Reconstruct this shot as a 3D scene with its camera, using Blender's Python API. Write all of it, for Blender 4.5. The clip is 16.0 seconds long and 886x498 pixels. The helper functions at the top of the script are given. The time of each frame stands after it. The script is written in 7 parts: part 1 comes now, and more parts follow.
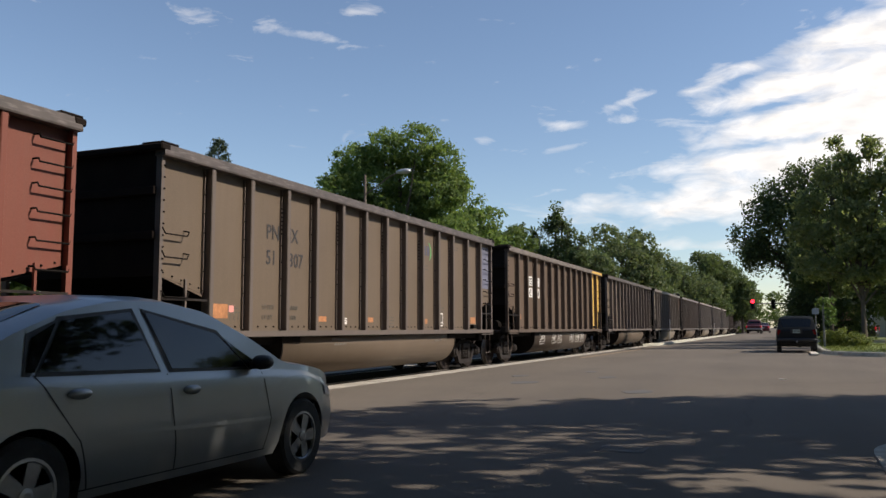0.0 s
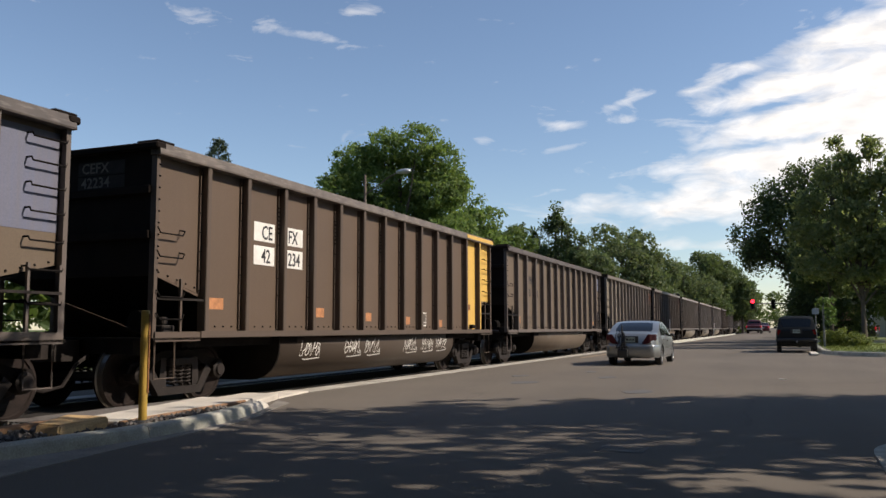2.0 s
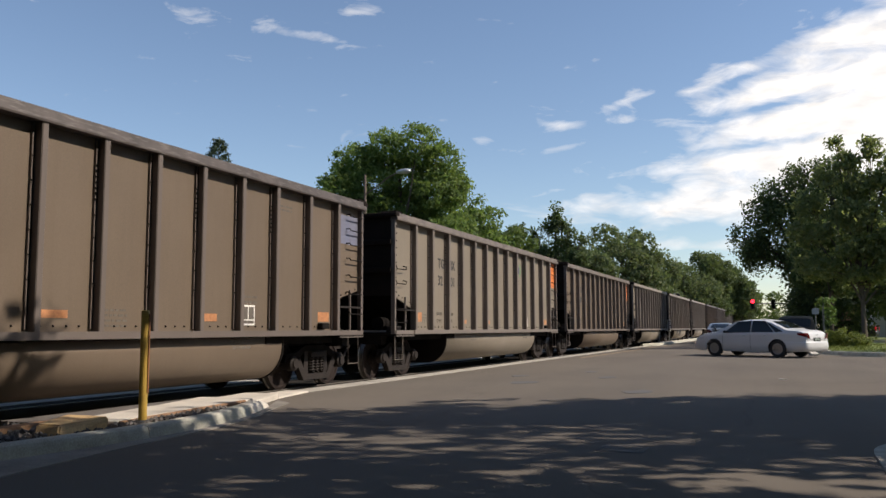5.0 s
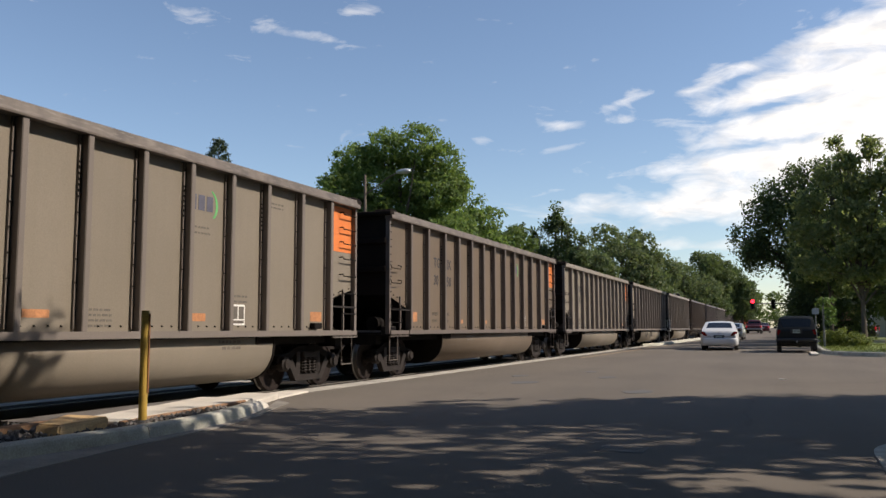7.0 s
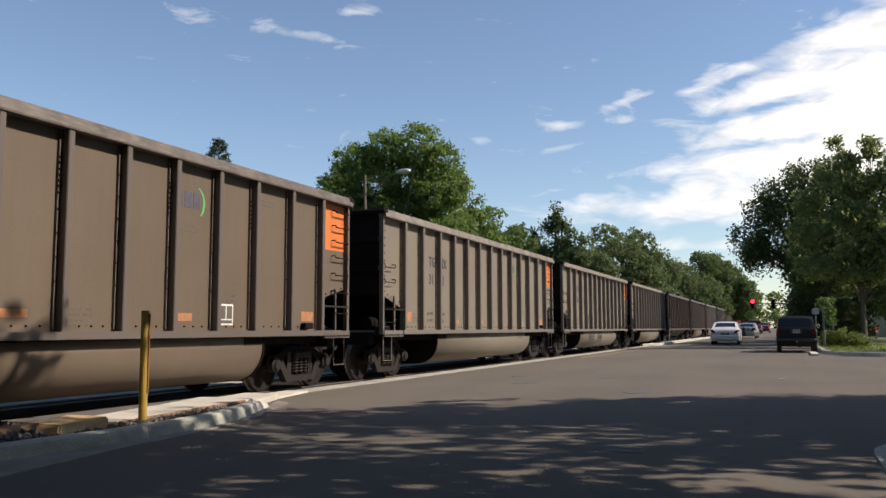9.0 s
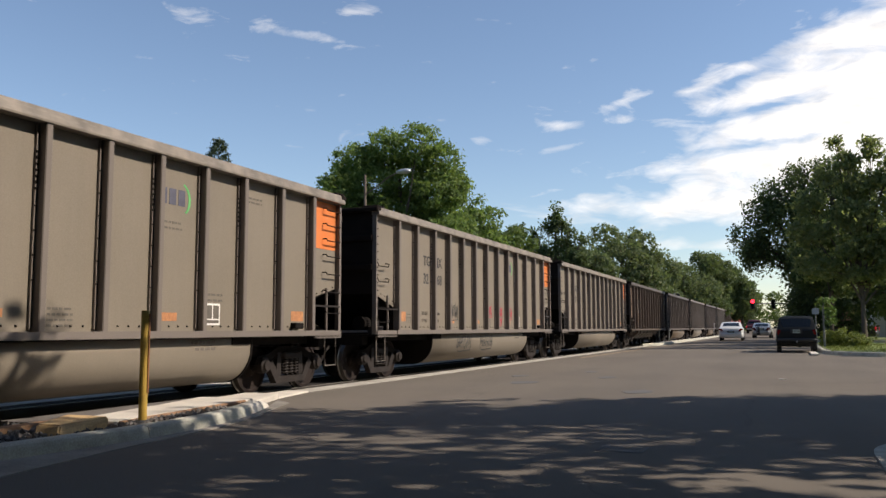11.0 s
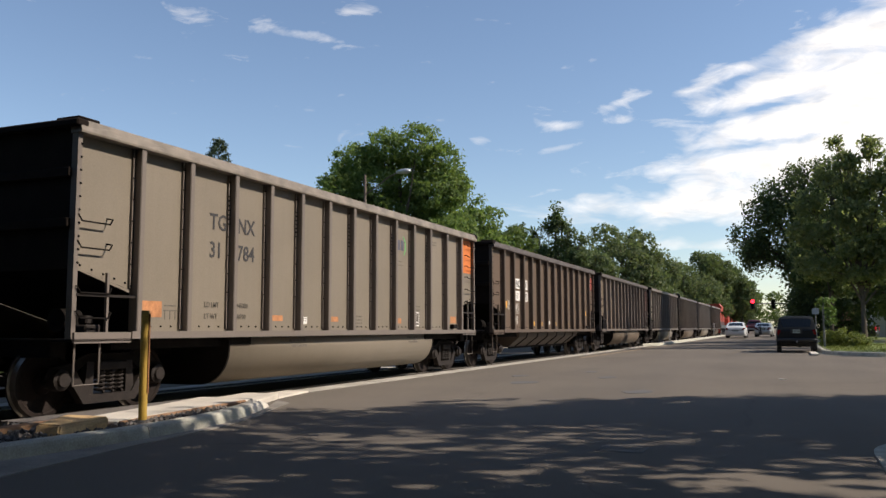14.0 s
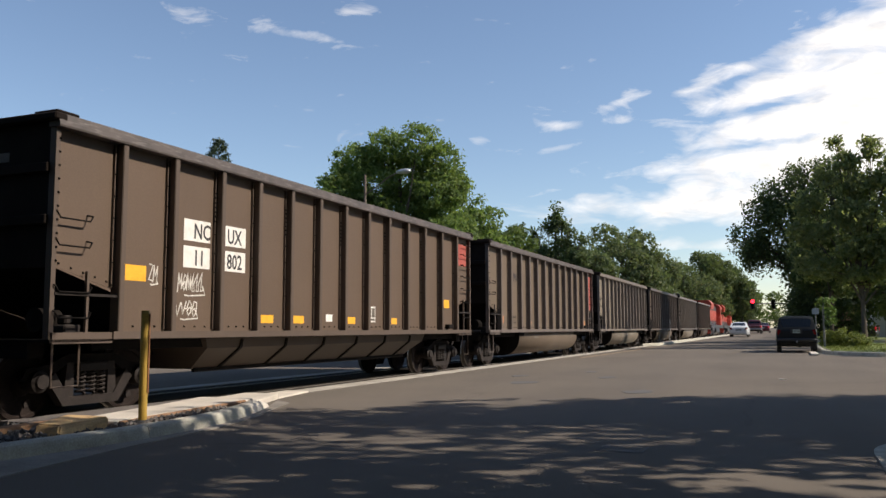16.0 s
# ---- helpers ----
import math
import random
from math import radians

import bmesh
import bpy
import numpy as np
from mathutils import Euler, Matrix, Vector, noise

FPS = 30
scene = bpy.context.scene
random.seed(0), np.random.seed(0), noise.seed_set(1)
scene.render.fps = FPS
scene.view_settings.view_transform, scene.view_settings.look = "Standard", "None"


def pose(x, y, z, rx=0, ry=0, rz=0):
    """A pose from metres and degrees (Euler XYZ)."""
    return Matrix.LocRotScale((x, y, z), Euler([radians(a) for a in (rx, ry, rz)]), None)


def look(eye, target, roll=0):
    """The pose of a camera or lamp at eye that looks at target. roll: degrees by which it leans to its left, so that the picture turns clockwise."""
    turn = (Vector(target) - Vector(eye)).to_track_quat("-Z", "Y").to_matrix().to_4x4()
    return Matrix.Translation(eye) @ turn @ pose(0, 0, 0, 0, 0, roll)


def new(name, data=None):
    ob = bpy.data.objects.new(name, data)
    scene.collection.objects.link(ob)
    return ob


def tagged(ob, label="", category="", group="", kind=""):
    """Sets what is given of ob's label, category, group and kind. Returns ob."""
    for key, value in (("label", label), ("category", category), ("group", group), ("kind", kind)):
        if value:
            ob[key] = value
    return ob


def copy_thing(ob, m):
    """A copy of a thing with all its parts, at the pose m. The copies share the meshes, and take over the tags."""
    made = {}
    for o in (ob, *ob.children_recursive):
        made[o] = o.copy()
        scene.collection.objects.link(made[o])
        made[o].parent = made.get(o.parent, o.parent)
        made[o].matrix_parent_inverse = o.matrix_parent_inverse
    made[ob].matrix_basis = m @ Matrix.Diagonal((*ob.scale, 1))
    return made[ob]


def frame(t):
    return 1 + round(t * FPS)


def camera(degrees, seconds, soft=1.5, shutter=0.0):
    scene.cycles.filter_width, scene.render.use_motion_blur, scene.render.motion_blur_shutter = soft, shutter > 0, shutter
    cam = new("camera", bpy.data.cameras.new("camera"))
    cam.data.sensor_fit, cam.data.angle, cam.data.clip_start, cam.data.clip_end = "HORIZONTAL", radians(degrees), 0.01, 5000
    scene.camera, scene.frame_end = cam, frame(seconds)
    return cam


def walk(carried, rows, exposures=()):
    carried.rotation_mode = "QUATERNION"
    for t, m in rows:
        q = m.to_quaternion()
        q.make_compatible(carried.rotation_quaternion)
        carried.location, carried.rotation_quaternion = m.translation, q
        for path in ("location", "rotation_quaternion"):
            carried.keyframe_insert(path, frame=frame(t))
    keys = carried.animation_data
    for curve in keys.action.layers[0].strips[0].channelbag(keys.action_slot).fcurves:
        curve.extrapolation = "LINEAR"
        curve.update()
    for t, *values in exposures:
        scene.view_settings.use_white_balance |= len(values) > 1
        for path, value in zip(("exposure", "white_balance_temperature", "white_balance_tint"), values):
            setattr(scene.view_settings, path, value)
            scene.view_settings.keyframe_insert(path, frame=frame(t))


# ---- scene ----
cam = camera(56.14, 16.0, soft=1.5)
EYE = (0.0, 0.0, 1.173)
AIM = look(EYE, (-0.37848, 0.92067, 1.173 + 0.09565), roll=-0.15)
walk(cam, [(0, AIM), (16, AIM)], exposures=[(0, 0.12, 6950, 13), (5, 0.14, 6950, 13), (11, 0.24, 7000, 13), (16, 0.23, 7000, 13)])

# ---- world, sun ----
SUN_EL, SUN_AZ = radians(41), radians(73)
world = bpy.data.worlds.new("world")
scene.world = world
world.use_nodes = True
wn = world.node_tree.nodes
sky = wn.new("ShaderNodeTexSky")
sky.sky_type, sky.sun_disc = "NISHITA", False
sky.sun_elevation, sky.sun_rotation = SUN_EL, SUN_AZ
sky.air_density, sky.dust_density, sky.ozone_density = 1.0, 0.25, 3.2
world.node_tree.links.new(sky.outputs[0], wn["Background"].inputs[0])
wn["Background"].inputs[1].default_value = 0.128

sun = new("sun", bpy.data.lights.new("sun", "SUN"))
sun.data.energy, sun.data.angle, sun.data.color = 5.0, radians(0.5), (1.0, 0.94, 0.85)
SUN_DIR = Vector((math.sin(SUN_AZ) * math.cos(SUN_EL), math.cos(SUN_AZ) * math.cos(SUN_EL), math.sin(SUN_EL)))
sun.matrix_world = look(SUN_DIR * 100, (0, 0, 0))


# ---- materials ----
def shader(name):
    m = bpy.data.materials.new(name)
    m.use_nodes = True
    nt = m.node_tree
    return m, nt, nt.nodes, nt.nodes["Principled BSDF"]


def link(nt, a, b):
    nt.links.new(a, b)


def noise_tex(nt, scale, detail=6, stretch=None, space="Object"):
    tc = nt.nodes.new("ShaderNodeTexCoord")
    n = nt.nodes.new("ShaderNodeTexNoise")
    n.inputs["Scale"].default_value, n.inputs["Detail"].default_value = scale, detail
    if stretch:
        mp = nt.nodes.new("ShaderNodeMapping")
        mp.inputs["Scale"].default_value = stretch
        link(nt, tc.outputs[space], mp.inputs[0])
        link(nt, mp.outputs[0], n.inputs["Vector"])
    else:
        link(nt, tc.outputs[space], n.inputs["Vector"])
    return n.outputs["Fac"]


def ramp(nt, fac, stops):
    r = nt.nodes.new("ShaderNodeValToRGB")
    e = r.color_ramp.elements
    while len(e) < len(stops):
        e.new(0.5)
    for el, (pos, c) in zip(e, stops):
        el.position, el.color = pos, (*c, 1) if len(c) == 3 else c
    link(nt, fac, r.inputs[0])
    return r.outputs[0]


def mix(nt, fac, a, b, mode="MIX"):
    n = nt.nodes.new("ShaderNodeMix")
    n.data_type, n.blend_type = "RGBA", mode
    for sock, v in ((n.inputs[0], fac), (n.inputs[6], a), (n.inputs[7], b)):
        if isinstance(v, (int, float)):
            sock.default_value = v
        elif isinstance(v, tuple):
            sock.default_value = (*v, 1)
        else:
            link(nt, v, sock)
    return n.outputs[2]


def bump(nt, bs, height, strength=0.3, dist=0.02):
    b = nt.nodes.new("ShaderNodeBump")
    b.inputs["Strength"].default_value, b.inputs["Distance"].default_value = strength, dist
    link(nt, height, b.inputs["Height"])
    link(nt, b.outputs[0], bs.inputs["Normal"])


def scaled(c, k):
    return tuple(min(1, v * k) for v in c)


def painted(name, c, rough=0.6, metal=0.0, var=0.25, scale=3.0, fine=40.0, stretch=None, relief=0.08, coat=0.0, spec=0.5):
    """A surface of one colour with large stains and fine grain."""
    m, nt, nodes, bs = shader(name)
    big = ramp(nt, noise_tex(nt, scale, 5, stretch), [(0.3, scaled(c, 1 - var)), (0.7, scaled(c, 1 + var))])
    f = noise_tex(nt, fine, 3)
    col = mix(nt, 0.25 * var / 0.25, big, ramp(nt, f, [(0.3, scaled(c, 0.6)), (0.7, scaled(c, 1.4))]))
    link(nt, col, bs.inputs["Base Color"])
    bs.inputs["Roughness"].default_value, bs.inputs["Metallic"].default_value = rough, metal
    bs.inputs["Coat Weight"].default_value = coat
    bs.inputs["Specular IOR Level"].default_value = spec
    bs.inputs["Coat Roughness"].default_value = 0.05
    if relief:
        bump(nt, bs, f, relief, 0.01)
    return m


def dusty_panel(name, c, dust=(0.200, 0.168, 0.128), amount=0.75):
    """Car side steel or aluminium under road dust with vertical streaks, darker towards random streaks."""
    m, nt, nodes, bs = shader(name)
    streak = noise_tex(nt, 1.0, 8, (6.0, 9.0, 0.7))
    blot = noise_tex(nt, 0.8, 6)
    grain = noise_tex(nt, 60, 3)
    f = ramp(nt, streak, [(0.30, (amount - 0.35,) * 3), (0.7, (min(1, amount + 0.2),) * 3)])
    col = mix(nt, f, c, dust)
    col = mix(nt, ramp(nt, blot, [(0.35, (0.0,) * 3), (0.75, (0.35,) * 3)]), col, scaled(dust, 0.62))
    col = mix(nt, 0.22, col, ramp(nt, grain, [(0.3, scaled(dust, 0.6)), (0.7, scaled(dust, 1.35))]))
    info = nodes.new("ShaderNodeObjectInfo")
    col = mix(nt, ramp(nt, info.outputs["Random"], [(0.0, (0.0,) * 3), (1.0, (0.16,) * 3)]), col, scaled(dust, 0.7))
    link(nt, col, bs.inputs["Base Color"])
    bs.inputs["Roughness"].default_value = 0.62
    bs.inputs["Specular IOR Level"].default_value = 0.35
    bump(nt, bs, blot, 0.12, 0.05)
    return m


M = {}
M["panel"] = dusty_panel("dusty aluminium panel", (0.225, 0.188, 0.148))
M["panel_mid"] = dusty_panel("brown dusty aluminium panel", (0.160, 0.120, 0.086), (0.137, 0.101, 0.071))
M["rib_mid"] = dusty_panel("brown dusty steel rib", (0.135, 0.110, 0.096), (0.130, 0.105, 0.091))
M["panel_dark"] = dusty_panel("dusty brown steel panel", (0.112, 0.074, 0.052), (0.120, 0.082, 0.057), 0.7)
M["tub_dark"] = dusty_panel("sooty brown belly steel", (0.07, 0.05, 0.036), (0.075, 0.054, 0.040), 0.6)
M["panel_red"] = dusty_panel("dusty red oxide panel", (0.21, 0.052, 0.034), (0.185, 0.072, 0.05), 0.5)
M["rib"] = dusty_panel("dusty steel rib", (0.172, 0.145, 0.126), (0.166, 0.139, 0.120))
M["rib_dark"] = dusty_panel("dusty brown rib", (0.085, 0.060, 0.046), (0.100, 0.073, 0.056))
def worn_chord(name, c, scuff=(0.30, 0.26, 0.22)):
    """Weathered steel with pale scuffed patches along the top."""
    m, nt, nodes, bs = shader(name)
    col = ramp(nt, noise_tex(nt, 3, 6), [(0.3, scaled(c, 0.65)), (0.7, scaled(c, 1.35))])
    col = mix(nt, ramp(nt, noise_tex(nt, 5.0, 8, (1.0, 0.8, 6.0)), [(0.52, (0.0,) * 3), (0.72, (0.4,) * 3)]), col, scuff)
    link(nt, col, bs.inputs["Base Color"])
    bs.inputs["Roughness"].default_value = 0.6
    bump(nt, bs, noise_tex(nt, 25, 4), 0.15, 0.01)
    return m


M["chord"] = worn_chord("worn top chord", (0.115, 0.092, 0.076))
M["chord_pale"] = worn_chord("pale worn top chord", (0.185, 0.155, 0.125))
M["chord_dark"] = worn_chord("sooty top chord", (0.062, 0.048, 0.042), (0.24, 0.21, 0.19))
# ends face away from the sun: their shade is put into this near-black colour
M["end"] = painted("end sheet darkened for shade", (0.016, 0.012, 0.010), 0.9, 0, 0.4, 2, spec=0.1)
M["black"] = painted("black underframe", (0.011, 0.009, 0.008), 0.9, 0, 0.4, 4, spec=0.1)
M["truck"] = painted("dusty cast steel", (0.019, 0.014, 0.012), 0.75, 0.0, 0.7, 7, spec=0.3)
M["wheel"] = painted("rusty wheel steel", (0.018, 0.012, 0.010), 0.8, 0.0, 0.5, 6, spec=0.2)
M["tread"] = painted("bright wheel tread", (0.22, 0.20, 0.18), 0.4, 0.8, 0.15, 8)
M["yellow_end"] = dusty_panel("dusty yellow paint", (0.72, 0.42, 0.07), (0.62, 0.40, 0.12), 0.4)
M["orange_end"] = dusty_panel("dusty orange paint", (0.75, 0.17, 0.03), (0.62, 0.20, 0.06), 0.4)
M["blue_end"] = dusty_panel("dusty blue paint", (0.14, 0.165, 0.27), (0.17, 0.16, 0.18), 0.4)
M["red_end"] = dusty_panel("dusty red paint", (0.45, 0.05, 0.04), (0.33, 0.12, 0.09), 0.4)
M["orange"] = painted("faded orange marker", (0.42, 0.18, 0.075), 0.7, 0, 0.35, 8)
M["amber"] = painted("amber reflector", (0.85, 0.40, 0.03), 0.5, 0, 0.12, 8)
M["pink"] = painted("faded pink marker", (0.75, 0.30, 0.26), 0.7, 0, 0.15, 8)
M["white"] = painted("white stencil panel", (0.74, 0.71, 0.66), 0.6, 0, 0.12, 8)
M["ink"] = painted("black lettering", (0.035, 0.033, 0.035), 0.7, 0, 0.2, 8)
M["faded"] = painted("faded grey lettering", (0.115, 0.098, 0.08), 0.8, 0, 0.3, 12)
# white end lettering, greyed to hold the shade of the end sheet
M["end_mark"] = painted("white lettering darkened for shade", (0.16, 0.14, 0.12), 0.8, 0, 0.3, 12)
M["brown"] = painted("brown tag", (0.22, 0.09, 0.03), 0.7, 0, 0.2, 8)
M["graf_red"] = painted("red spray paint", (0.45, 0.03, 0.05), 0.6, 0, 0.2, 8)
M["graf_black"] = painted("black spray paint", (0.03, 0.03, 0.03), 0.6, 0, 0.2, 8)
M["graf_white"] = painted("chalk white paint", (0.6, 0.57, 0.52), 0.8, 0, 0.3, 12)
M["green"] = painted("green swoosh paint", (0.10, 0.38, 0.12), 0.6, 0, 0.2, 8)
M["steelblue"] = painted("slate blue mark paint", (0.075, 0.075, 0.105), 0.7, 0, 0.2, 8)
M["loco_orange"] = painted("locomotive orange enamel", (0.42, 0.045, 0.022), 0.45, 0, 0.2, 2)
M["loco_black"] = painted("locomotive black enamel", (0.03, 0.03, 0.035), 0.5, 0, 0.3, 2)
M["loco_red"] = painted("locomotive dark red enamel", (0.40, 0.05, 0.03), 0.45, 0, 0.2, 2)
M["rail"] = painted("rail steel", (0.16, 0.14, 0.12), 0.5, 0.5, 0.2, 6)
M["bollard"] = painted("worn yellow bollard paint", (0.40, 0.255, 0.045), 0.55, 0, 0.3, 5, 60)
M["concrete"] = painted("pale concrete", (0.52, 0.47, 0.40), 0.85, 0, 0.22, 1.5, 50, relief=0.3)
M["header"] = painted("worn concrete header", (0.36, 0.33, 0.285), 0.9, 0, 0.3, 1.2, 50, relief=0.3)
M["kerb"] = painted("weathered kerb concrete", (0.36, 0.345, 0.285), 0.9, 0, 0.4, 3.5, 60, relief=0.35)
M["gutter"] = painted("stained gutter concrete", (0.20, 0.18, 0.155), 0.9, 0, 0.4, 2.0, 50, relief=0.3)
M["timber"] = painted("rust stained timber", (0.24, 0.13, 0.065), 0.85, 0, 0.5, 5, 50, (1, 0.2, 1), relief=0.4)
M["timber_pale"] = painted("split weathered timber", (0.50, 0.33, 0.16), 0.85, 0, 0.45, 6, 50, (1, 0.3, 3), relief=0.5)
M["stone"] = painted("crushed ballast stone", (0.12, 0.105, 0.095), 0.9, 0, 0.4, 14, 60, relief=0.4)
# near-black colour paints in the shade under the train
M["shade_bed"] = painted("track bed darkened for train shade", (0.030, 0.026, 0.023), 0.95, 0, 0.5, 2, 50, relief=0.5, spec=0.1)
M["tar"] = painted("black tar joint", (0.03, 0.03, 0.03), 0.6, 0, 0.2, 8)
M["silver"] = painted("silver car paint", (0.29, 0.30, 0.295), 0.36, 0.7, 0.03, 2, 90, relief=0, coat=0.5)
M["car_white"] = painted("white car paint", (0.56, 0.56, 0.55), 0.4, 0.0, 0.03, 2, 90, relief=0, coat=0.35)
M["car_green"] = painted("dark green car paint", (0.004, 0.006, 0.007), 0.55, 0.0, 0.05, 2, 90, relief=0, spec=0.25)
M["car_red"] = painted("dark red car paint", (0.085, 0.014, 0.016), 0.35, 0.2, 0.05, 2, 90, relief=0, coat=0.5)
M["car_grey"] = painted("grey car paint", (0.20, 0.21, 0.22), 0.35, 0.4, 0.05, 2, 90, relief=0, coat=0.5)
M["car_dark"] = painted("charcoal car paint", (0.04, 0.042, 0.05), 0.35, 0.3, 0.05, 2, 90, relief=0, coat=0.5)
M["rubber"] = painted("tyre rubber", (0.022, 0.022, 0.022), 0.85, 0, 0.3, 12)
M["alloy"] = painted("alloy wheel", (0.30, 0.30, 0.30), 0.35, 0.85, 0.08, 12, relief=0)
M["trim"] = painted("black plastic trim", (0.018, 0.018, 0.018), 0.55, 0, 0.2, 10, relief=0)
M["pane"] = painted("pale tinted pane", (0.030, 0.055, 0.05), 0.1, 0, 0.3, 2, relief=0)
M["plate"] = painted("licence plate", (0.32, 0.38, 0.33), 0.5, 0, 0.1, 10)
M["galv"] = painted("galvanised steel", (0.42, 0.43, 0.44), 0.5, 0.5, 0.15, 6)
M["pole"] = painted("grey painted pole", (0.22, 0.22, 0.21), 0.6, 0.1, 0.2, 6)
M["wood_pole"] = painted("weathered pole timber", (0.16, 0.12, 0.09), 0.9, 0, 0.3, 4, 40, (6, 6, 0.5))
M["signal"] = painted("signal housing black", (0.02, 0.02, 0.02), 0.5, 0, 0.2, 10)
M["bark"] = painted("tree bark", (0.10, 0.08, 0.062), 0.95, 0, 0.45, 5, 30, (3, 3, 0.6), relief=0.6)
M["wall_pale"] = painted("pale stucco wall", (0.45, 0.45, 0.43), 0.9, 0, 0.12, 0.7, 30)
M["wall_brick"] = painted("brick coloured wall", (0.30, 0.13, 0.09), 0.9, 0, 0.2, 0.7, 30)
M["roof"] = painted("grey roof felt", (0.16, 0.15, 0.145), 0.9, 0, 0.2, 2)


def glass(name, tint=(0.008, 0.010, 0.011), rough=0.04):
    m, nt, nodes, bs = shader(name)
    bs.inputs["Base Color"].default_value = (*tint, 1)
    bs.inputs["Roughness"].default_value = rough
    bs.inputs["IOR"].default_value = 1.5
    bs.inputs["Transmission Weight"].default_value = 0.25
    bs.inputs["Specular IOR Level"].default_value = 0.4
    return m


M["glass"] = glass("tinted car glass")
M["taillight"] = glass("red tail lamp lens", (0.16, 0.006, 0.008), 0.12)
M["headlight"] = glass("clear lamp lens", (0.7, 0.7, 0.7), 0.08)


def glow(name, c, strength):
    m, nt, nodes, bs = shader(name)
    bs.inputs["Base Color"].default_value = (*c, 1)
    bs.inputs["Emission Color"].default_value = (*c, 1)
    bs.inputs["Emission Strength"].default_value = strength
    return m


M["tail_on"] = glow("dimly lit tail lamp", (0.045, 0.003, 0.006), 0.08)
M["red_lamp"] = glow("lit red signal lens", (1.0, 0.02, 0.04), 5)
M["brake"] = glow("lit brake lamp", (0.7, 0.01, 0.02), 0.35)


def leaf(name, c, trans=0.25, spread=0.35):
    m, nt, nodes, bs = shader(name)
    geo = nodes.new("ShaderNodeNewGeometry")
    col = ramp(nt, geo.outputs["Random Per Island"], [(0.0, scaled(c, 1 - spread)), (0.6, c), (1.0, (c[0] * 1.9, c[1] * 1.5, c[2] * 1.1))])
    col = mix(nt, ramp(nt, noise_tex(nt, 0.5, 3), [(0.35, (0.0,) * 3), (0.7, (0.5,) * 3)]), col, scaled(c, 0.7))
    link(nt, col, bs.inputs["Base Color"])
    bs.inputs["Roughness"].default_value = 0.6
    bs.inputs["Specular IOR Level"].default_value = 0.3
    tr = nodes.new("ShaderNodeBsdfTranslucent")
    link(nt, mix(nt, 0.5, col, (c[0] * 1.6, c[1] * 1.6, c[2] * 0.6)), tr.inputs[0])
    ms = nodes.new("ShaderNodeMixShader")
    ms.inputs[0].default_value = trans
    link(nt, bs.outputs[0], ms.inputs[1])
    link(nt, tr.outputs[0], ms.inputs[2])
    link(nt, ms.outputs[0], nodes["Material Output"].inputs[0])
    return m


M["leaf_bright"] = leaf("bright cottonwood leaf", (0.150, 0.225, 0.080), 0.5)
M["leaf_mid"] = leaf("ash leaf", (0.105, 0.155, 0.056), 0.48)
M["leaf_dark"] = leaf("dark elm leaf", (0.092, 0.130, 0.062), 0.46)
M["leaf_pale"] = leaf("pale locust leaf", (0.120, 0.160, 0.085), 0.45)
M["leaf_young"] = leaf("young street tree leaf", (0.20, 0.24, 0.120), 0.55)
M["needle"] = leaf("spruce needle", (0.060, 0.090, 0.055), 0.15)
M["vine"] = leaf("light green vine leaf", (0.11, 0.18, 0.055), 0.3)
M["grass_blade"] = leaf("grass blade", (0.15, 0.19, 0.055), 0.3)


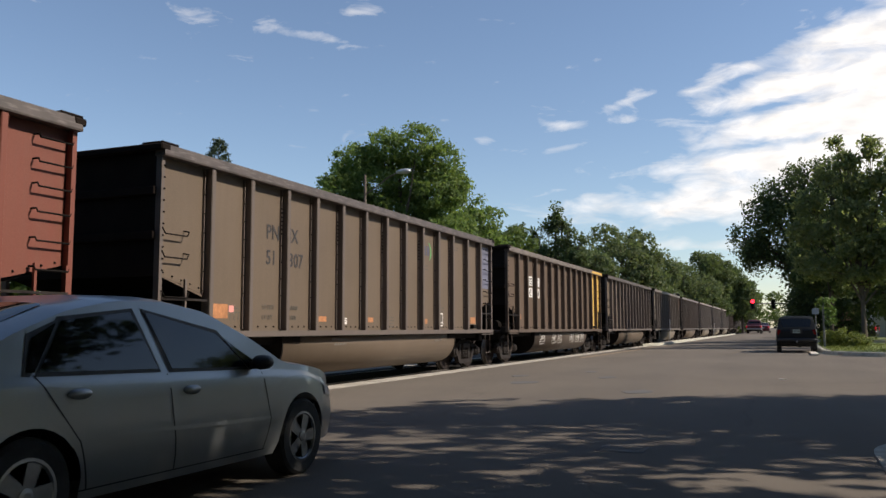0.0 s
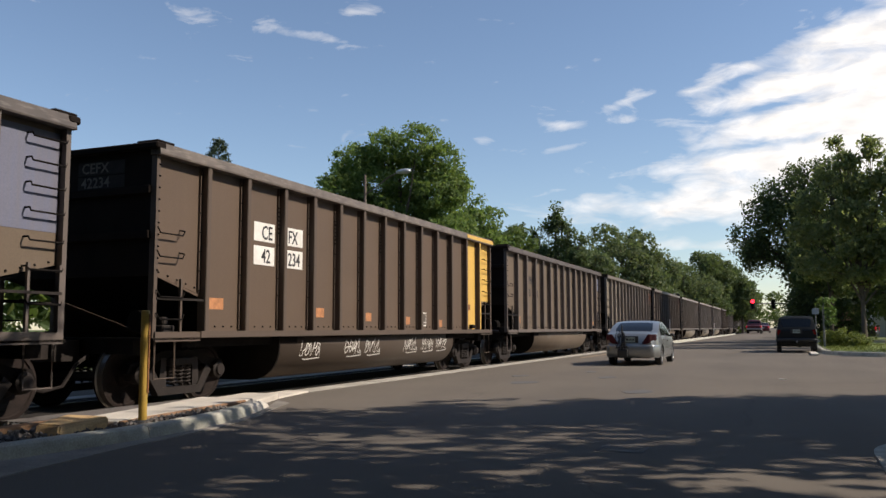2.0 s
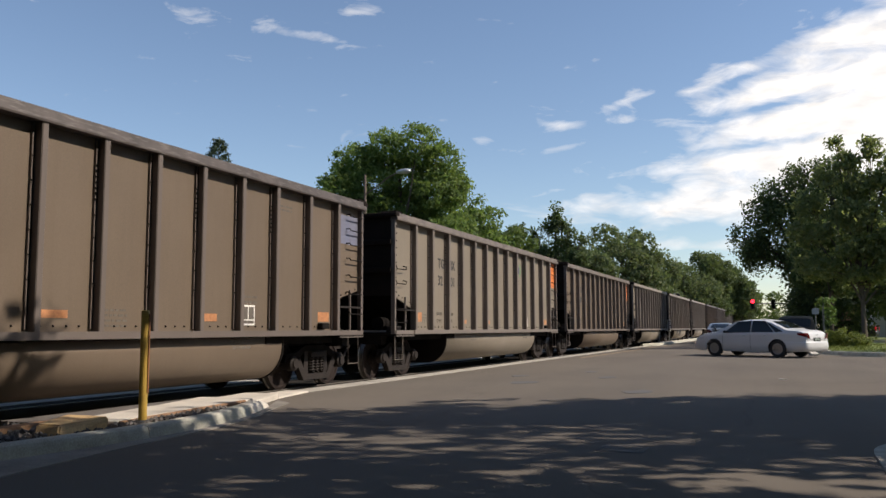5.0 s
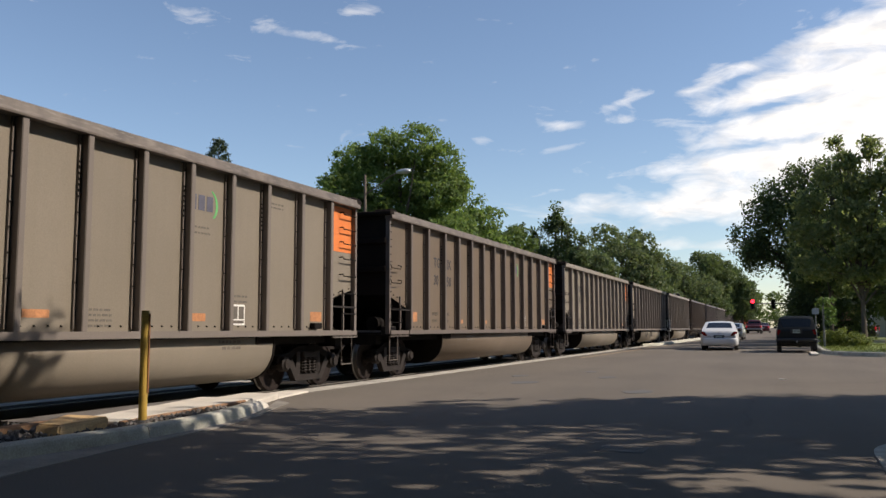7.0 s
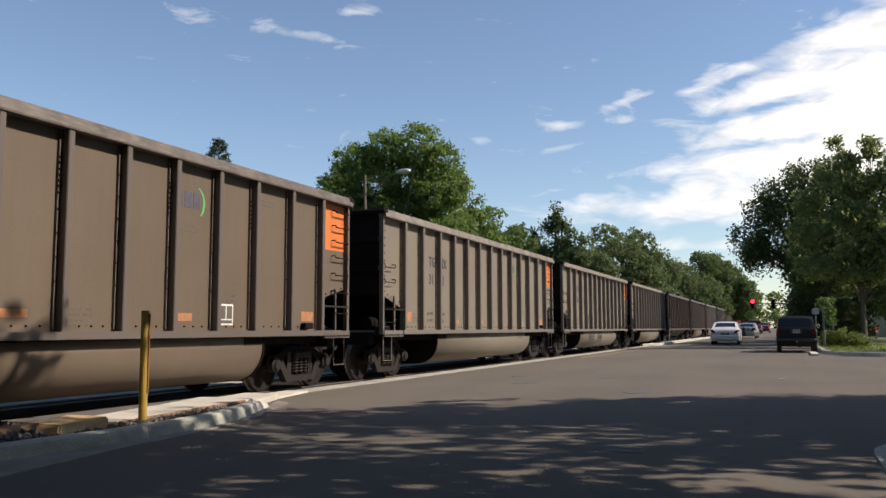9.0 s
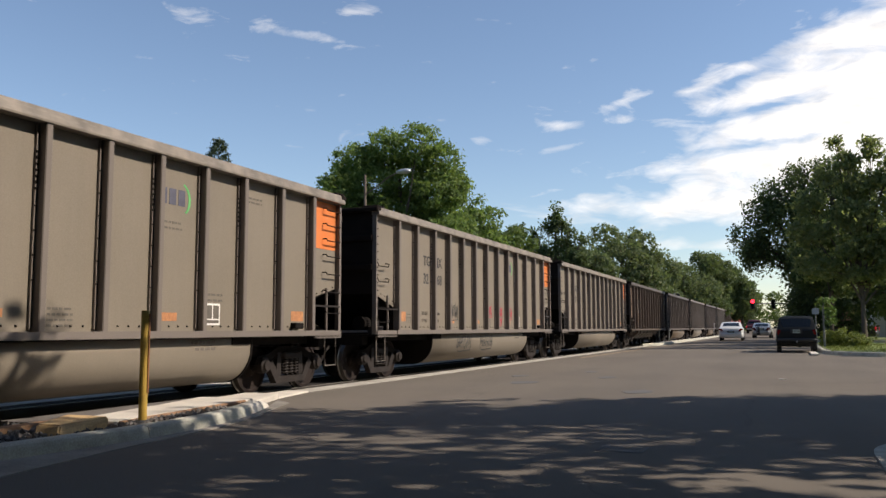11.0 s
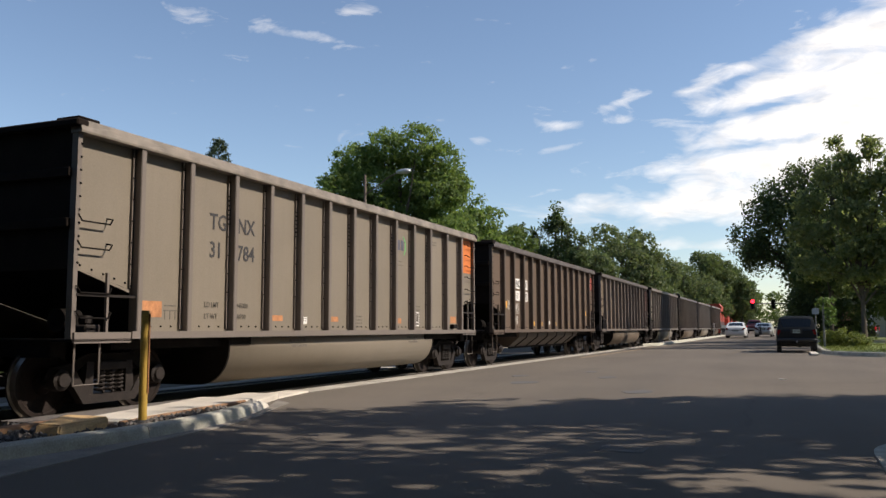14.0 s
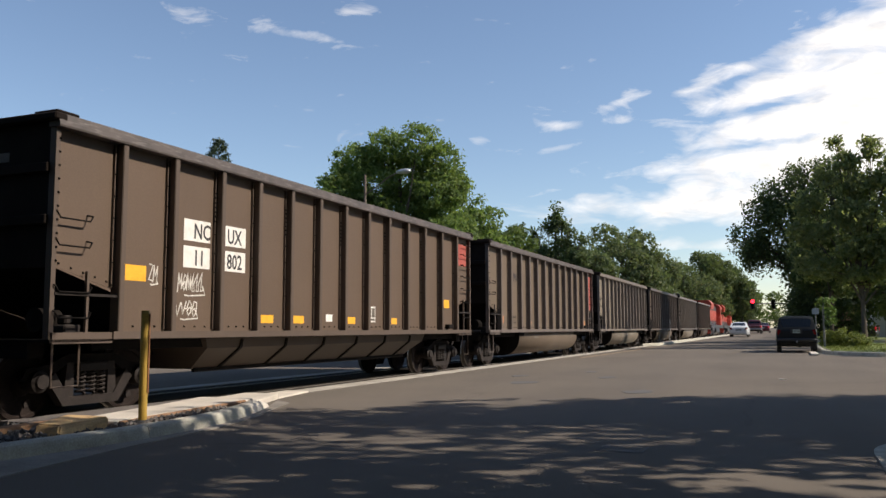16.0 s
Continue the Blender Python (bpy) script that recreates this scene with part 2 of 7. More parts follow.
def ground_material():
    """Old asphalt with patches and stains; dry grass and soil away from the streets."""
    m, nt, nodes, bs = shader("street ground")
    geo = nodes.new("ShaderNodeNewGeometry")
    sep = nodes.new("ShaderNodeSeparateXYZ")
    link(nt, geo.outputs["Position"], sep.inputs[0])
    blot = noise_tex(nt, 0.22, 6)
    streak = noise_tex(nt, 0.8, 6, (1.0, 0.12, 1.0))
    grit = noise_tex(nt, 55, 2)
    agg = noise_tex(nt, 130, 3)
    a = ramp(nt, blot, [(0.25, (0.148, 0.121, 0.094)), (0.75, (0.218, 0.182, 0.144))])
    a = mix(nt, ramp(nt, streak, [(0.45, (0,) * 3), (0.8, (0.5,) * 3)]), a, (0.082, 0.073, 0.064))
    a = mix(nt, 0.3, a, ramp(nt, grit, [(0.3, (0.04, 0.037, 0.034)), (0.7, (0.172, 0.156, 0.138))]))
    a = mix(nt, 0.38, a, ramp(nt, agg, [(0.35, (0.05, 0.046, 0.042)), (0.7, (0.202, 0.183, 0.162))]))
    vor = nodes.new("ShaderNodeTexVoronoi")
    vor.feature = "DISTANCE_TO_EDGE"
    vor.inputs["Scale"].default_value = 0.16
    dist = nodes.new("ShaderNodeTexCoord")
    wob = nodes.new("ShaderNodeTexNoise")
    wob.inputs["Scale"].default_value = 0.9
    link(nt, dist.outputs["Object"], wob.inputs["Vector"])
    add = nodes.new("ShaderNodeVectorMath")
    add.operation = "ADD"
    link(nt, dist.outputs["Object"], add.inputs[0])
    link(nt, wob.outputs["Color"], add.inputs[1])
    link(nt, add.outputs[0], vor.inputs["Vector"])
    crack = ramp(nt, vor.outputs["Distance"], [(0.0, (0.3,) * 3), (0.003, (0.0,) * 3)])
    a = mix(nt, crack, a, (0.04, 0.038, 0.036))
    soil = ramp(nt, noise_tex(nt, 0.7, 6), [(0.35, (0.045, 0.07, 0.02)), (0.65, (0.10, 0.12, 0.045))])
    edge = nodes.new("ShaderNodeMapRange")
    edge.inputs["From Min"].default_value, edge.inputs["From Max"].default_value = -19.0, -19.6
    link(nt, sep.outputs[0], edge.inputs[0])
    col = mix(nt, edge.outputs[0], a, soil)
    link(nt, col, bs.inputs["Base Color"])
    bs.inputs["Roughness"].default_value = 0.88
    bs.inputs["Specular IOR Level"].default_value = 0.08
    bump(nt, bs, grit, 0.25, 0.02)
    return m


M["ground"] = ground_material()
M["lawn"] = painted("mown grass turf", (0.135, 0.165, 0.055), 0.95, 0, 0.35, 0.8, 30, relief=0.6)
M["asphalt_patch"] = painted("dark asphalt patch", (0.085, 0.082, 0.08), 0.9, 0, 0.2, 1, 60, relief=0.3)
M["yellow_line"] = painted("worn yellow road paint", (0.27, 0.185, 0.10), 0.8, 0, 0.4, 2, 40)


# ---- mesh helpers ----
def obj(name, bm, mat, parent=None, label="", smooth=False):
    me = bpy.data.meshes.new(name)
    bmesh.ops.recalc_face_normals(bm, faces=bm.faces)
    bm.to_mesh(me)
    bm.free()
    me.materials.append(mat)
    if smooth:
        for p in me.polygons:
            p.use_smooth = True
    ob = new(name, me)
    ob.parent = parent
    if label:
        ob["label"] = label
    return ob


def part(name, bm, material, parent, label="", smooth=False):
    return obj(name, bm, material, parent, label, smooth)


def empty(name, label, category, group="", kind=""):
    return tagged(new(name), label, category, group, kind)


def box(bm, x0, x1, y0, y1, z0, z1):
    v = [bm.verts.new((x, y, z)) for x in (x0, x1) for y in (y0, y1) for z in (z0, z1)]
    for f in ((0, 1, 3, 2), (4, 6, 7, 5), (0, 4, 5, 1), (2, 3, 7, 6), (0, 2, 6, 4), (1, 5, 7, 3)):
        bm.faces.new([v[i] for i in f])
    return v


def boxes(*dims):
    bm = bmesh.new()
    for d in dims:
        box(bm, *d)
    return bm


def bevelled(bm, w=0.01, seg=1):
    bmesh.ops.bevel(bm, geom=list(bm.edges), offset=w, segments=seg, affect="EDGES", profile=0.5)
    return bm


def tube(bm, pts, r, n=6, r1=None, cap=True):
    """A round bar along pts, r to r1 thick."""
    pts = [Vector(p) for p in pts]
    rings = []
    for i, p in enumerate(pts):
        d = (pts[min(i + 1, len(pts) - 1)] - pts[max(i - 1, 0)]).normalized()
        a = d.cross(Vector((0, 0, 1)))
        a = a.normalized() if a.length > 1e-3 else Vector((1, 0, 0))
        b = d.cross(a)
        k = r if r1 is None else r + (r1 - r) * i / (len(pts) - 1)
        rings.append([bm.verts.new(p + a * (k * math.cos(2 * math.pi * j / n)) + b * (k * math.sin(2 * math.pi * j / n))) for j in range(n)])
    for A, B in zip(rings, rings[1:]):
        for j in range(n):
            bm.faces.new((A[j], A[(j + 1) % n], B[(j + 1) % n], B[j]))
    if cap:
        bm.faces.new(rings[0][::-1])
        bm.faces.new(rings[-1])
    return bm


def disc_profile(bm, prof, n=24, axis="x"):
    """A turned body: prof is a list of (along, radius)."""
    rings = []
    for a, r in prof:
        ring = []
        for j in range(n):
            c, s = math.cos(2 * math.pi * j / n), math.sin(2 * math.pi * j / n)
            co = {"x": (a, r * c, r * s), "y": (r * c, a, r * s), "z": (r * c, r * s, a)}[axis]
            ring.append(bm.verts.new(co))
        rings.append(ring)
    for A, B in zip(rings, rings[1:]):
        for j in range(n):
            bm.faces.new((A[j], A[(j + 1) % n], B[(j + 1) % n], B[j]))
    bm.faces.new(rings[0][::-1])
    bm.faces.new(rings[-1])
    return bm


def extrude_poly(bm, poly, axis, a, b):
    """A flat outline made thick between a and b along axis (x: outline in y, z; y: in x, z; z: in x, y)."""
    def at(u, v, w):
        return {"x": (w, u, v), "y": (u, w, v), "z": (u, v, w)}[axis]
    A = [bm.verts.new(at(u, v, a)) for u, v in poly]
    B = [bm.verts.new(at(u, v, b)) for u, v in poly]
    bm.faces.new(A)
    bm.faces.new(B[::-1])
    for i in range(len(poly)):
        j = (i + 1) % len(poly)
        bm.faces.new((A[i], A[j], B[j], B[i]))
    return bm


def text_mesh(name, body, size, material, parent, m, label="", shear=0.0, xs=1.0):
    cu = bpy.data.curves.new(name, "FONT")
    cu.body, cu.size, cu.extrude, cu.shear = body, size, 0.002, shear
    cu.resolution_u = 2
    cu.offset = size * 0.012
    tmp = bpy.data.objects.new(name, cu)
    me = bpy.data.meshes.new_from_object(tmp)
    bpy.data.objects.remove(tmp)
    # one object for each character
    bm = bmesh.new()
    bm.from_mesh(me)
    bpy.data.meshes.remove(me)
    left = set(bm.verts)
    ob = None
    for v in list(bm.verts):
        if v not in left:
            continue
        isle, todo = [], [v]
        left.discard(v)
        while todo:
            q = todo.pop()
            isle.append(q)
            for e in q.link_edges:
                w = e.other_vert(q)
                if w in left:
                    left.discard(w)
                    todo.append(w)
        num = {q: i for i, q in enumerate(isle)}
        faces = [[num[c] for c in f.verts] for f in bm.faces if f.verts[0] in num]
        one = bpy.data.meshes.new("character")
        one.from_pydata([q.co[:] for q in isle], [], faces)
        one.materials.append(material)
        ob = new("character", one)
        ob.parent = parent
        ob.matrix_local = m @ Matrix.Diagonal((xs, 1, 1, 1))
        if label:
            ob["label"] = label
    bm.free()
    return ob


# text that lies on a wall facing +x and reads along +y
ON_SIDE = Matrix(((0, 0, 1, 0), (1, 0, 0, 0), (0, 1, 0, 0), (0, 0, 0, 1)))


def rise(x, y):
    """Height of the street: it climbs a little away from the crossing."""
    s = min(1, max(0, (x + 8.8) / 4))
    return (0.0015 * max(0, y - 14) + 0.0039 * max(0, y - 45)) * s * s * (3 - 2 * s)

# ---- ground, street, track ----
def make_ground():
    xs = [-3000, -800, -200, -60, -30, -19.6, -19, -14, -11.6, -8.9, -8, -7, -6, -5, -4.8, -3, 0, 2, 5, 10, 20, 60, 200, 800, 3000]
    ys = [-1500, -200, -40, 0, 14, 20, 30, 40, 45, 60, 80, 100, 140, 200, 400, 900, 2000, 4500]
    bm = bmesh.new()
    g = [[bm.verts.new((x, y, rise(x, y) if y < 300 else rise(x, 300))) for x in xs] for y in ys]
    for i in range(len(ys) - 1):
        for j in range(len(xs) - 1):
            bm.faces.new((g[i][j], g[i][j + 1], g[i + 1][j + 1], g[i + 1][j]))
    tagged(obj("ground", bm, M["ground"]), "worn grey asphalt street with cracks and patches", "street", kind="structure")


make_ground()
TRACK_X = -9.81


def make_track():
    for dx in (-0.7525, 0.7525):
        bm = bmesh.new()
        extrude_poly(bm, [(-0.037, -0.03), (0.037, -0.03), (0.037, 0.014), (0.03, 0.02), (-0.03, 0.02), (-0.037, 0.014)], "y", -60, 420)
        o = obj("rail", bm, M["rail"])
        o.location = (TRACK_X + dx, 0, 0)
        tagged(o, "steel rail set flush in the street", "rail", "pair of rails", "structure")
    # dark strip that stands in for the train's shade on the ground
    bed = obj("track_bed", boxes((-11.1, -8.78, -60, 300, -0.05, 0.006), (-8.78, -7.70, -30, 7.3, -0.05, 0.006)), M["shade_bed"])
    tagged(bed, "bed between the rails, blackened for the train's shade", "track bed", kind="structure")
    # pale concrete headers along both sides of the track, cast in slabs
    for x0, x1, first in ((-8.78, -8.30, 13.6), (-11.55, -11.1, -24.0)):
        root = empty("concrete_header", "pale concrete strip along the track edge", "pavement", kind="structure")
        bm = boxes((x0, x1, 0.02, 2.98, -0.05, 0.012))
        mesh = None
        for i in range(50):
            y = first + 3.0 * i
            if mesh is None:
                o = part("slab", bm, M["header"], root)
                mesh = o.data
            else:
                o = new("slab", mesh)
                o.parent = root
            o.location = (0, y, 0.003 * (i % 2))


make_track()


def sweep(bm, line, prof):
    """Carries a profile (offset to the left of the line, height) along a line of (x, y)."""
    rings = []
    n = len(line)
    for i, (x, y) in enumerate(line):
        ax, ay = line[max(i - 1, 0)]
        bx, by = line[min(i + 1, n - 1)]
        d = Vector((bx - ax, by - ay)).normalized()
        l = Vector((-d.y, d.x))
        rings.append([bm.verts.new((x + l.x * o, y + l.y * o, h + rise(x, y))) for o, h in prof])
    k = len(prof)
    for A, B in zip(rings, rings[1:]):
        for j in range(k):
            bm.faces.new((A[j], A[(j + 1) % k], B[(j + 1) % k], B[j]))
    bm.faces.new(rings[0][::-1])
    bm.faces.new(rings[-1])
    return bm


KERB = [(0.0, -0.05), (0.0, 0.012), (0.16, 0.006), (0.18, 0.12), (0.205, 0.155), (0.24, 0.165), (0.38, 0.165), (0.40, 0.15), (0.40, -0.05)]


def split_line(line, step):
    """Cuts a line of points into runs about step long."""
    runs, run, length = [], [line[0]], 0
    for a, b in zip(line, line[1:]):
        run.append(b)
        length += math.dist(a, b)
        if length >= step:
            runs.append(run)
            run, length = [b], 0
    if len(run) > 1:
        runs.append(run)
    return runs


def dense(line, step=0.25):
    out = [line[0]]
    for a, b in zip(line, line[1:]):
        n = max(1, int(math.dist(a, b) / step))
        out += [(a[0] + (b[0] - a[0]) * i / n, a[1] + (b[1] - a[1]) * i / n) for i in range(1, n + 1)]
    return [p for i, p in enumerate(out) if i == 0 or math.dist(p, out[i - 1]) > 0.01]


def rounded(line, r=1.0, n=8):
    """Rounds the corners of a line."""
    out = [line[0]]
    for a, b, c in zip(line, line[1:], line[2:]):
        a, b, c = Vector(a), Vector(b), Vector(c)
        k = min(r, (a - b).length / 2, (c - b).length / 2)
        p, q = b + (a - b).normalized() * k, b + (c - b).normalized() * k
        out += [tuple((1 - t) ** 2 * p + 2 * t * (1 - t) * b + t * t * q) for t in [i / n for i in range(n + 1)]]
    return out + [line[-1]]


def kerb_run(name, label, line, step=2.4, flare=False):
    root = empty(name, label, "kerb", kind="structure")
    for run in split_line(dense(line), step):
        a, b = run[0], run[1]
        k = 0.006 / math.dist(a, b)
        run = [(a[0] + (b[0] - a[0]) * k, a[1] + (b[1] - a[1]) * k)] + run[1:]
        part("kerb_stone", sweep(bmesh.new(), run, KERB), M["kerb"], root)
    return root


# the island beside the track: its kerb bows out, bends away and ends in a ramped nose
FACE = rounded([(-6.85, -6.0), (-6.72, 3.0), (-6.50, 5.6), (-6.34, 7.2), (-6.46, 8.5), (-6.76, 9.55), (-7.26, 10.75)], 0.9)
GUTTER = [(-5.0, -6.0), (-5.45, 3.0), (-5.83, 4.9), (-6.10, 6.45), (-6.22, 7.4), (-6.30, 8.25), (-6.62, 9.5), (-7.02, 10.5), (-7.36, 11.45)]
ISLAND_KERB = [(0.0, -0.05), (0.0, 0.004), (0.02, 0.09), (0.035, 0.125), (0.065, 0.142), (0.19, 0.146), (0.20, 0.13), (0.20, -0.05)]


def island_kerb():
    root = empty("kerb_island", "weathered concrete kerb beside the track", "kerb", kind="structure")
    line = dense(FACE, 0.08)
    cuts = [i for i in range(1, len(line)) if any((line[i - 1][1] - y) * (line[i][1] - y) <= 0 for y in (-3.5, -1.0, 1.6, 4.3, 7.2, 9.6))]
    for i0, i1 in zip([0] + cuts, cuts + [len(line) - 1]):
        run = line[i0:i1 + 1]
        k = 0.012 / math.dist(run[0], run[1])
        run[0] = tuple(p + (q - p) * k for p, q in zip(run[0], run[1]))
        bm = sweep(bmesh.new(), run, ISLAND_KERB)
        if i1 == len(line) - 1:
            # the last stone comes down to the gutter in a rounded ramp
            for v in bm.verts:
                t = max(0.0, min(1.0, (v.co.y - 9.95) / 0.95))
                if v.co.z > 0:
                    v.co.z *= 1 - 0.72 * t ** 2.2
            part("kerb_nose", bm, M["concrete"], root, "sunlit ramped concrete kerb end", smooth=True)
        else:
            part("kerb_stone", bm, M["kerb"], root)
    bm = bmesh.new()
    back = [(x - 0.03, y) for x, y in dense([(-6.85, -6.0), (-6.72, 3.0), (-6.50, 5.6), (-6.34, 7.2), (-6.46, 8.5), (-6.76, 9.55), (-7.26, 10.75), (-7.75, 11.75)], 0.5)]
    extrude_poly(bm, back + GUTTER[::-1], "z", -0.05, 0.012)
    tagged(obj("gutter_island", bm, M["gutter"]), "stained concrete gutter pan before the kerb", "pavement", kind="structure")


island_kerb()


def lerp_line(tab, u):
    return float(np.interp(u, [p[0] for p in tab], [p[1] for p in tab]))


def island_details():
    # fill behind the kerb
    bm = bmesh.new()
    extrude_poly(bm, [(-7.03, -6), (-6.90, 3.0), (-6.68, 5.6), (-6.52, 7.2), (-6.64, 8.5), (-6.94, 9.5), (-7.3, 10.4), (-8.3, 10.9), (-8.75, 10.9), (-8.75, 7.3), (-7.70, 7.3), (-7.70, -6)], "z", -0.04, 0.09)
    tagged(obj("island_bed", bm, M["stone"]), "dark gravel bed between kerb and track", "gravel", kind="structure")
    # pale crossing panels
    root = empty("crossing_panel", "sunlit pale concrete crossing panels beside the rail", "pavement", kind="structure")
    for lo, hi, z in ((7.34, 9.05, 0.145), (9.07, 10.6, 0.140), (10.62, 12.1, 0.09), (12.12, 13.57, 0.03)):
        def front(y):
            return lerp_line(((7.2, -7.0), (8.1, -7.13), (10.6, -7.45), (11.4, -7.85), (13.6, -8.30)), y)

        def back(y):
            return lerp_line(((7.2, -7.62), (9.55, -8.12), (11.4, -8.62), (13.6, -8.78)), y)
        bm = extrude_poly(bmesh.new(), [(front(lo), lo), (front(hi), hi), (back(hi), hi), (back(lo), lo)], "z", -0.04, z)
        part("slab", bevelled(bm, 0.012), M["concrete"], root)
    bm = bmesh.new()
    tube(bm, [(-6.99, 7.4, 0.12), (-7.10, 8.1, 0.12), (-7.38, 10.3, 0.12)], 0.028, 4)
    tagged(obj("edge_angle", bm, M["timber"]), "rusty steel edging along the crossing panel", "edging", kind="structure")
    bm = boxes((-7.70, -7.56, 0.5, 7.15, 0.02, 0.165))
    tagged(obj("edge_beam", bevelled(bm, 0.015), M["timber"]), "rusty steel beam along the track edge", "edging", kind="structure")
    bm = bmesh.new()
    extrude_poly(bm, [(-6.74, 6.30), (-6.88, 7.12), (-7.25, 7.30), (-7.50, 7.12), (-7.08, 6.30)], "z", 0.0, 0.17)
    for vv in bm.verts:
        if vv.co.z > 0.1 and vv.co.y < 6.5:
            vv.co.x -= 0.06
            vv.co.y += 0.10
    bmesh.ops.bevel(bm, geom=list(bm.edges), offset=0.02, segments=2, affect="EDGES")
    for vv in bm.verts:
        vv.co += 0.02 * noise.noise_vector(vv.co * 4)
    o = obj("timber_block", bm, M["timber_pale"])
    tagged(o, "weathered split timber block at the panel end", "timber")
    o.location.z = 0.05
    # ballast stones
    rng = random.Random(4)
    verts, faces = [], []
    spots = []
    for _ in range(1500):
        y = rng.uniform(1.5, 9.5)
        x = rng.uniform(-7.6, -6.5)
        if x > lerp_line(((1, -6.98), (3, -6.94), (5.6, -6.73), (7.2, -6.57), (8.5, -6.69), (9.5, -6.99)), y) or (y > 7.1 and x < -6.98 - 0.13 * (y - 7.2)):
            continue
        spots.append((x, y, 0.10))
    for _ in range(500):
        y = rng.uniform(1.0, 7.2)
        spots.append((rng.uniform(-8.95, -7.7), y, 0.06 + 0.05 * rng.random()))
    for x, y, z in spots:
        r = rng.uniform(0.018, 0.045)
        k = len(verts)
        rot = Euler((rng.random() * 6, rng.random() * 6, rng.random() * 6)).to_matrix()
        for c in ((1, 0, 0), (-1, 0, 0), (0, 1, 0), (0, -1, 0), (0, 0, 1), (0, 0, -1)):
            verts.append(Vector((x, y, z + r * 0.3)) + rot @ (Vector(c) * r * rng.uniform(0.7, 1.3)))
        faces += [(k + a, k + b, k + c) for a, b, c in ((0, 2, 4), (2, 1, 4), (1, 3, 4), (3, 0, 4), (2, 0, 5), (1, 2, 5), (3, 1, 5), (0, 3, 5))]
    me = bpy.data.meshes.new("ballast")
    me.from_pydata(verts, [], faces)
    me.materials.append(M["stone"])
    tagged(new("ballast", me), "loose crushed ballast stones behind the kerb", "gravel", kind="stuff")
    # yellow bollard
    b = empty("bollard", "tall worn yellow steel bollard beside the track", "bollard")
    bm = disc_profile(bmesh.new(), [(0.0, 0.048), (1.275, 0.048), (1.295, 0.045), (1.30, 0.03)], 20, "z")
    part("post", bm, M["bollard"], b, smooth=False)
    part("marker_strip", boxes((0.044, 0.060, 0.0, 0.02, 0.35, 1.26)), M["brown"], b, "dark narrow backing strip")
    part("base_collar", disc_profile(bmesh.new(), [(-0.02, 0.10), (0.03, 0.085), (0.05, 0.06)], 16, "z"), M["tar"], b, "black tar base collar")
    b.location = (-6.86, 7.62, 0.095)


island_details()

# near corner kerb, and the lawn beyond the side street with its kerb
NEAR = rounded([(0.60, -8.0), (0.72, 9.9), (3.0, 10.5), (40.0, 11.2)][::-1], 1.1)
kerb_run("kerb_corner", "worn rounded concrete corner kerb", NEAR, 3.0)
FAR = rounded([(1.22, 140.0), (1.22, 39.5), (2.6, 36.6), (60.0, 37.0)], 2.2)
kerb_run("kerb_street", "pale concrete kerb round the lawn corner", FAR, 6.0)
LAWN_IN = 0.42


def lawns():
    bm = bmesh.new()
    xs = [1.64, 3, 5, 8, 12, 20, 60]
    ys = [37.9, 39, 42, 46, 52, 60, 68, 140]
    g = {}
    for i, y in enumerate(ys):
        for j, x in enumerate(xs):
            if i == 0 and j == 0:
                x = 2.5
            if i == 1 and j == 0:
                x = 1.85
            yy = max(y, 37.1 + 0.01 * x) if i == 0 else y
            g[i, j] = bm.verts.new((x, yy - (0.35 if i == 0 and j else 0), rise(x, y) + 0.16 + 0.05 * noise.noise(Vector((x, y, 0)) * 0.3)))
    for i in range(len(ys) - 1):
        for j in range(len(xs) - 1):
            bm.faces.new((g[i, j], g[i, j + 1], g[i + 1, j + 1], g[i + 1, j]))
    tagged(obj("lawn", bm, M["lawn"]), "patchy green lawn behind the street kerb", "lawn", kind="structure")
    # footpath crossing the lawn
    bm = boxes((1.7, 60, 56.6, 58.4, 0.2, 0.385))
    tagged(obj("pavement", bm, M["concrete"]), "pale concrete footpath across the lawn", "pavement", kind="structure")
    o = obj("gutter_street", boxes((0.92, 1.2, 37.6, 41.2, 0.05, 0.108)), M["concrete"])
    tagged(o, "pale concrete gutter pan at the corner", "pavement", kind="structure")
    bm = boxes((1.05, 60, -8, 10.9, 0.0, 0.155))
    for v in bm.verts:
        if v.co.y > 5 and v.co.x < 2:
            v.co.y = 9.2
    tagged(obj("lawn_corner", bm, M["lawn"]), "shaded grass behind the corner kerb", "lawn", kind="structure")
    # blades along the lawn edge
    rng = np.random.RandomState(3)
    n = 9000
    x = 1.75 + rng.rand(n) ** 1.5 * 8
    y = 37.6 + rng.rand(n) * 16
    keep = (x - 1.7) + (y - 37.5) > 1.3
    x, y = x[keep], y[keep]
    n = len(x)
    z = np.array([rise(a, b) for a, b in zip(x, y)]) + 0.15
    h = 0.05 + 0.12 * rng.rand(n) ** 3
    a = rng.rand(n) * 6.28
    w = 0.015
    V = np.empty((n, 3, 3))
    V[:, 0] = np.c_[x - w * np.cos(a), y - w * np.sin(a), z]
    V[:, 1] = np.c_[x + w * np.cos(a), y + w * np.sin(a), z]
    V[:, 2] = np.c_[x + 0.05 * rng.randn(n), y + 0.05 * rng.randn(n), z + h]
    me = bpy.data.meshes.new("grass")
    me.from_pydata(V.reshape(-1, 3).tolist(), [], np.arange(3 * n).reshape(-1, 3).tolist())
    me.materials.append(M["grass_blade"])
    tagged(new("grass", me), "uneven grass blades on the lawn", "grass", kind="stuff")


lawns()


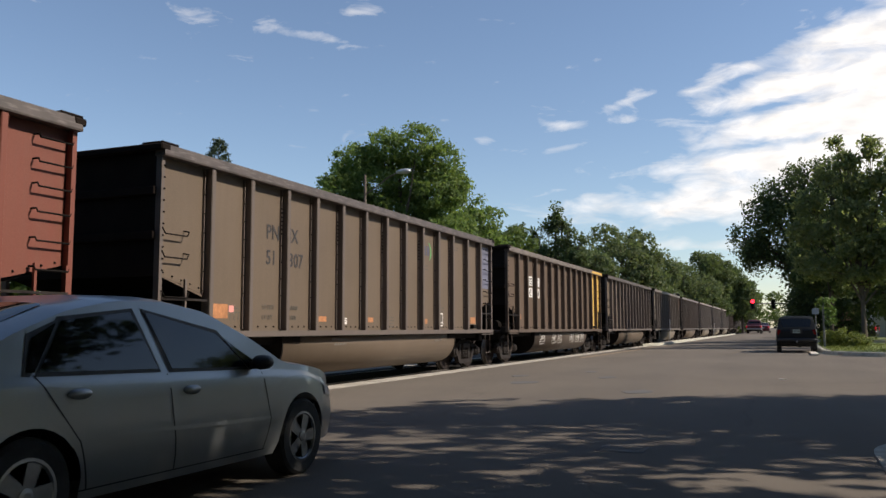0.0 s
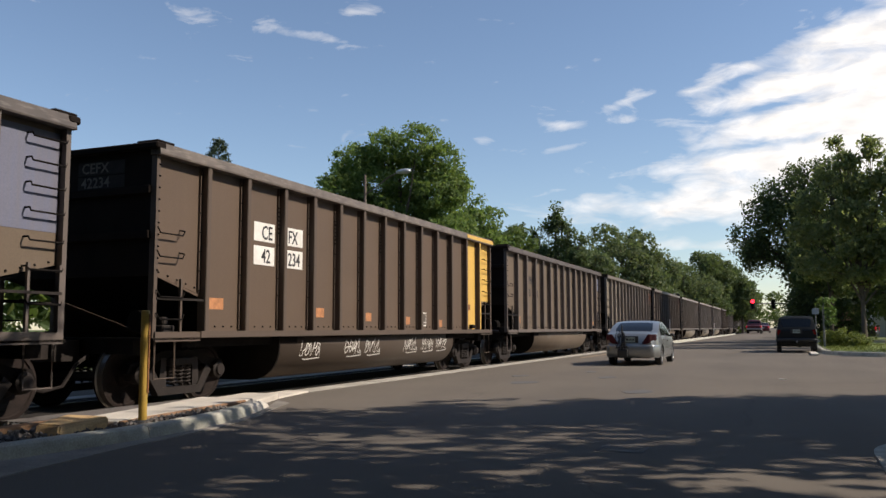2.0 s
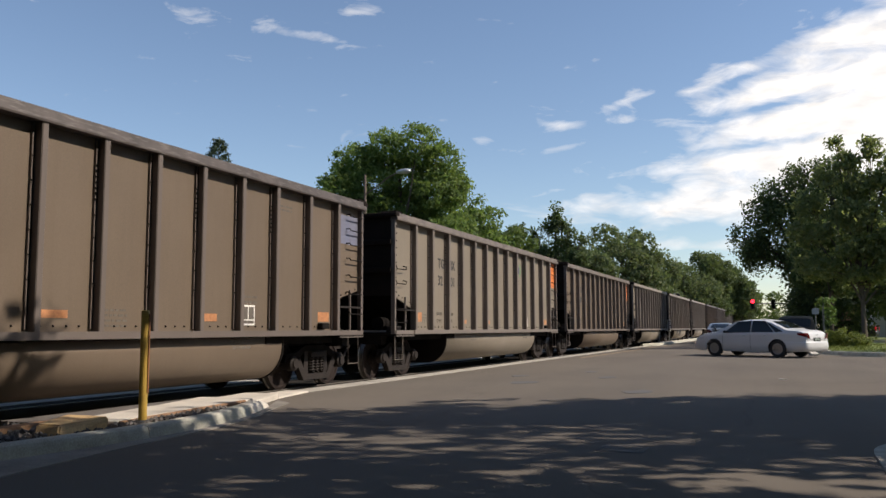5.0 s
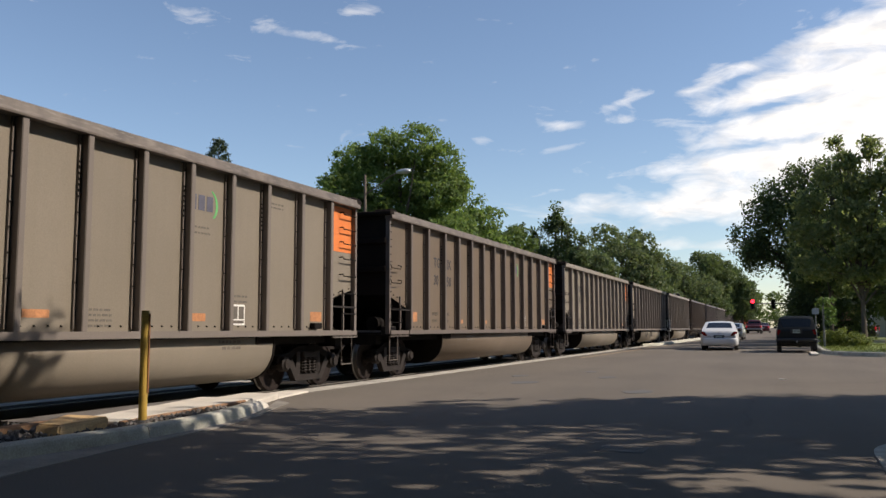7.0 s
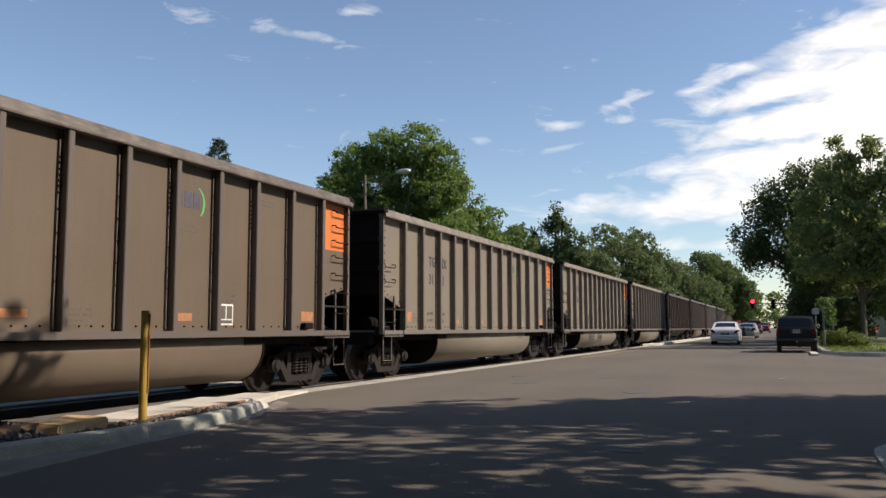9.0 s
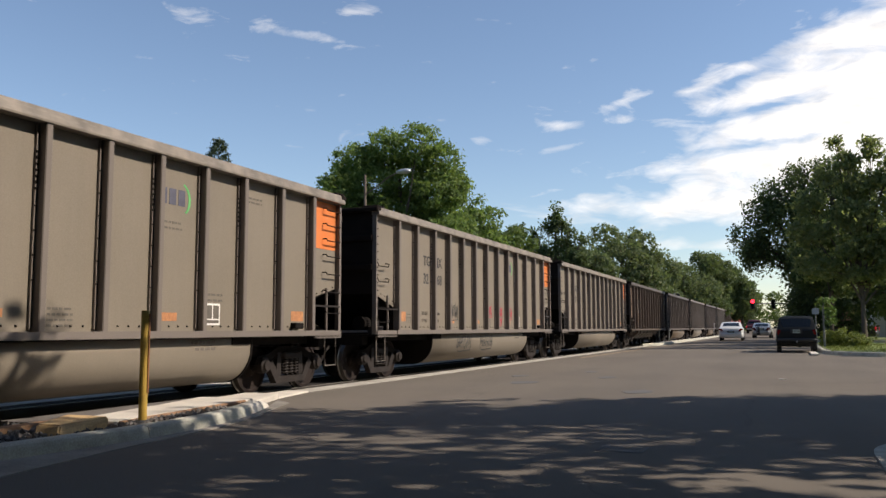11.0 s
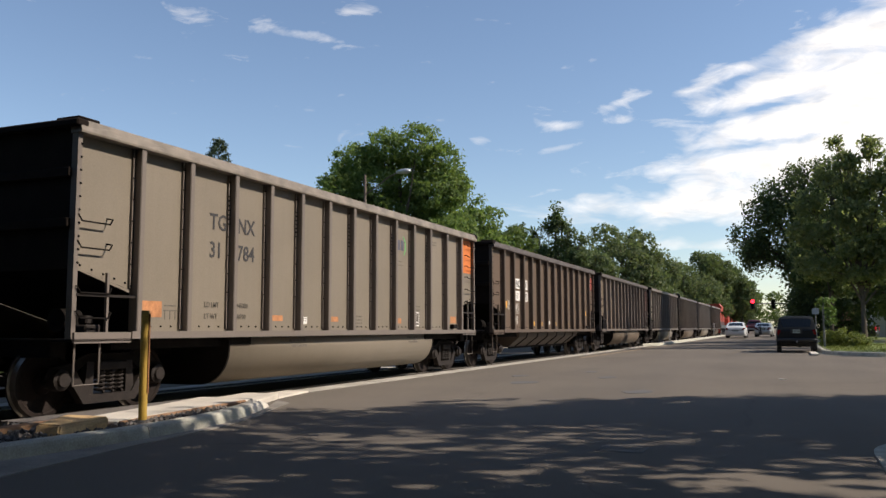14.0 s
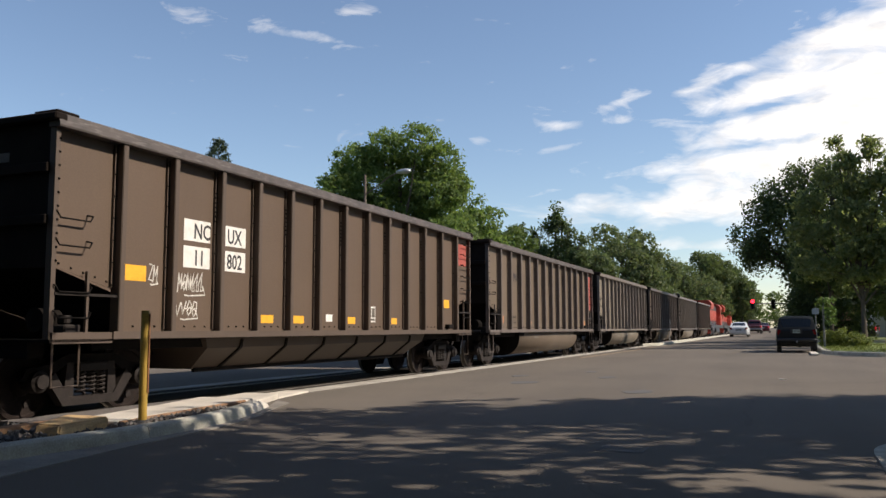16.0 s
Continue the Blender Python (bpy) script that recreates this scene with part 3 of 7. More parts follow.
def road_marks():
    # raised far island beside the track, with a worn yellow edge line before it
    kerb_run("kerb_far_island", "sunlit pale kerb of the far track island", rounded([(-8.6, 55.6), (-7.75, 57.0), (-7.75, 150.0)], 1.0), 8)
    bm = bmesh.new()
    extrude_poly(bm, [(-8.75, 56.4), (-8.15, 57.4), (-8.15, 150), (-8.75, 150)], "z", 0.0, 0.15)
    tagged(obj("far_island_bed", bm, M["concrete"]), "pale concrete top of the track island", "pavement", kind="structure")
    bm = bmesh.new()
    sweep(bm, dense([(-7.6, 33.0), (-7.3, 60.0)], 1.0), [(-0.06, 0.0), (-0.06, 0.006), (0.06, 0.006), (0.06, 0.0)])
    tagged(obj("edge_line", bm, M["yellow_line"]), "worn faded yellow line on the asphalt", "road marking", kind="structure")
    # drain cover, dark patches
    g = empty("drain_grate", "dark cast iron drain grate in the asphalt", "drain grate")
    part("frame", boxes((-0.36, 0.36, -0.32, -0.27, 0, 0.008), (-0.36, 0.36, 0.27, 0.32, 0, 0.008), (-0.36, -0.31, -0.27, 0.27, 0, 0.008), (0.31, 0.36, -0.27, 0.27, 0, 0.008)), M["asphalt_patch"], g)
    for i in range(9):
        part("bar", boxes((-0.30 + 0.067 * i, -0.265 + 0.067 * i, -0.27, 0.27, 0.0, 0.006)), M["asphalt_patch"], g)
    g.location = (-1.52, 8.35, 0.0)
    g.scale = (0.62, 0.8, 0.6)
    rng = random.Random(8)
    for x, y, s in ((-5.3, 17.6, 0.35), (-4.0, 20.0, 0.25), (-6.2, 20.0, 0.22), (-4.9, 22.3, 0.2), (-2.6, 15.7, 0.3)):
        bm = bmesh.new()
        pts = [(x + s * rng.uniform(0.6, 1.3) * math.cos(a), y + 1.6 * s * rng.uniform(0.6, 1.3) * math.sin(a)) for a in np.linspace(0, 6.28, 10)[:-1]]
        extrude_poly(bm, pts, "z", rise(x, y) - 0.01, rise(x, y) + 0.005)
        tagged(obj("asphalt_patch", bm, M["asphalt_patch"]), "small dark tar patch on the asphalt", "road patch", kind="structure")
    o = obj("paper_scrap", boxes((-0.06, 0.07, -0.05, 0.05, 0, 0.012)), M["white"])
    tagged(o, "small white paper scrap on the asphalt", "litter")
    o.matrix_basis = pose(-0.12, 20.5, rise(-0.12, 20.5) + 0.002, 0, 4, 20)


road_marks()


# ---- coal cars ----
CAR_LEN, PITCH, TOP = 14.60, 16.18, 3.82
RIBS = [1.08, 2.12] + [3.23 + 1.008 * i for i in range(9)] + [12.40, 13.46]
PX, RX = 1.455, 1.60


def wheelset(parent, y):
    w = empty("wheelset", "", "")
    w.parent = parent
    for s in (-1, 1):
        bm = disc_profile(bmesh.new(), [(0.66, 0.12), (0.69, 0.40), (0.655, 0.42), (0.655, 0.485), (0.685, 0.485), (0.70, 0.457), (0.79, 0.452), (0.795, 0.40), (0.775, 0.385), (0.755, 0.16), (0.80, 0.13), (0.82, 0.07)], 28)
        if s < 0:
            for v in bm.verts:
                v.co.x = -v.co.x
        o = part("wheel", bm, M["wheel"], w)
        o.data.materials.append(M["tread"])
        for p in o.data.polygons:
            c = p.center
            if 0.44 < math.hypot(c.y, c.z) and abs(c.x) > 0.69:
                p.material_index = 1
        # chalk marks on the disc show that it turns
        part("disc_boss", boxes((s * 0.776 - 0.006, s * 0.776 + 0.006, 0.22, 0.30, -0.05, 0.05)), M["truck"], w)
    part("axle", disc_profile(bmesh.new(), [(-1.02, 0.07), (1.02, 0.07)], 10), M["truck"], w)
    w.location = (0, y, 0.457)
    return w


def bogie(parent, yc):
    t = empty("bogie", "", "")
    t.parent = parent
    t.location = (0, yc, 0.0)
    t["label"] = "dusty cast steel bogie with coil springs"
    for dy in (-0.89, 0.89):
        wheelset(t, dy)
    for s in (-1, 1):
        bm = bmesh.new()
        # top arch, bottom sag and window of the side frame
        outer = [(-1.12, 0.52), (-1.05, 0.66), (-0.72, 0.70), (-0.40, 0.83), (0.40, 0.83), (0.72, 0.70), (1.05, 0.66), (1.12, 0.52), (0.74, 0.50), (0.42, 0.70), (-0.42, 0.70), (-0.74, 0.50)]
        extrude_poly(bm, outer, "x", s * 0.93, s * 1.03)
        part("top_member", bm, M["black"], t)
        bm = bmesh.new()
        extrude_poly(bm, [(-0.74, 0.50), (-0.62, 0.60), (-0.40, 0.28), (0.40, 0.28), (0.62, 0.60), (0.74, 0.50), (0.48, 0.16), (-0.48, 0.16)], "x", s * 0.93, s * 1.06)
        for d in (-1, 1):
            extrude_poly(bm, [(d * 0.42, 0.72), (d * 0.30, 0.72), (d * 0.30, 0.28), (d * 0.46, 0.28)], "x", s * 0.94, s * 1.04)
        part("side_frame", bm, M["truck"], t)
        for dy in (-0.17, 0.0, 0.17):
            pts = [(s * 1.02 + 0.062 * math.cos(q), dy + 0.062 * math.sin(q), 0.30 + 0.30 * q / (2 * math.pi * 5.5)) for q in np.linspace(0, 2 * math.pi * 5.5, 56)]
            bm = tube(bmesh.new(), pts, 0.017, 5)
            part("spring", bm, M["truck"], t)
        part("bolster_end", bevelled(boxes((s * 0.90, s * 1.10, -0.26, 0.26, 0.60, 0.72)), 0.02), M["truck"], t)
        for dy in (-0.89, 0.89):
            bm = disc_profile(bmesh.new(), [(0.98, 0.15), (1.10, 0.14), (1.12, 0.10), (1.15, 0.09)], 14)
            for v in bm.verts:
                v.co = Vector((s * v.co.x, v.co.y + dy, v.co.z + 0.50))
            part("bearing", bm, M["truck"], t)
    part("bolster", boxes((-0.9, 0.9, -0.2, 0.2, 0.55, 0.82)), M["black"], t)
    return t


def ladder_rungs(bm, x, ys, zs, out=0.07):
    for z in zs:
        tube(bm, [(x, ys[0], z), (x + out, ys[0], z), (x + out, ys[1], z), (x, ys[1], z)], 0.011, 5)


def coal_car(label):
    """A bathtub coal gondola; it lies along y from 0 to CAR_LEN, its rails at z 0."""
    c = empty("coal_car", label, "freight car", "cars of the coal train")
    L = CAR_LEN
    # side sheets between the ribs: each bay a panel with a folded flange
    edges = [0.03] + [r for r in RIBS] + [L - 0.03]
    for s in (1, -1):
        for i, (a, b) in enumerate(zip(edges, edges[1:])):
            bm = bmesh.new()
            if i == 0:
                poly = [(a, 1.96), (b, 1.70), (b, 3.70), (a, 3.70)]
            elif i == len(edges) - 2:
                poly = [(a, 1.70), (b, 1.96), (b, 3.70), (a, 3.70)]
            else:
                poly = [(a, 1.10), (b, 1.10), (b, 3.70), (a, 3.70)]
            extrude_poly(bm, poly, "x", s * (PX - 0.012), s * PX)
            part("side_panel", bm, M["panel"], c)
            if s == 1 and i < len(edges) - 2:
                z0 = 1.72 if i == 0 else 1.16
                part("flange", boxes((PX, PX + 0.035, b - 0.045, b - 0.018, z0, 3.66)), M["rib"], c)
        for r in RIBS:
            bm = bmesh.new()
            # hat section
            extrude_poly(bm, [(r, 1.12), (r + 0.10, 1.12), (r + 0.10, 3.68), (r, 3.68)], "x", s * PX, s * RX)
            bmesh.ops.bevel(bm, geom=[e for e in bm.edges if abs(e.verts[0].co.x) > RX - 0.01 and abs(e.verts[1].co.x) > RX - 0.01], offset=0.012, segments=1, affect="EDGES")
            part("rib", bm, M["rib"], c)
        bm = bmesh.new()
        extrude_poly(bm, [(s * 1.44, 3.665), (s * 1.62, 3.665), (s * 1.625, 3.69), (s * 1.60, 3.835), (s * 1.44, 3.835)], "y", -0.03, L + 0.03)
        part("top_chord", bm, M["chord"], c, "scuffed pale top chord")
        bm = boxes((min(s * 1.30, s * 1.60), max(s * 1.30, s * 1.60), 1.0, L - 0.35, 1.03, 1.045), (min(s * 1.56, s * 1.60), max(s * 1.56, s * 1.60), 1.0, L - 0.35, 1.045, 1.13),
                   (min(s * 1.40, s * 1.57), max(s * 1.40, s * 1.57), 1.0, L - 0.35, 1.045, 1.10))
        part("side_sill", bm, M["rib"], c)
        # centre tie under the sill, in shade
        part("sill_web", boxes((min(s * 1.25, s * 1.33), max(s * 1.25, s * 1.33), 0.9, L - 0.9, 0.88, 1.03)), M["black"], c)
    # ends
    for e in (0, 1):
        def at(y):
            return y if e == 0 else L - y
        # end sheet, beams and caps share the colour darkened for shade
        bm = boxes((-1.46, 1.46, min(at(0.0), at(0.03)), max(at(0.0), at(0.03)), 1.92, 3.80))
        part("end_sheet", bm, M["end"], c, "end sheet coloured dark for shade")
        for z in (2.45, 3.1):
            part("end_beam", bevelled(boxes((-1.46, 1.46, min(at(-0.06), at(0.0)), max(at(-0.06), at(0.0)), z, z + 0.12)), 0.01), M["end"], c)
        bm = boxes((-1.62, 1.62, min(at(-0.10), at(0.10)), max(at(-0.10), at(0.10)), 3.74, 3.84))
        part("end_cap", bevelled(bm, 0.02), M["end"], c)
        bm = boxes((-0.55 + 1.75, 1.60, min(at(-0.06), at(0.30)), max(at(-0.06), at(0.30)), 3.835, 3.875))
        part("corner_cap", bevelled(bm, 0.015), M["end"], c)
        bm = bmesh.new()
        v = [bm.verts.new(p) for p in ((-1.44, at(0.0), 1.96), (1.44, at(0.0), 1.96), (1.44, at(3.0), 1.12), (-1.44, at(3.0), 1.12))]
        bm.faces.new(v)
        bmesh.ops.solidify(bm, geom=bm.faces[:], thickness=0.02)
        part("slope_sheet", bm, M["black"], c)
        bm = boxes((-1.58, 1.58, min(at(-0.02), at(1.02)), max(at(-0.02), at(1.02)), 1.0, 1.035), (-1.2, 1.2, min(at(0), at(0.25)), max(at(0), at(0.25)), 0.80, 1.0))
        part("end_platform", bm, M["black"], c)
        for s in (1, -1):
            bm = boxes((s * 1.50 - 0.05, s * 1.50 + 0.05, min(at(-0.01), at(0.06)), max(at(-0.01), at(0.06)), 1.0, 3.74))
            part("corner_post", bm, M["rib"], c)
            bm = boxes((s * 1.56 - 0.02, s * 1.56 + 0.02, min(at(0.02), at(1.0)), max(at(0.02), at(1.0)), 0.98, 1.12))
            part("end_sill", bm, M["rib"], c)
            bm = boxes((s * 1.55 - 0.012, s * 1.55 + 0.012, min(at(0.05), at(1.1)), max(at(0.05), at(1.1)), 1.58, 1.615))
            part("hand_rail", bm, M["truck"], c)
            bm = bmesh.new()
            tube(bm, [(s * 1.5, at(0.10), 1.0), (s * 1.5, at(0.10), 0.45), (s * 1.5, at(0.52), 0.45), (s * 1.5, at(0.52), 1.0)], 0.016, 5)
            part("step_stirrup", bm, M["rib"], c)
        # coupler, draft gear, hose
        bm = boxes((-0.2, 0.2, min(at(-0.45), at(0.2)), max(at(-0.45), at(0.2)), 0.70, 1.0))
        extrude_poly(bm, [(-0.10, at(-0.45)), (0.10, at(-0.45)), (0.16, at(-0.70)), (0.12, at(-0.84)), (-0.14, at(-0.84)), (-0.16, at(-0.66))], "z", 0.74, 0.94)
        part("coupler", bm, M["truck"], c)
        bm = bmesh.new()
        tube(bm, [(0.42, at(-0.05), 0.78), (0.44, at(-0.28), 0.66), (0.40, at(-0.48), 0.36), (0.30, at(-0.72), 0.30), (0.18, at(-0.85), 0.36)], 0.028, 7)
        part("air_hose", bm, M["truck"], c)
    # ladder at the far end, grab irons at the near end, on both sides
    for s in (1, -1):
        k = 1 if s == 1 else -1
        for z in (1.10, 1.49, 1.90, 2.25, 2.60, 2.91, 3.21, 3.51):
            bm = bmesh.new()
            tube(bm, [(s * PX, L - 0.56, z + 0.01), (s * (PX + 0.09), L - 0.56, z + 0.01), (s * (PX + 0.10), L - 0.55, z - 0.03), (s * (PX + 0.10), L - 0.06, z - 0.03), (s * (PX + 0.09), L - 0.04, z + 0.01), (s * PX, L - 0.04, z + 0.01)], 0.013, 5)
            part("ladder_rung", bm, M["black"], c)
        for y in (L - 0.54, L - 0.07):
            part("ladder_stile", boxes((s * 1.535 - 0.02, s * 1.535 + 0.02, y - 0.018, y + 0.018, 1.0, 1.95)), M["rib"], c)
        for z, out in ((2.20, 0.10), (2.54, 0.10), (1.30, 0.12), (1.62, 0.12)):
            bm = bmesh.new()
            tube(bm, [(s * PX, 0.04, z + 0.10), (s * (PX + out), 0.04, z + 0.08), (s * (PX + out), 0.10, z), (s * (PX + out), 0.58, z), (s * (PX + out), 0.62, z + 0.07), (s * PX, 0.62, z + 0.09)], 0.012, 5)
            part("grab_iron", bm, M["black"], c)
        part("grab_post", boxes((s * 1.535 - 0.02, s * 1.535 + 0.02, 0.56, 0.60, 1.0, 1.90)), M["rib"], c)
    # brake gear on the near platform
    bm = disc_profile(bmesh.new(), [(0.30, 0.05), (0.31, 0.16), (0.62, 0.16), (0.64, 0.05), (0.85, 0.03)], 14, "y")
    for v in bm.verts:
        v.co += Vector((0.95, 0, 1.28))
    part("brake_cylinder", bm, M["black"], c)
    part("brake_valve", bevelled(boxes((1.15, 1.42, 0.35, 0.62, 1.035, 1.22), (1.2, 1.36, 0.42, 0.55, 1.22, 1.34)), 0.02), M["truck"], c)
    part("retainer_box", bevelled(boxes((PX, PX + 0.12, 12.50 + 0.42, 12.50 + 0.70, 1.16, 1.27)), 0.015), M["black"], c)
    # bathtub under the floor
    bm = bmesh.new()
    sec = [(1.45, 1.01), (1.45, 0.86)] + [(0.87 + 0.58 * math.cos(a), 0.84 - 0.58 * math.sin(a)) for a in np.linspace(0, math.pi / 2, 9)]
    sec = sec + [(-x, z) for x, z in sec[::-1]]
    extrude_poly(bm, sec, "y", 3.32, 11.74)
    o = part("tub", bm, M["panel"], c, "smooth rounded dusty bathtub belly")
    for p in o.data.polygons:
        p.use_smooth = abs(p.normal.y) < 0.5
    for y in (3.30, 11.72):
        bm = bmesh.new()
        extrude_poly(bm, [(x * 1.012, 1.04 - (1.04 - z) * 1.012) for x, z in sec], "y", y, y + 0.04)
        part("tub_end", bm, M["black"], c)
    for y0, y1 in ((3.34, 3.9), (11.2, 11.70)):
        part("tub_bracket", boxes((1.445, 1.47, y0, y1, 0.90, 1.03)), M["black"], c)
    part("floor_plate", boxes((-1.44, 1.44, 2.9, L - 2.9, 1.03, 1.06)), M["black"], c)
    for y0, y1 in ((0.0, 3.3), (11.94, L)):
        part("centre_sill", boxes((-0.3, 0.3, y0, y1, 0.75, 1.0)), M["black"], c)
    # rivets along the flanges, panel feet and corner posts
    verts, faces = [], []

    def rivet(x, y, z, r=0.012):
        k = len(verts)
        verts.extend([(x, y - r, z - r), (x, y + r, z - r), (x, y + r, z + r), (x, y - r, z + r), (x + 0.03, y, z - 0.006)])
        faces.extend([(k, k + 1, k + 4), (k + 1, k + 2, k + 4), (k + 2, k + 3, k + 4), (k + 3, k, k + 4)])
    for r in RIBS:
        for z in np.arange(1.75, 3.6, 0.30):
            rivet(PX + 0.03, r - 0.034, z)
    for r in RIBS[2:11:2]:
        for z in np.arange(2.86, 3.36, 0.075):
            rivet(PX + 0.03, r - 0.034, z, 0.017)
    for a, b in zip(RIBS, RIBS[1:]):
        for y in np.linspace(a + 0.2, b - 0.2, 4):
            rivet(PX, y, 1.20, 0.014)
    for z in np.arange(2.0, 3.65, 0.17):
        rivet(1.55, 0.05, z, 0.014)
    for i in range(5):
        rivet(PX, 0.18 + 0.2 * i, 1.98 - 0.047 * i, 0.014)
        rivet(PX, L - 0.18 - 0.2 * i, 1.98 - 0.047 * i, 0.014)
    me = bpy.data.meshes.new("rivets")
    me.from_pydata(verts, [], faces)
    me.materials.append(M["black"])
    o = new("rivets", me)
    o.parent = c
    o["kind"] = "stuff"
    bogie(c, 1.20)
    bogie(c, L - 1.02)
    return c


def side_text(c, body, y, z, size, mat="faded", x=PX + 0.006, xs=0.9):
    return text_mesh("lettering", body, size, M[mat], c, Matrix.Translation((x, y, z)) @ ON_SIDE, xs=xs)


def patch(c, name, y0, y1, z0, z1, mat, label="", x=PX, d=0.004):
    return part(name, boxes((x, x + d, y0, y1, z0, z1)), M[mat], c, label)


def bars(c, y0, z0, rows, w, h, gap, mat="faded", x=PX):
    """Writing too small to read, as plain bars."""
    rng = random.Random(int(y0 * 100) + rows)
    bm = bmesh.new()
    for r in range(rows):
        y = y0
        while y < y0 + w - 0.02:
            k = rng.uniform(0.04, 0.12)
            box(bm, x, x + 0.003, y, min(y0 + w, y + k), z0 - r * gap, z0 - r * gap + h)
            y += k + 0.025
    o = part("small_writing", bm, M[mat], c)
    o["kind"] = "stuff"
    return o


def scrawl(c, y, z, w, h, mat, seed, loops=5, x=PX + 0.004, r=0.011):
    """A tag sprayed in one looping stroke, letter after letter, with an underline."""
    rng = random.Random(seed)
    pts = []
    for k in range(loops):
        cy, step = y + w * (k + 0.5) / loops, w / loops
        kind = rng.choice("aonvzl")
        shape = dict(a=((-.3, .1), (-.1, 1), (.1, .95), (.3, .05), (.0, .45), (-.25, .4)), o=((-.3, .5), (-.1, .95), (.25, .8), (.3, .3), (0, .05), (-.28, .3), (.0, .6)),
                     n=((-.35, .0), (-.3, .9), (.0, .2), (.25, .85), (.32, .05)), v=((-.35, .9), (-.05, .05), (.3, .95), (.1, .5)), z=((-.3, .85), (.3, .9), (-.25, .1), (.35, .1)),
                     l=((-.1, 1.05), (-.2, .1), (.3, .05), (.1, .35)))[kind]
        for u, v in shape:
            pts.append((x, cy + (u * 1.25 + 0.25 * v - 0.1) * step + rng.uniform(-.05, .05) * step, z + h * (v + rng.uniform(-.08, .08))))
    pts += [(x, y + w * 1.05, z - 0.12 * h), (x, y + w * 0.4, z - 0.2 * h), (x, y + 0.1 * w, z - 0.12 * h)]
    fine = []
    for p, q in zip(pts, pts[1:]):
        fine += [p, tuple((i + j) / 2 for i, j in zip(p, q))]
    bm = tube(bmesh.new(), fine, r, 4)
    for v in bm.verts:
        base = x
        if x < PX and v.co.z < 0.84:
            base = x - 0.58 + 0.58 * math.sqrt(max(0.0, 1 - ((0.84 - v.co.z) / 0.58) ** 2))
        v.co.x = base + (v.co.x - x) * 0.3
    return part("graffiti", bm, M[mat], c)


def bay(i):
    """Left and right edge of the clear panel in bay i (0 is the end bay)."""
    return (RIBS[i - 1] + 0.12, RIBS[i] - 0.11)


def repaint(c, swaps, only=None):
    for o in c.children_recursive:
        if o.type != "MESH":
            continue
        for slot in o.material_slots:
            if slot.material and slot.material.name in swaps and (only is None or only(o)):
                new_mat = swaps[slot.material.name]
                slot.link = "OBJECT"
                slot.material = new_mat


def aluminium_marks(c, mark, number, slogan=True, load=("245000", "41000")):
    y1 = bay(2)[1]
    y2 = bay(3)[0]
    side_text(c, mark[0], y1 - 0.36, 2.74, 0.36, "ink")
    side_text(c, mark[1], y2 + 0.13, 2.74, 0.36, "ink")
    side_text(c, number[0], y1 - 0.36, 2.29, 0.36, "ink")
    side_text(c, number[1], y2 + 0.13, 2.29, 0.36, "ink")
    patch(c, "marker", bay(1)[0] + 0.05, bay(1)[0] + 0.52, 1.33, 1.56, "orange", "faded orange marker")
    y0 = bay(1)[0] + 0.58
    part("stencil_outline", boxes((PX, PX + 0.003, y0, y0 + 0.24, 1.49, 1.51), (PX, PX + 0.003, y0 - 0.02, y0 + 0.26, 1.42, 1.44), (PX, PX + 0.003, y0, y0 + 0.02, 1.30, 1.42), (PX, PX + 0.003, y0 + 0.11, y0 + 0.13, 1.30, 1.42), (PX, PX + 0.003, y0 + 0.22, y0 + 0.24, 1.30, 1.42)), M["faded"], c)
    for b in (4, 6):
        patch(c, "marker", bay(b)[0] + 0.1, bay(b)[0] + 0.5, 1.30, 1.40, "orange", "faded orange marker")
    patch(c, "marker", bay(9)[0] + 0.1, bay(9)[0] + 0.45, 1.28, 1.40, "orange", "faded orange marker")
    patch(c, "marker", bay(12)[0] + 0.42, bay(12)[1], 1.30, 1.48, "orange", "faded orange marker")
    side_text(c, "LD LMT", bay(2)[1] - 0.45, 1.50, 0.12)
    side_text(c, "LT WT", bay(2)[1] - 0.45, 1.32, 0.12)
    side_text(c, load[0], y2 + 0.13, 1.50, 0.12)
    side_text(c, load[1], y2 + 0.13, 1.32, 0.12)
    patch(c, "data_plate", bay(5)[0] + 0.1, bay(5)[0] + 0.32, 1.25, 1.38, "white", "small white data plate")
    bars(c, bay(5)[0] + 0.12, 1.345, 2, 0.17, 0.018, 0.04, "ink", PX + 0.004)
    stencil(c, bay(10)[0] + 0.1, 1.22)
    bars(c, bay(10)[0] + 0.02, 1.68, 2, 0.5, 0.035, 0.09)
    bars(c, bay(7)[0] + 0.12, 1.40, 4, 0.4, 0.03, 0.07)
    bars(c, bay(11)[0] + 0.06, 3.36, 2, 0.5, 0.03, 0.07)
    if slogan:
        emblem(c, bay(9)[0], 3.0)
        bars(c, bay(9)[0] + 0.1, 2.72, 2, 0.42, 0.03, 0.09)
    for y in (5.1, 10.2):
        for k in range(3):
            bars(c, y + 0.1 * k, 0.93 - 0.1 * k, 1, 0.6 - 0.1 * k, 0.045, 0.1, "faded", 1.452 if k < 1 else 1.448 - 0.012 * (k - 1))


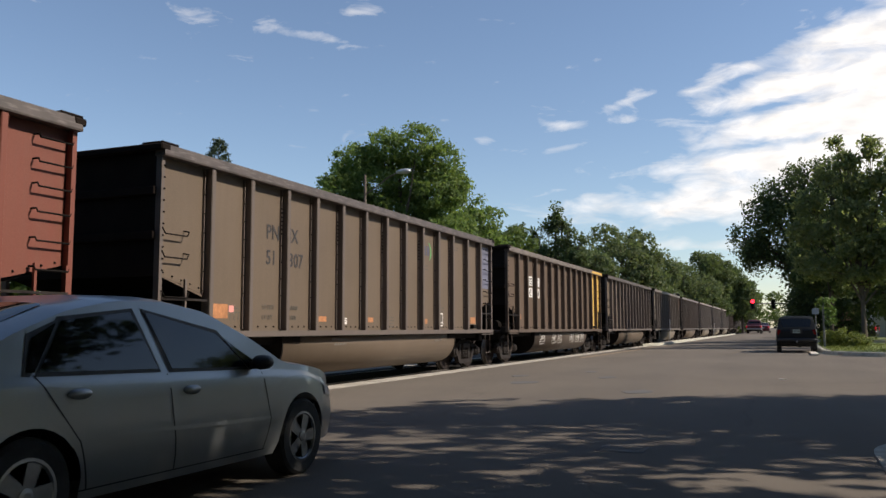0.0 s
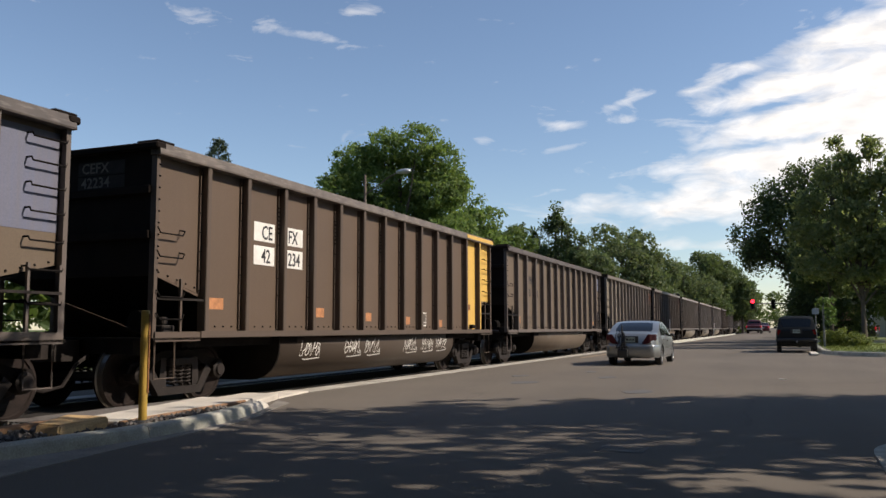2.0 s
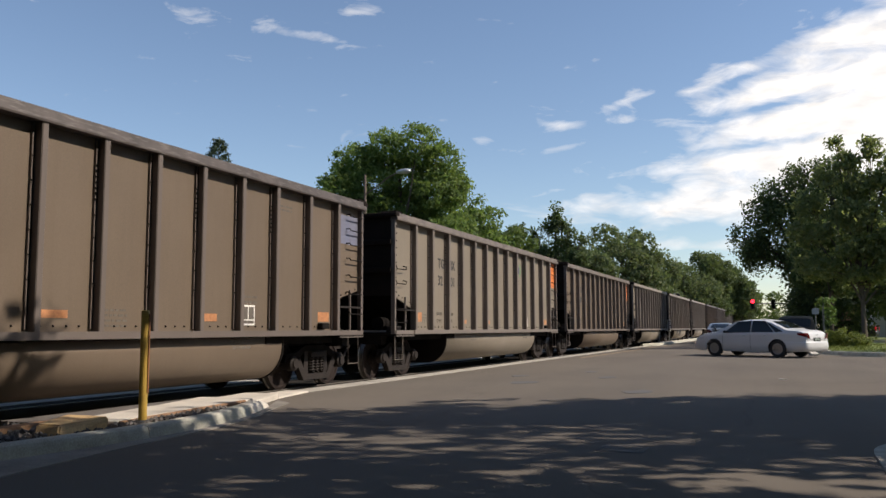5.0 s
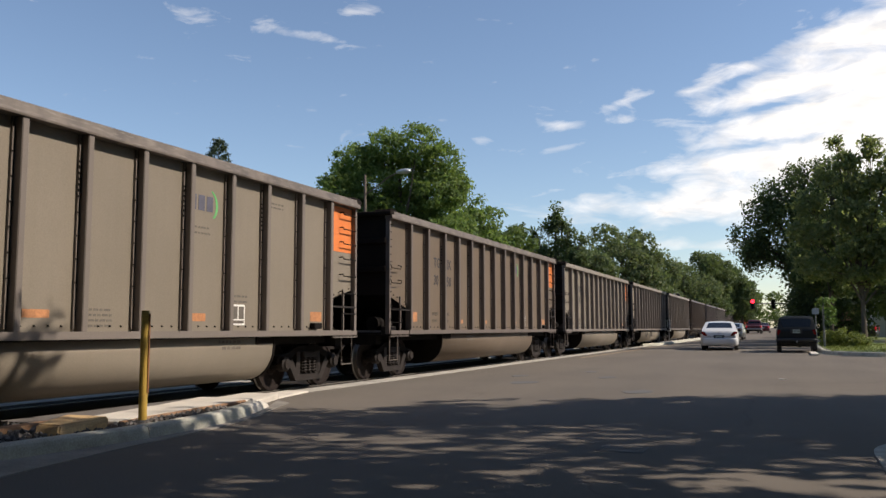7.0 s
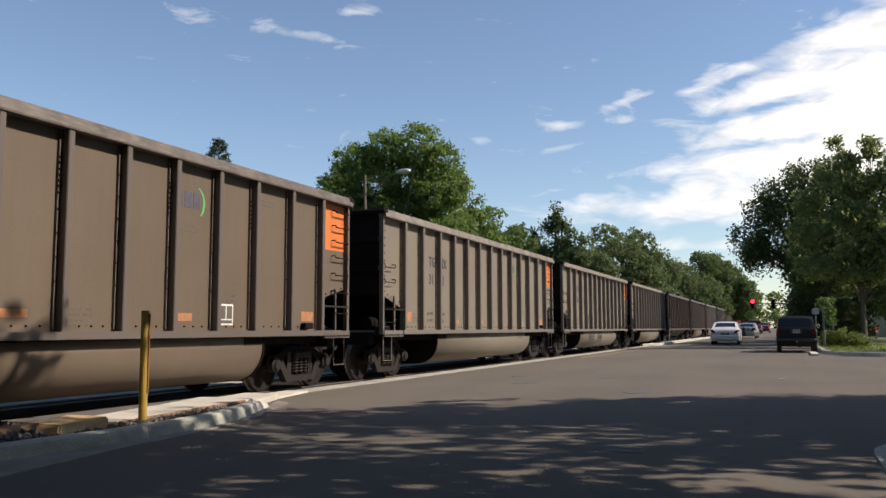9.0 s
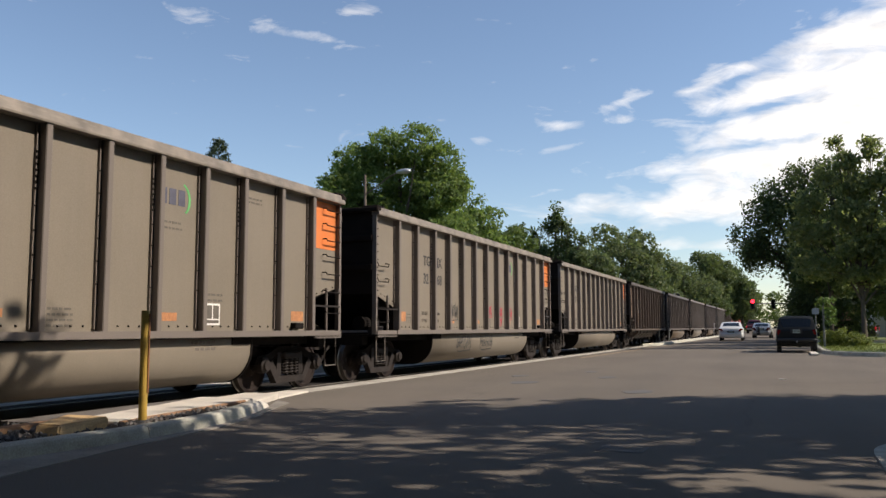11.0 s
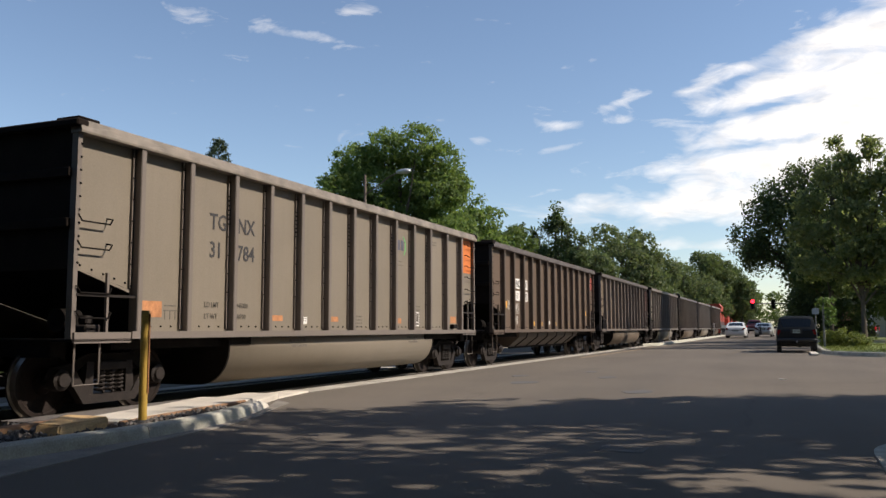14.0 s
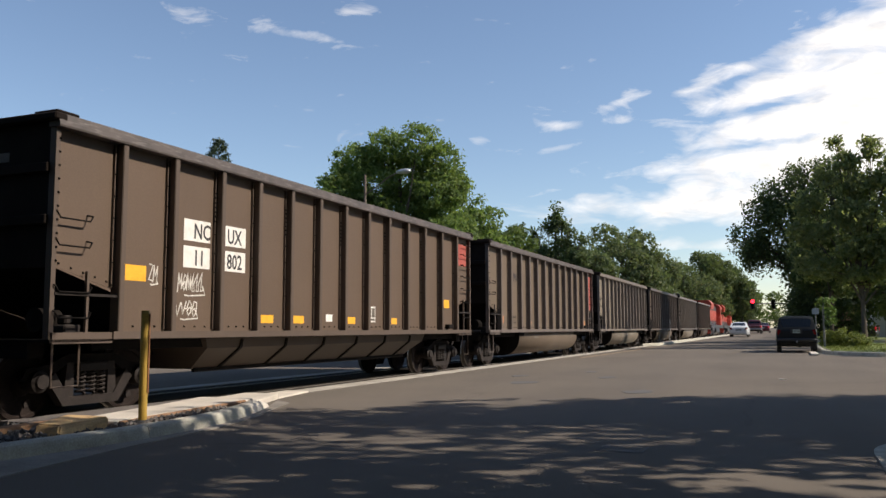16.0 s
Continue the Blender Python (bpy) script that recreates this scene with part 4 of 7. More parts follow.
def stencil(c, y, z):
    """A white-framed consolidated stencil."""
    patch(c, "stencil", y, y + 0.36, z, z + 0.34, "white", "white-framed black stencil block")
    patch(c, "stencil_field", y + 0.03, y + 0.16, z + 0.10, z + 0.31, "faded", x=PX + 0.004)
    patch(c, "stencil_field", y + 0.19, y + 0.33, z + 0.10, z + 0.31, "faded", x=PX + 0.004)
    patch(c, "stencil_field", y + 0.03, y + 0.33, z + 0.03, z + 0.08, "faded", x=PX + 0.004)


def emblem(c, y, z):
    """A company mark drawn as plain shapes: three dark blocks and a green sweep."""
    for k in range(3):
        bm = bmesh.new()
        u = y + 0.02 + 0.2 * k
        extrude_poly(bm, [(u, z), (u + 0.15, z), (u + 0.15, z + 0.24), (u, z + 0.24)], "x", PX, PX + 0.004)
        part("emblem_block", bm, M["steelblue"], c)
    bm = bmesh.new()
    outer = [(y + 0.46 + 0.24 * math.cos(a), z + 0.1 + 0.26 * math.sin(a)) for a in np.linspace(-0.9, 1.2, 9)]
    inner = [(y + 0.46 + 0.19 * math.cos(a), z + 0.1 + 0.24 * math.sin(a)) for a in np.linspace(1.2, -0.9, 9)]
    extrude_poly(bm, outer + inner, "x", PX, PX + 0.004)
    part("emblem_sweep", bm, M["green"], c)


def white_marks(c, mark, number, z):
    y1, y2 = bay(2)[1], bay(3)[0]
    for (l, r), zz in ((mark, z + 0.41), (number, z)):
        patch(c, "mark_panel", y1 - 0.62, y1 + 0.0, zz, zz + 0.33, "white", "white mark panel")
        patch(c, "mark_panel", y2, y2 + 0.70, zz, zz + 0.33, "white", "white mark panel")
        side_text(c, l, y1 - 0.40 if len(l) > 1 else y1 - 0.2, zz + 0.045, 0.34, "ink", PX + 0.007, 0.8)
        side_text(c, r, y2 + 0.20, zz + 0.045, 0.34, "ink", PX + 0.007, 0.8)


def end_bay_paint(c, mat, whole=True, z0=1.96, z1=3.68):
    a, b = RIBS[-1] + 0.12, CAR_LEN - 0.05
    o = patch(c, "painted_end", a, b, z0, z1, mat, "bright painted end panel", PX, 0.003)
    return o


TRAIN = []


def make_train():
    base = coal_car("dusty tan aluminium coal gondola with ribbed sides")
    dark = {M["panel"].name: M["panel_dark"], M["rib"].name: M["rib_dark"]}
    red = {M["panel"].name: M["panel_red"], M["rib"].name: M["panel_red"]}
    labels = {-1: "dusty red oxide coal gondola with black ladders", 1: "dark brown coal gondola with one yellow end panel", 8: "dark brown coal gondola with white mark panels",
              5: "dusty tan coal gondola with orange end panel", 6: "tan coal gondola with red and black graffiti", 0: "dusty tan coal gondola with blue end panel"}
    cars = {}
    for k in range(-2, 14):
        cars[k] = copy_thing(base, Matrix.Translation((TRACK_X, 9.62 + PITCH * k, 0.02)))
        if k in labels:
            cars[k]["label"] = labels[k]
    for o in (base, *base.children_recursive):
        bpy.data.objects.remove(o)
    for k in (1, 8, 13):
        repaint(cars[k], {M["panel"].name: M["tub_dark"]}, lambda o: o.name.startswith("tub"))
        repaint(cars[k], dark)
    for k in (-1,):
        repaint(cars[k], red)
    mid = {M["panel"].name: M["panel_mid"], M["rib"].name: M["rib_mid"]}
    for k in (0, 2, 4, 9, 11, -2):
        repaint(cars[k], mid)
    for k, m in ((-2, "dark"), (-1, "dark"), (0, "dark"), (2, "dark"), (8, "dark"), (9, "dark"), (5, "pale"), (6, "pale"), (7, "pale"), (11, "dark")):
        repaint(cars[k], {M["chord"].name: M["chord_" + m]})
    # a shallow dark belly with folded sides in place of the round tub
    for k in (8,):
        for o in [o for o in cars[k].children if o.name.startswith("tub")]:
            bpy.data.objects.remove(o)
        sec = [(1.44, 1.02), (1.40, 0.86), (0.95, 0.52), (-0.95, 0.52), (-1.40, 0.86), (-1.44, 1.02)]
        bm = extrude_poly(bmesh.new(), sec, "y", 3.1, 11.6)
        for v in bm.verts:
            if v.co.z < 0.9:
                v.co.y += (0.5 if v.co.y < 7 else -0.5) * (1.02 - v.co.z)
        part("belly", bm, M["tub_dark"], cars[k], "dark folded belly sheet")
        for y in np.linspace(4.0, 10.7, 6):
            part("belly_rib", extrude_poly(bmesh.new(), [(1.455, 1.0), (1.43, 0.85), (0.97, 0.50), (0.9, 0.54), (1.38, 0.88), (1.40, 1.0)], "y", y, y + 0.06), M["black"], cars[k])
        part("belly_edge", boxes((0.93, 0.99, 3.4, 11.3, 0.47, 0.53)), M["black"], cars[k])
    c = cars[0]
    aluminium_marks(c, ("PN", "JX"), ("51", "307"))
    patch(c, "marker", bay(1)[0] + 0.55, bay(1)[0] + 0.68, 1.43, 1.54, "pink", "faded pink marker")
    patch(c, "painted_end", RIBS[-1] + 0.14, CAR_LEN - 0.08, 2.35, 3.6, "blue_end", "faded blue end panel")
    patch(c, "marker", bay(12)[0] + 0.2, bay(12)[0] + 0.3, 1.38, 1.48, "pink", "faded pink marker")
    c = cars[1]
    white_marks(c, ("CE", "FX"), ("42", "234"), 2.26)
    end_bay_paint(c, "yellow_end")
    a, b = bay(12)
    patch(c, "painted_rib", RIBS[-1] + 0.012, RIBS[-1] + 0.088, 1.14, 3.66, "yellow_end", "yellow painted rib", RX, 0.004)
    patch(c, "painted_chord", 12.4, CAR_LEN, 3.70, 3.80, "yellow_end", "yellow painted chord end", 1.618, 0.008)
    patch(c, "painted_bay", a, b + 0.08, 1.14, 3.66, "yellow_end", "bright painted end panel")
    for z in (1.32,):
        patch(c, "tag", a + 0.05, a + 0.5, 1.68, 1.84, "brown", "brown tag", PX + 0.004)
    for bb in (1, 4, 6, 8, 10):
        patch(c, "marker", bay(bb)[0] + 0.1, bay(bb)[0] + 0.5, 1.5 - 0.03 * bb, 1.68 - 0.03 * bb, "orange", "faded orange marker")
    stencil(c, bay(9)[0] + 0.1, 1.22)
    for i, y in enumerate((4.0, 5.7, 6.6, 8.6, 9.6, 10.5)):
        scrawl(c, y, 0.64, 0.75, 0.28, "graf_white", 20 + i, 4, 1.452, 0.012)
    # end marks in dark colours that stand in for shade
    for body, zz in (("CEFX", 3.47), ("42234", 3.25)):
        part("mark_panel", boxes((0.05, 0.95, -0.004, 0.0, zz - 0.03, zz + 0.17)), M["truck"], c, "mark panel darkened for the shaded end")
        text_mesh("lettering", body, 0.22, M["end_mark"], c, Matrix.Translation((0.12, -0.007, zz)) @ pose(0, 0, 0, 90, 0, 0))
    c = cars[2]
    aluminium_marks(c, ("PN", "JX"), ("51", "111"), slogan=False)
    patch(c, "painted_end", RIBS[-1] + 0.14, CAR_LEN - 0.08, 2.9, 3.5, "blue_end", "faded blue end panel")
    for k, n in ((3, ("32", "101")), (4, ("30", "450")), (5, ("31", "91")), (6, ("32", "268")), (7, ("31", "784"))):
        aluminium_marks(cars[k], ("TG", "NX"), n, load=("245300", "40700") if k in (3, 7) else ("245000", "41000"))
        patch(cars[k], "painted_end", RIBS[-1] + 0.14, CAR_LEN - 0.05, 2.72, 3.64, "orange_end", "bright orange end panel")
    c = cars[6]
    for i, (b, z) in enumerate(((7, 1.55), (8, 1.5), (9, 1.5))):
        scrawl(c, bay(b)[0] + 0.05, z, 0.55, 0.32, "graf_red", 40 + i, 6, PX + 0.005, 0.014)
    scrawl(c, bay(8)[0] + 0.2, 1.28, 0.35, 0.2, "graf_red", 44, 3, PX + 0.005, 0.014)
    scrawl(c, bay(4)[0] + 0.04, 1.45, 0.7, 0.38, "graf_black", 50, 7, PX + 0.005, 0.013)
    scrawl(c, 5.05, 0.60, 1.15, 0.36, "graf_black", 51, 6, 1.452, 0.016)
    scrawl(c, 6.95, 0.60, 1.1, 0.36, "graf_black", 52, 6, 1.452, 0.018)
    c = cars[8]
    white_marks(c, ("NC", "UX"), ("11", "802"), 2.09)
    patch(c, "marker", bay(1)[0] + 0.06, bay(1)[0] + 0.52, 1.83, 2.05, "amber", "amber reflector plate")
    for bb in (4, 5, 7, 9):
        patch(c, "marker", bay(bb)[0] + 0.1, bay(bb)[0] + 0.55, 1.26, 1.40, "amber", "amber reflector plate")
    patch(c, "marker", bay(12)[0] + 0.3, bay(12)[0] + 0.68, 1.7, 1.92, "amber", "amber reflector plate")
    patch(c, "data_plate", bay(6)[0] + 0.35, bay(6)[0] + 0.6, 1.30, 1.44, "white", "small white data plate")
    stencil(c, bay(8)[0] + 0.1, 1.30)
    patch(c, "painted_end", RIBS[-1] + 0.14, CAR_LEN - 0.1, 2.9, 3.5, "red_end", "faded red end panel")
    scrawl(c, bay(2)[0] + 0.15, 1.72, 0.6, 0.3, "graf_white", 60, 6, PX + 0.005, 0.011)
    scrawl(c, bay(2)[0] + 0.1, 1.35, 0.5, 0.24, "graf_white", 61, 4, PX + 0.005, 0.011)
    scrawl(c, bay(1)[0] + 0.56, 1.84, 0.2, 0.26, "graf_white", 62, 2, PX + 0.005, 0.011)
    # dark stencil colour carries the shade of the end
    part("end_stencil", boxes((-0.6, 0.75, -0.004, 0.0, 3.28, 3.40)), M["faded"], c, "stencil panel darkened for the shaded end")
    for k in (9, 11):
        aluminium_marks(cars[k], ("PN", "JX"), ("", ""), slogan=False)
    patch(cars[9], "painted_end", RIBS[-1] + 0.14, CAR_LEN - 0.1, 2.0, 3.55, "red_end", "faded red end panel")
    TRAIN.append(cars)


make_train()


def locomotive(k, flip):
    """A six-axle road locomotive, about 22 m over its couplers."""
    c = empty("locomotive", "orange and black diesel locomotive pushing the coal train", "locomotive", "locomotives of the coal train")
    L = 21.0
    part("frame", boxes((-1.5, 1.5, 0.2, L - 0.2, 1.15, 1.55)), M["loco_black"], c)
    bm = bmesh.new()
    extrude_poly(bm, [(-0.95, 1.55), (-0.95, 3.9), (-0.7, 4.15), (0.7, 4.15), (0.95, 3.9), (0.95, 1.55)], "y", 1.2, 15.6)
    part("hood", bm, M["loco_orange"], c)
    part("hood_roof", extrude_poly(bmesh.new(), [(-0.97, 3.45), (-0.97, 3.91), (-0.71, 4.17), (0.71, 4.17), (0.97, 3.91), (0.97, 3.45)], "y", 4.7, 15.58), M["loco_black"], c, "black roof and vents of the hood")
    for y in np.arange(5.2, 15.0, 1.1):
        part("hood_door", bevelled(boxes((0.95, 0.975, y, y + 0.95, 2.15, 3.4)), 0.01), M["loco_orange"], c)
    part("hood_stripe", boxes((-0.96, 0.96, 1.19, 15.6, 1.56, 2.1)), M["loco_black"], c)
    bm = bmesh.new()
    extrude_poly(bm, [(-1.45, 3.5), (-1.55, 4.1), (-1.2, 4.55), (1.2, 4.55), (1.55, 4.1), (1.45, 3.5)], "y", 0.8, 4.6)
    part("radiator", bm, M["loco_orange"], c)
    bm = bmesh.new()
    extrude_poly(bm, [(-1.5, 1.55), (-1.5, 4.0), (-1.1, 4.45), (1.1, 4.45), (1.5, 4.0), (1.5, 1.55)], "y", 15.6, 18.6)
    part("cab", bm, M["loco_orange"], c)
    for s in (-1, 1):
        part("cab_window", boxes((min(s * 1.49, s * 1.515), max(s * 1.49, s * 1.515), 16.2, 18.0, 2.95, 3.7)), M["glass"], c)
    bm = bmesh.new()
    extrude_poly(bm, [(18.6, 1.55), (20.2, 1.55), (20.1, 2.9), (18.6, 3.1)], "x", -1.1, 1.1)
    part("nose", bm, M["loco_orange"], c)
    bm = bmesh.new()
    extrude_poly(bm, [(-1.45, 1.15), (-1.5, 0.7), (-1.1, 0.35), (1.1, 0.35), (1.5, 0.7), (1.45, 1.15)], "y", 7.6, 13.4)
    part("fuel_tank", bm, M["loco_black"], c)
    for y in (4.2, 16.8):
        t = empty("bogie", "", "")
        t.parent = c
        t.location = (0, y, 0)
        for dy in (-1.9, 0, 1.9):
            wheelset(t, dy)
        for s in (-1, 1):
            bm = bmesh.new()
            extrude_poly(bm, [(-2.6, 0.45), (-2.5, 0.85), (2.5, 0.85), (2.6, 0.45), (1.4, 0.5), (0.9, 0.3), (-0.9, 0.3), (-1.4, 0.5)], "x", s * 0.95, s * 1.12)
            part("side_frame", bm, M["truck"], t)
    for s in (-1, 1):
        bm = bmesh.new()
        tube(bm, [(s * 1.48, 1.0, 2.6), (s * 1.48, 15.4, 2.6)], 0.02, 5)
        for y in np.arange(1.0, 15.5, 1.8):
            tube(bm, [(s * 1.48, y, 1.55), (s * 1.48, y, 2.6)], 0.018, 5)
        part("handrail", bm, M["loco_orange"], c)
    for y in (6.2, 10.0):
        part("exhaust", bevelled(boxes((-0.45, 0.45, y, y + 1.2, 4.15, 4.4)), 0.05), M["loco_black"], c)
    for y0 in (0.15, L - 0.2):
        part("end_plate", boxes((-1.4, 1.4, y0, y0 + 0.05, 0.5, 1.55)), M["loco_red"], c)
    for y0, y1 in ((-0.7, 0.3), (L - 0.3, L + 0.7)):
        part("coupler", boxes((-0.14, 0.14, y0, y1, 0.74, 0.96)), M["truck"], c)
    return c


LOCOS = [locomotive(0, False), locomotive(1, True)]
# ---- trees ----
def leaf_cloud(name, blobs, n, size, mat, parent, seed, hang=0.0, shell=0.45):
    """A crown of single small leaves gathered in twig clumps inside uneven blobs (x, y, z, rx, ry, rz)."""
    rng = np.random.RandomState(seed)
    B = np.array(blobs, float)
    vol = B[:, 3] * B[:, 4] * B[:, 5]
    nc = max(8, n // 26)
    which = rng.choice(len(B), nc, p=vol ** 0.75 / (vol ** 0.75).sum())
    d = rng.randn(nc, 3)
    d /= np.linalg.norm(d, axis=1)[:, None]
    rad = (shell + (1 - shell) * rng.rand(nc)) ** 0.6 * (0.86 + 0.28 * rng.rand(nc))
    centre = B[which, :3] + d * rad[:, None] * B[which, 3:]
    cs = size * (1.1 + 1.7 * rng.rand(nc))
    idx = rng.randint(0, nc, n)
    p = centre[idx] + np.clip(rng.randn(n, 3), -1.5, 1.5) * cs[idx][:, None] * np.array((1, 1, 0.7))
    p[:, 2] -= hang * rng.rand(n) ** 2
    u = rng.randn(n, 3)
    u /= np.linalg.norm(u, axis=1)[:, None]
    v = np.cross(u, rng.randn(n, 3))
    v /= np.linalg.norm(v, axis=1)[:, None]
    w = np.cross(u, v)
    s = (size * (0.6 + 0.8 * rng.rand(n)))[:, None]
    V = np.empty((n, 4, 3))
    V[:, 0] = p - u * s
    V[:, 1] = p + v * s * 0.55 + w * s * 0.12
    V[:, 2] = p + u * s
    V[:, 3] = p - v * s * 0.55 + w * s * 0.12
    me = bpy.data.meshes.new(name)
    me.from_pydata(V.reshape(-1, 3).tolist(), [], np.arange(4 * n).reshape(-1, 4).tolist())
    me.materials.append(mat)
    o = new(name, me)
    o.parent = parent
    return o


def tree(label, x, y, h, blobs, n, size, mat, seed, trunk_r=0.3, fork=0.35, lean=0.0, group="street trees", shell=0.45, hang=0.0):
    """A tree at x, y: blobs are given from its foot."""
    t = empty("tree", label, "tree", group)
    t.location = (x, y, rise(x, y) if y < 300 else 1.0)
    rng = random.Random(seed)
    bm = bmesh.new()
    zf = h * fork
    tube(bm, [(0, 0, -0.2), (0.05 * lean, 0, zf * 0.4), (0.5 * lean, 0.1, zf), (0.8 * lean, 0.1, h * 0.62), (lean, 0, h * 0.8)], trunk_r, 9, trunk_r * 0.25)
    part("trunk", bm, M["bark"], t)
    for i, b in enumerate(blobs):
        k = rng.uniform(0.75, 1.1)
        a = Vector((0.5 * lean, 0.1, zf * k))
        e = Vector(b[:3])
        mid = a.lerp(e, 0.5) + Vector((rng.uniform(-.4, .4), rng.uniform(-.4, .4), rng.uniform(0.0, 0.8)))
        bm = bmesh.new()
        tube(bm, [a, a.lerp(mid, 0.5) + Vector((0, 0, 0.15)), mid, e], trunk_r * 0.38, 6, trunk_r * 0.08)
        for j in range(4):
            o = Vector((rng.uniform(-1, 1) * b[3], rng.uniform(-1, 1) * b[4], rng.uniform(-0.5, 1) * b[5])) * 0.8
            tube(bm, [mid.lerp(e, rng.random()), e + o * 0.5, e + o], trunk_r * 0.12, 4, 0.012)
        part("limb", bm, M["bark"], t)
    leaf_cloud("crown", blobs, n, size, mat, t, seed, hang, shell)
    return t


def at_px(az, dist):
    return (math.sin(radians(az)) * dist, math.cos(radians(az)) * dist)


def crown(rng, w, d, h0, h1, count, r):
    """Uneven blobs that fill a rough egg w wide, d deep, between h0 and h1."""
    out = []
    for i in range(count):
        t = (i + 0.5) / count
        z = h0 + (h1 - h0) * t
        k = math.sin(math.pi * (0.18 + 0.72 * t)) ** 0.8
        a = i * 2.4 + rng.uniform(-0.4, 0.4)
        q = rng.uniform(0.35, 0.8)
        rr = r * rng.uniform(0.75, 1.25)
        out.append((w * 0.5 * k * q * math.cos(a), d * 0.5 * k * q * math.sin(a), z, rr, rr, rr * 0.8))
    return out


def cottonwood_blobs(rng):
    """A broad flat-topped crown, wider than high."""
    out = []
    for u, z, r in ((-2.9, 12.6, 1.5), (-0.9, 13.5, 1.5), (1.1, 13.6, 1.5), (2.9, 12.8, 1.4), (3.3, 11.0, 1.4), (2.4, 10.4, 1.8), (0.4, 11.6, 2.0), (-2.0, 11.0, 1.9), (-3.9, 10.6, 1.5), (-4.6, 9.6, 1.2),
                    (0.0, 9.2, 2.1), (-2.6, 8.8, 1.9), (2.2, 8.4, 1.9), (3.6, 7.6, 1.6), (-0.4, 7.0, 1.9), (1.8, 6.2, 1.6), (-2.4, 6.6, 1.5)):
        d = rng.uniform(-1.6, 1.6)
        out.append((u * 0.95 + d * 0.43, u * 0.45 - d * 0.9, z * 1.02, r * 1.06, r * 1.06, r * 0.9))
    return out


def plant_trees():
    rng = random.Random(11)
    # the big round cottonwood behind the train and its lower neighbours
    x, y = at_px(-25.35, 58)
    tree("big round bright green cottonwood tree", x, y, 15.2, cottonwood_blobs(rng), 68000, 0.115, M["leaf_bright"], 1, 0.4, 0.4, group="")
    x, y = at_px(-29.0, 60)
    tree("low bright green tree beside the track", x, y, 12.0, crown(rng, 5.5, 5, 6, 11.2, 10, 1.5), 12000, 0.15, M["leaf_bright"], 2, 0.25)
    x, y = at_px(-20.6, 62)
    tree("rounded green tree beside the track", x, y, 11.2, crown(rng, 5.6, 6, 4.5, 10.4, 11, 1.5), 13000, 0.15, M["leaf_bright"], 3, 0.28)
    x, y = at_px(-23, 66)
    tree("dense green tree beside the track", x, y, 9.5, crown(rng, 6, 6, 4, 8.6, 10, 1.5), 10000, 0.16, M["leaf_mid"], 4, 0.28)
    x, y = at_px(-18.0, 70)
    tree("dense green tree beside the track", x, y, 9.4, crown(rng, 5, 6, 4, 8.6, 9, 1.4), 10000, 0.16, M["leaf_mid"], 5, 0.25)
    # ragged poplar with bare gaps
    x, y = at_px(-14.6, 78)
    blobs = [(0.2, 0, 12.9, .6, .6, .9), (0.0, 0, 12.1, .75, .7, .8), (0.7, 0, 11.6, .6, .6, .6), (-0.6, 0, 11.4, .8, .8, .8), (1.3, 0, 10.9, .8, .8, .5), (-2.0, 0, 10.6, .7, .7, .8), (-3.6, 0, 11.0, .6, .6, 1.0), (-4.6, .5, 10.4, .9, .9, 1.1), (2.6, 0, 10.0, .9, .9, .5), (0.5, 0, 9.6, 1.2, 1, .8), (-1.6, 0, 8.6, 1.8, 1.5, 1.0), (1.9, 0, 8.0, 1.6, 1.4, 1.0), (-3.6, 0, 8.2, 1.6, 1.4, 1.2)]
    blobs = [(a, b, z * 0.93, r * 0.85, q * 0.85, w) for a, b, z, r, q, w in blobs]
    tree("ragged poplar with open dark branches", x, y, 12.6, blobs, 8000, 0.15, M["leaf_dark"], 6, 0.26, group="", shell=0.2)
    for i, (az, dist, h, w, mat, n) in enumerate(((-12.4, 92, 10.2, 7, "leaf_pale", 9000), (-10.2, 100, 13.0, 11, "leaf_pale", 15000), (-8.4, 104, 11.6, 8, "leaf_pale", 10000), (-6.2, 118, 9.6, 9, "leaf_pale", 9000), (-4.6, 132, 13.0, 8, "leaf_dark", 14000), (-3.4, 150, 12.5, 8, "leaf_dark", 12000),
                                                   (-2.6, 150, 9.4, 6.5, "leaf_dark", 10000), (-2.7, 190, 11.0, 6, "leaf_dark", 6000), (-12.8, 120, 12, 9, "leaf_mid", 7000), (-16.3, 95, 10.8, 8, "leaf_mid", 7000), (-7.2, 160, 14, 12, "leaf_dark", 7000), (-0.6, 320, 6.5, 9, "leaf_dark", 3000), (0.9, 330, 7, 10, "leaf_dark", 4000))):
        x, y = at_px(az, dist)
        tree("feathery light green locust tree" if mat == "leaf_pale" else "dense green street tree", x, y, h, crown(rng, w, w * 0.8, h * 0.28, h * 0.92, 13, w * 0.2), n, 0.19, M[mat], 20 + i, 0.28)
    # far woods that close the view behind the train
    fw = empty("far_woods", "far row of green trees along the track", "trees", kind="stuff")
    blobs = []
    for i in range(46):
        az = -58 + i * 1.25
        x, y = at_px(az, 150 + 12 * rng.random())
        hh = rng.uniform(4.5, 7.5) if az < -24 else rng.uniform(6, 9)
        blobs += [(x, y, hh * 0.45, 4, 3, hh * 0.45), (x + 2, y, hh * 0.75, 2.4, 2.4, hh * 0.25)]
    for i in range(14):
        x, y = at_px(-3.6 + i * 0.27 + (0.9 if i > 8 else 0), 420)
        blobs.append((x, y, 3.2 + rng.random() * 2, 4, 3, 3.5))
    leaf_cloud("foliage", blobs, 32000, 0.33, M["leaf_mid"], fw, 77)
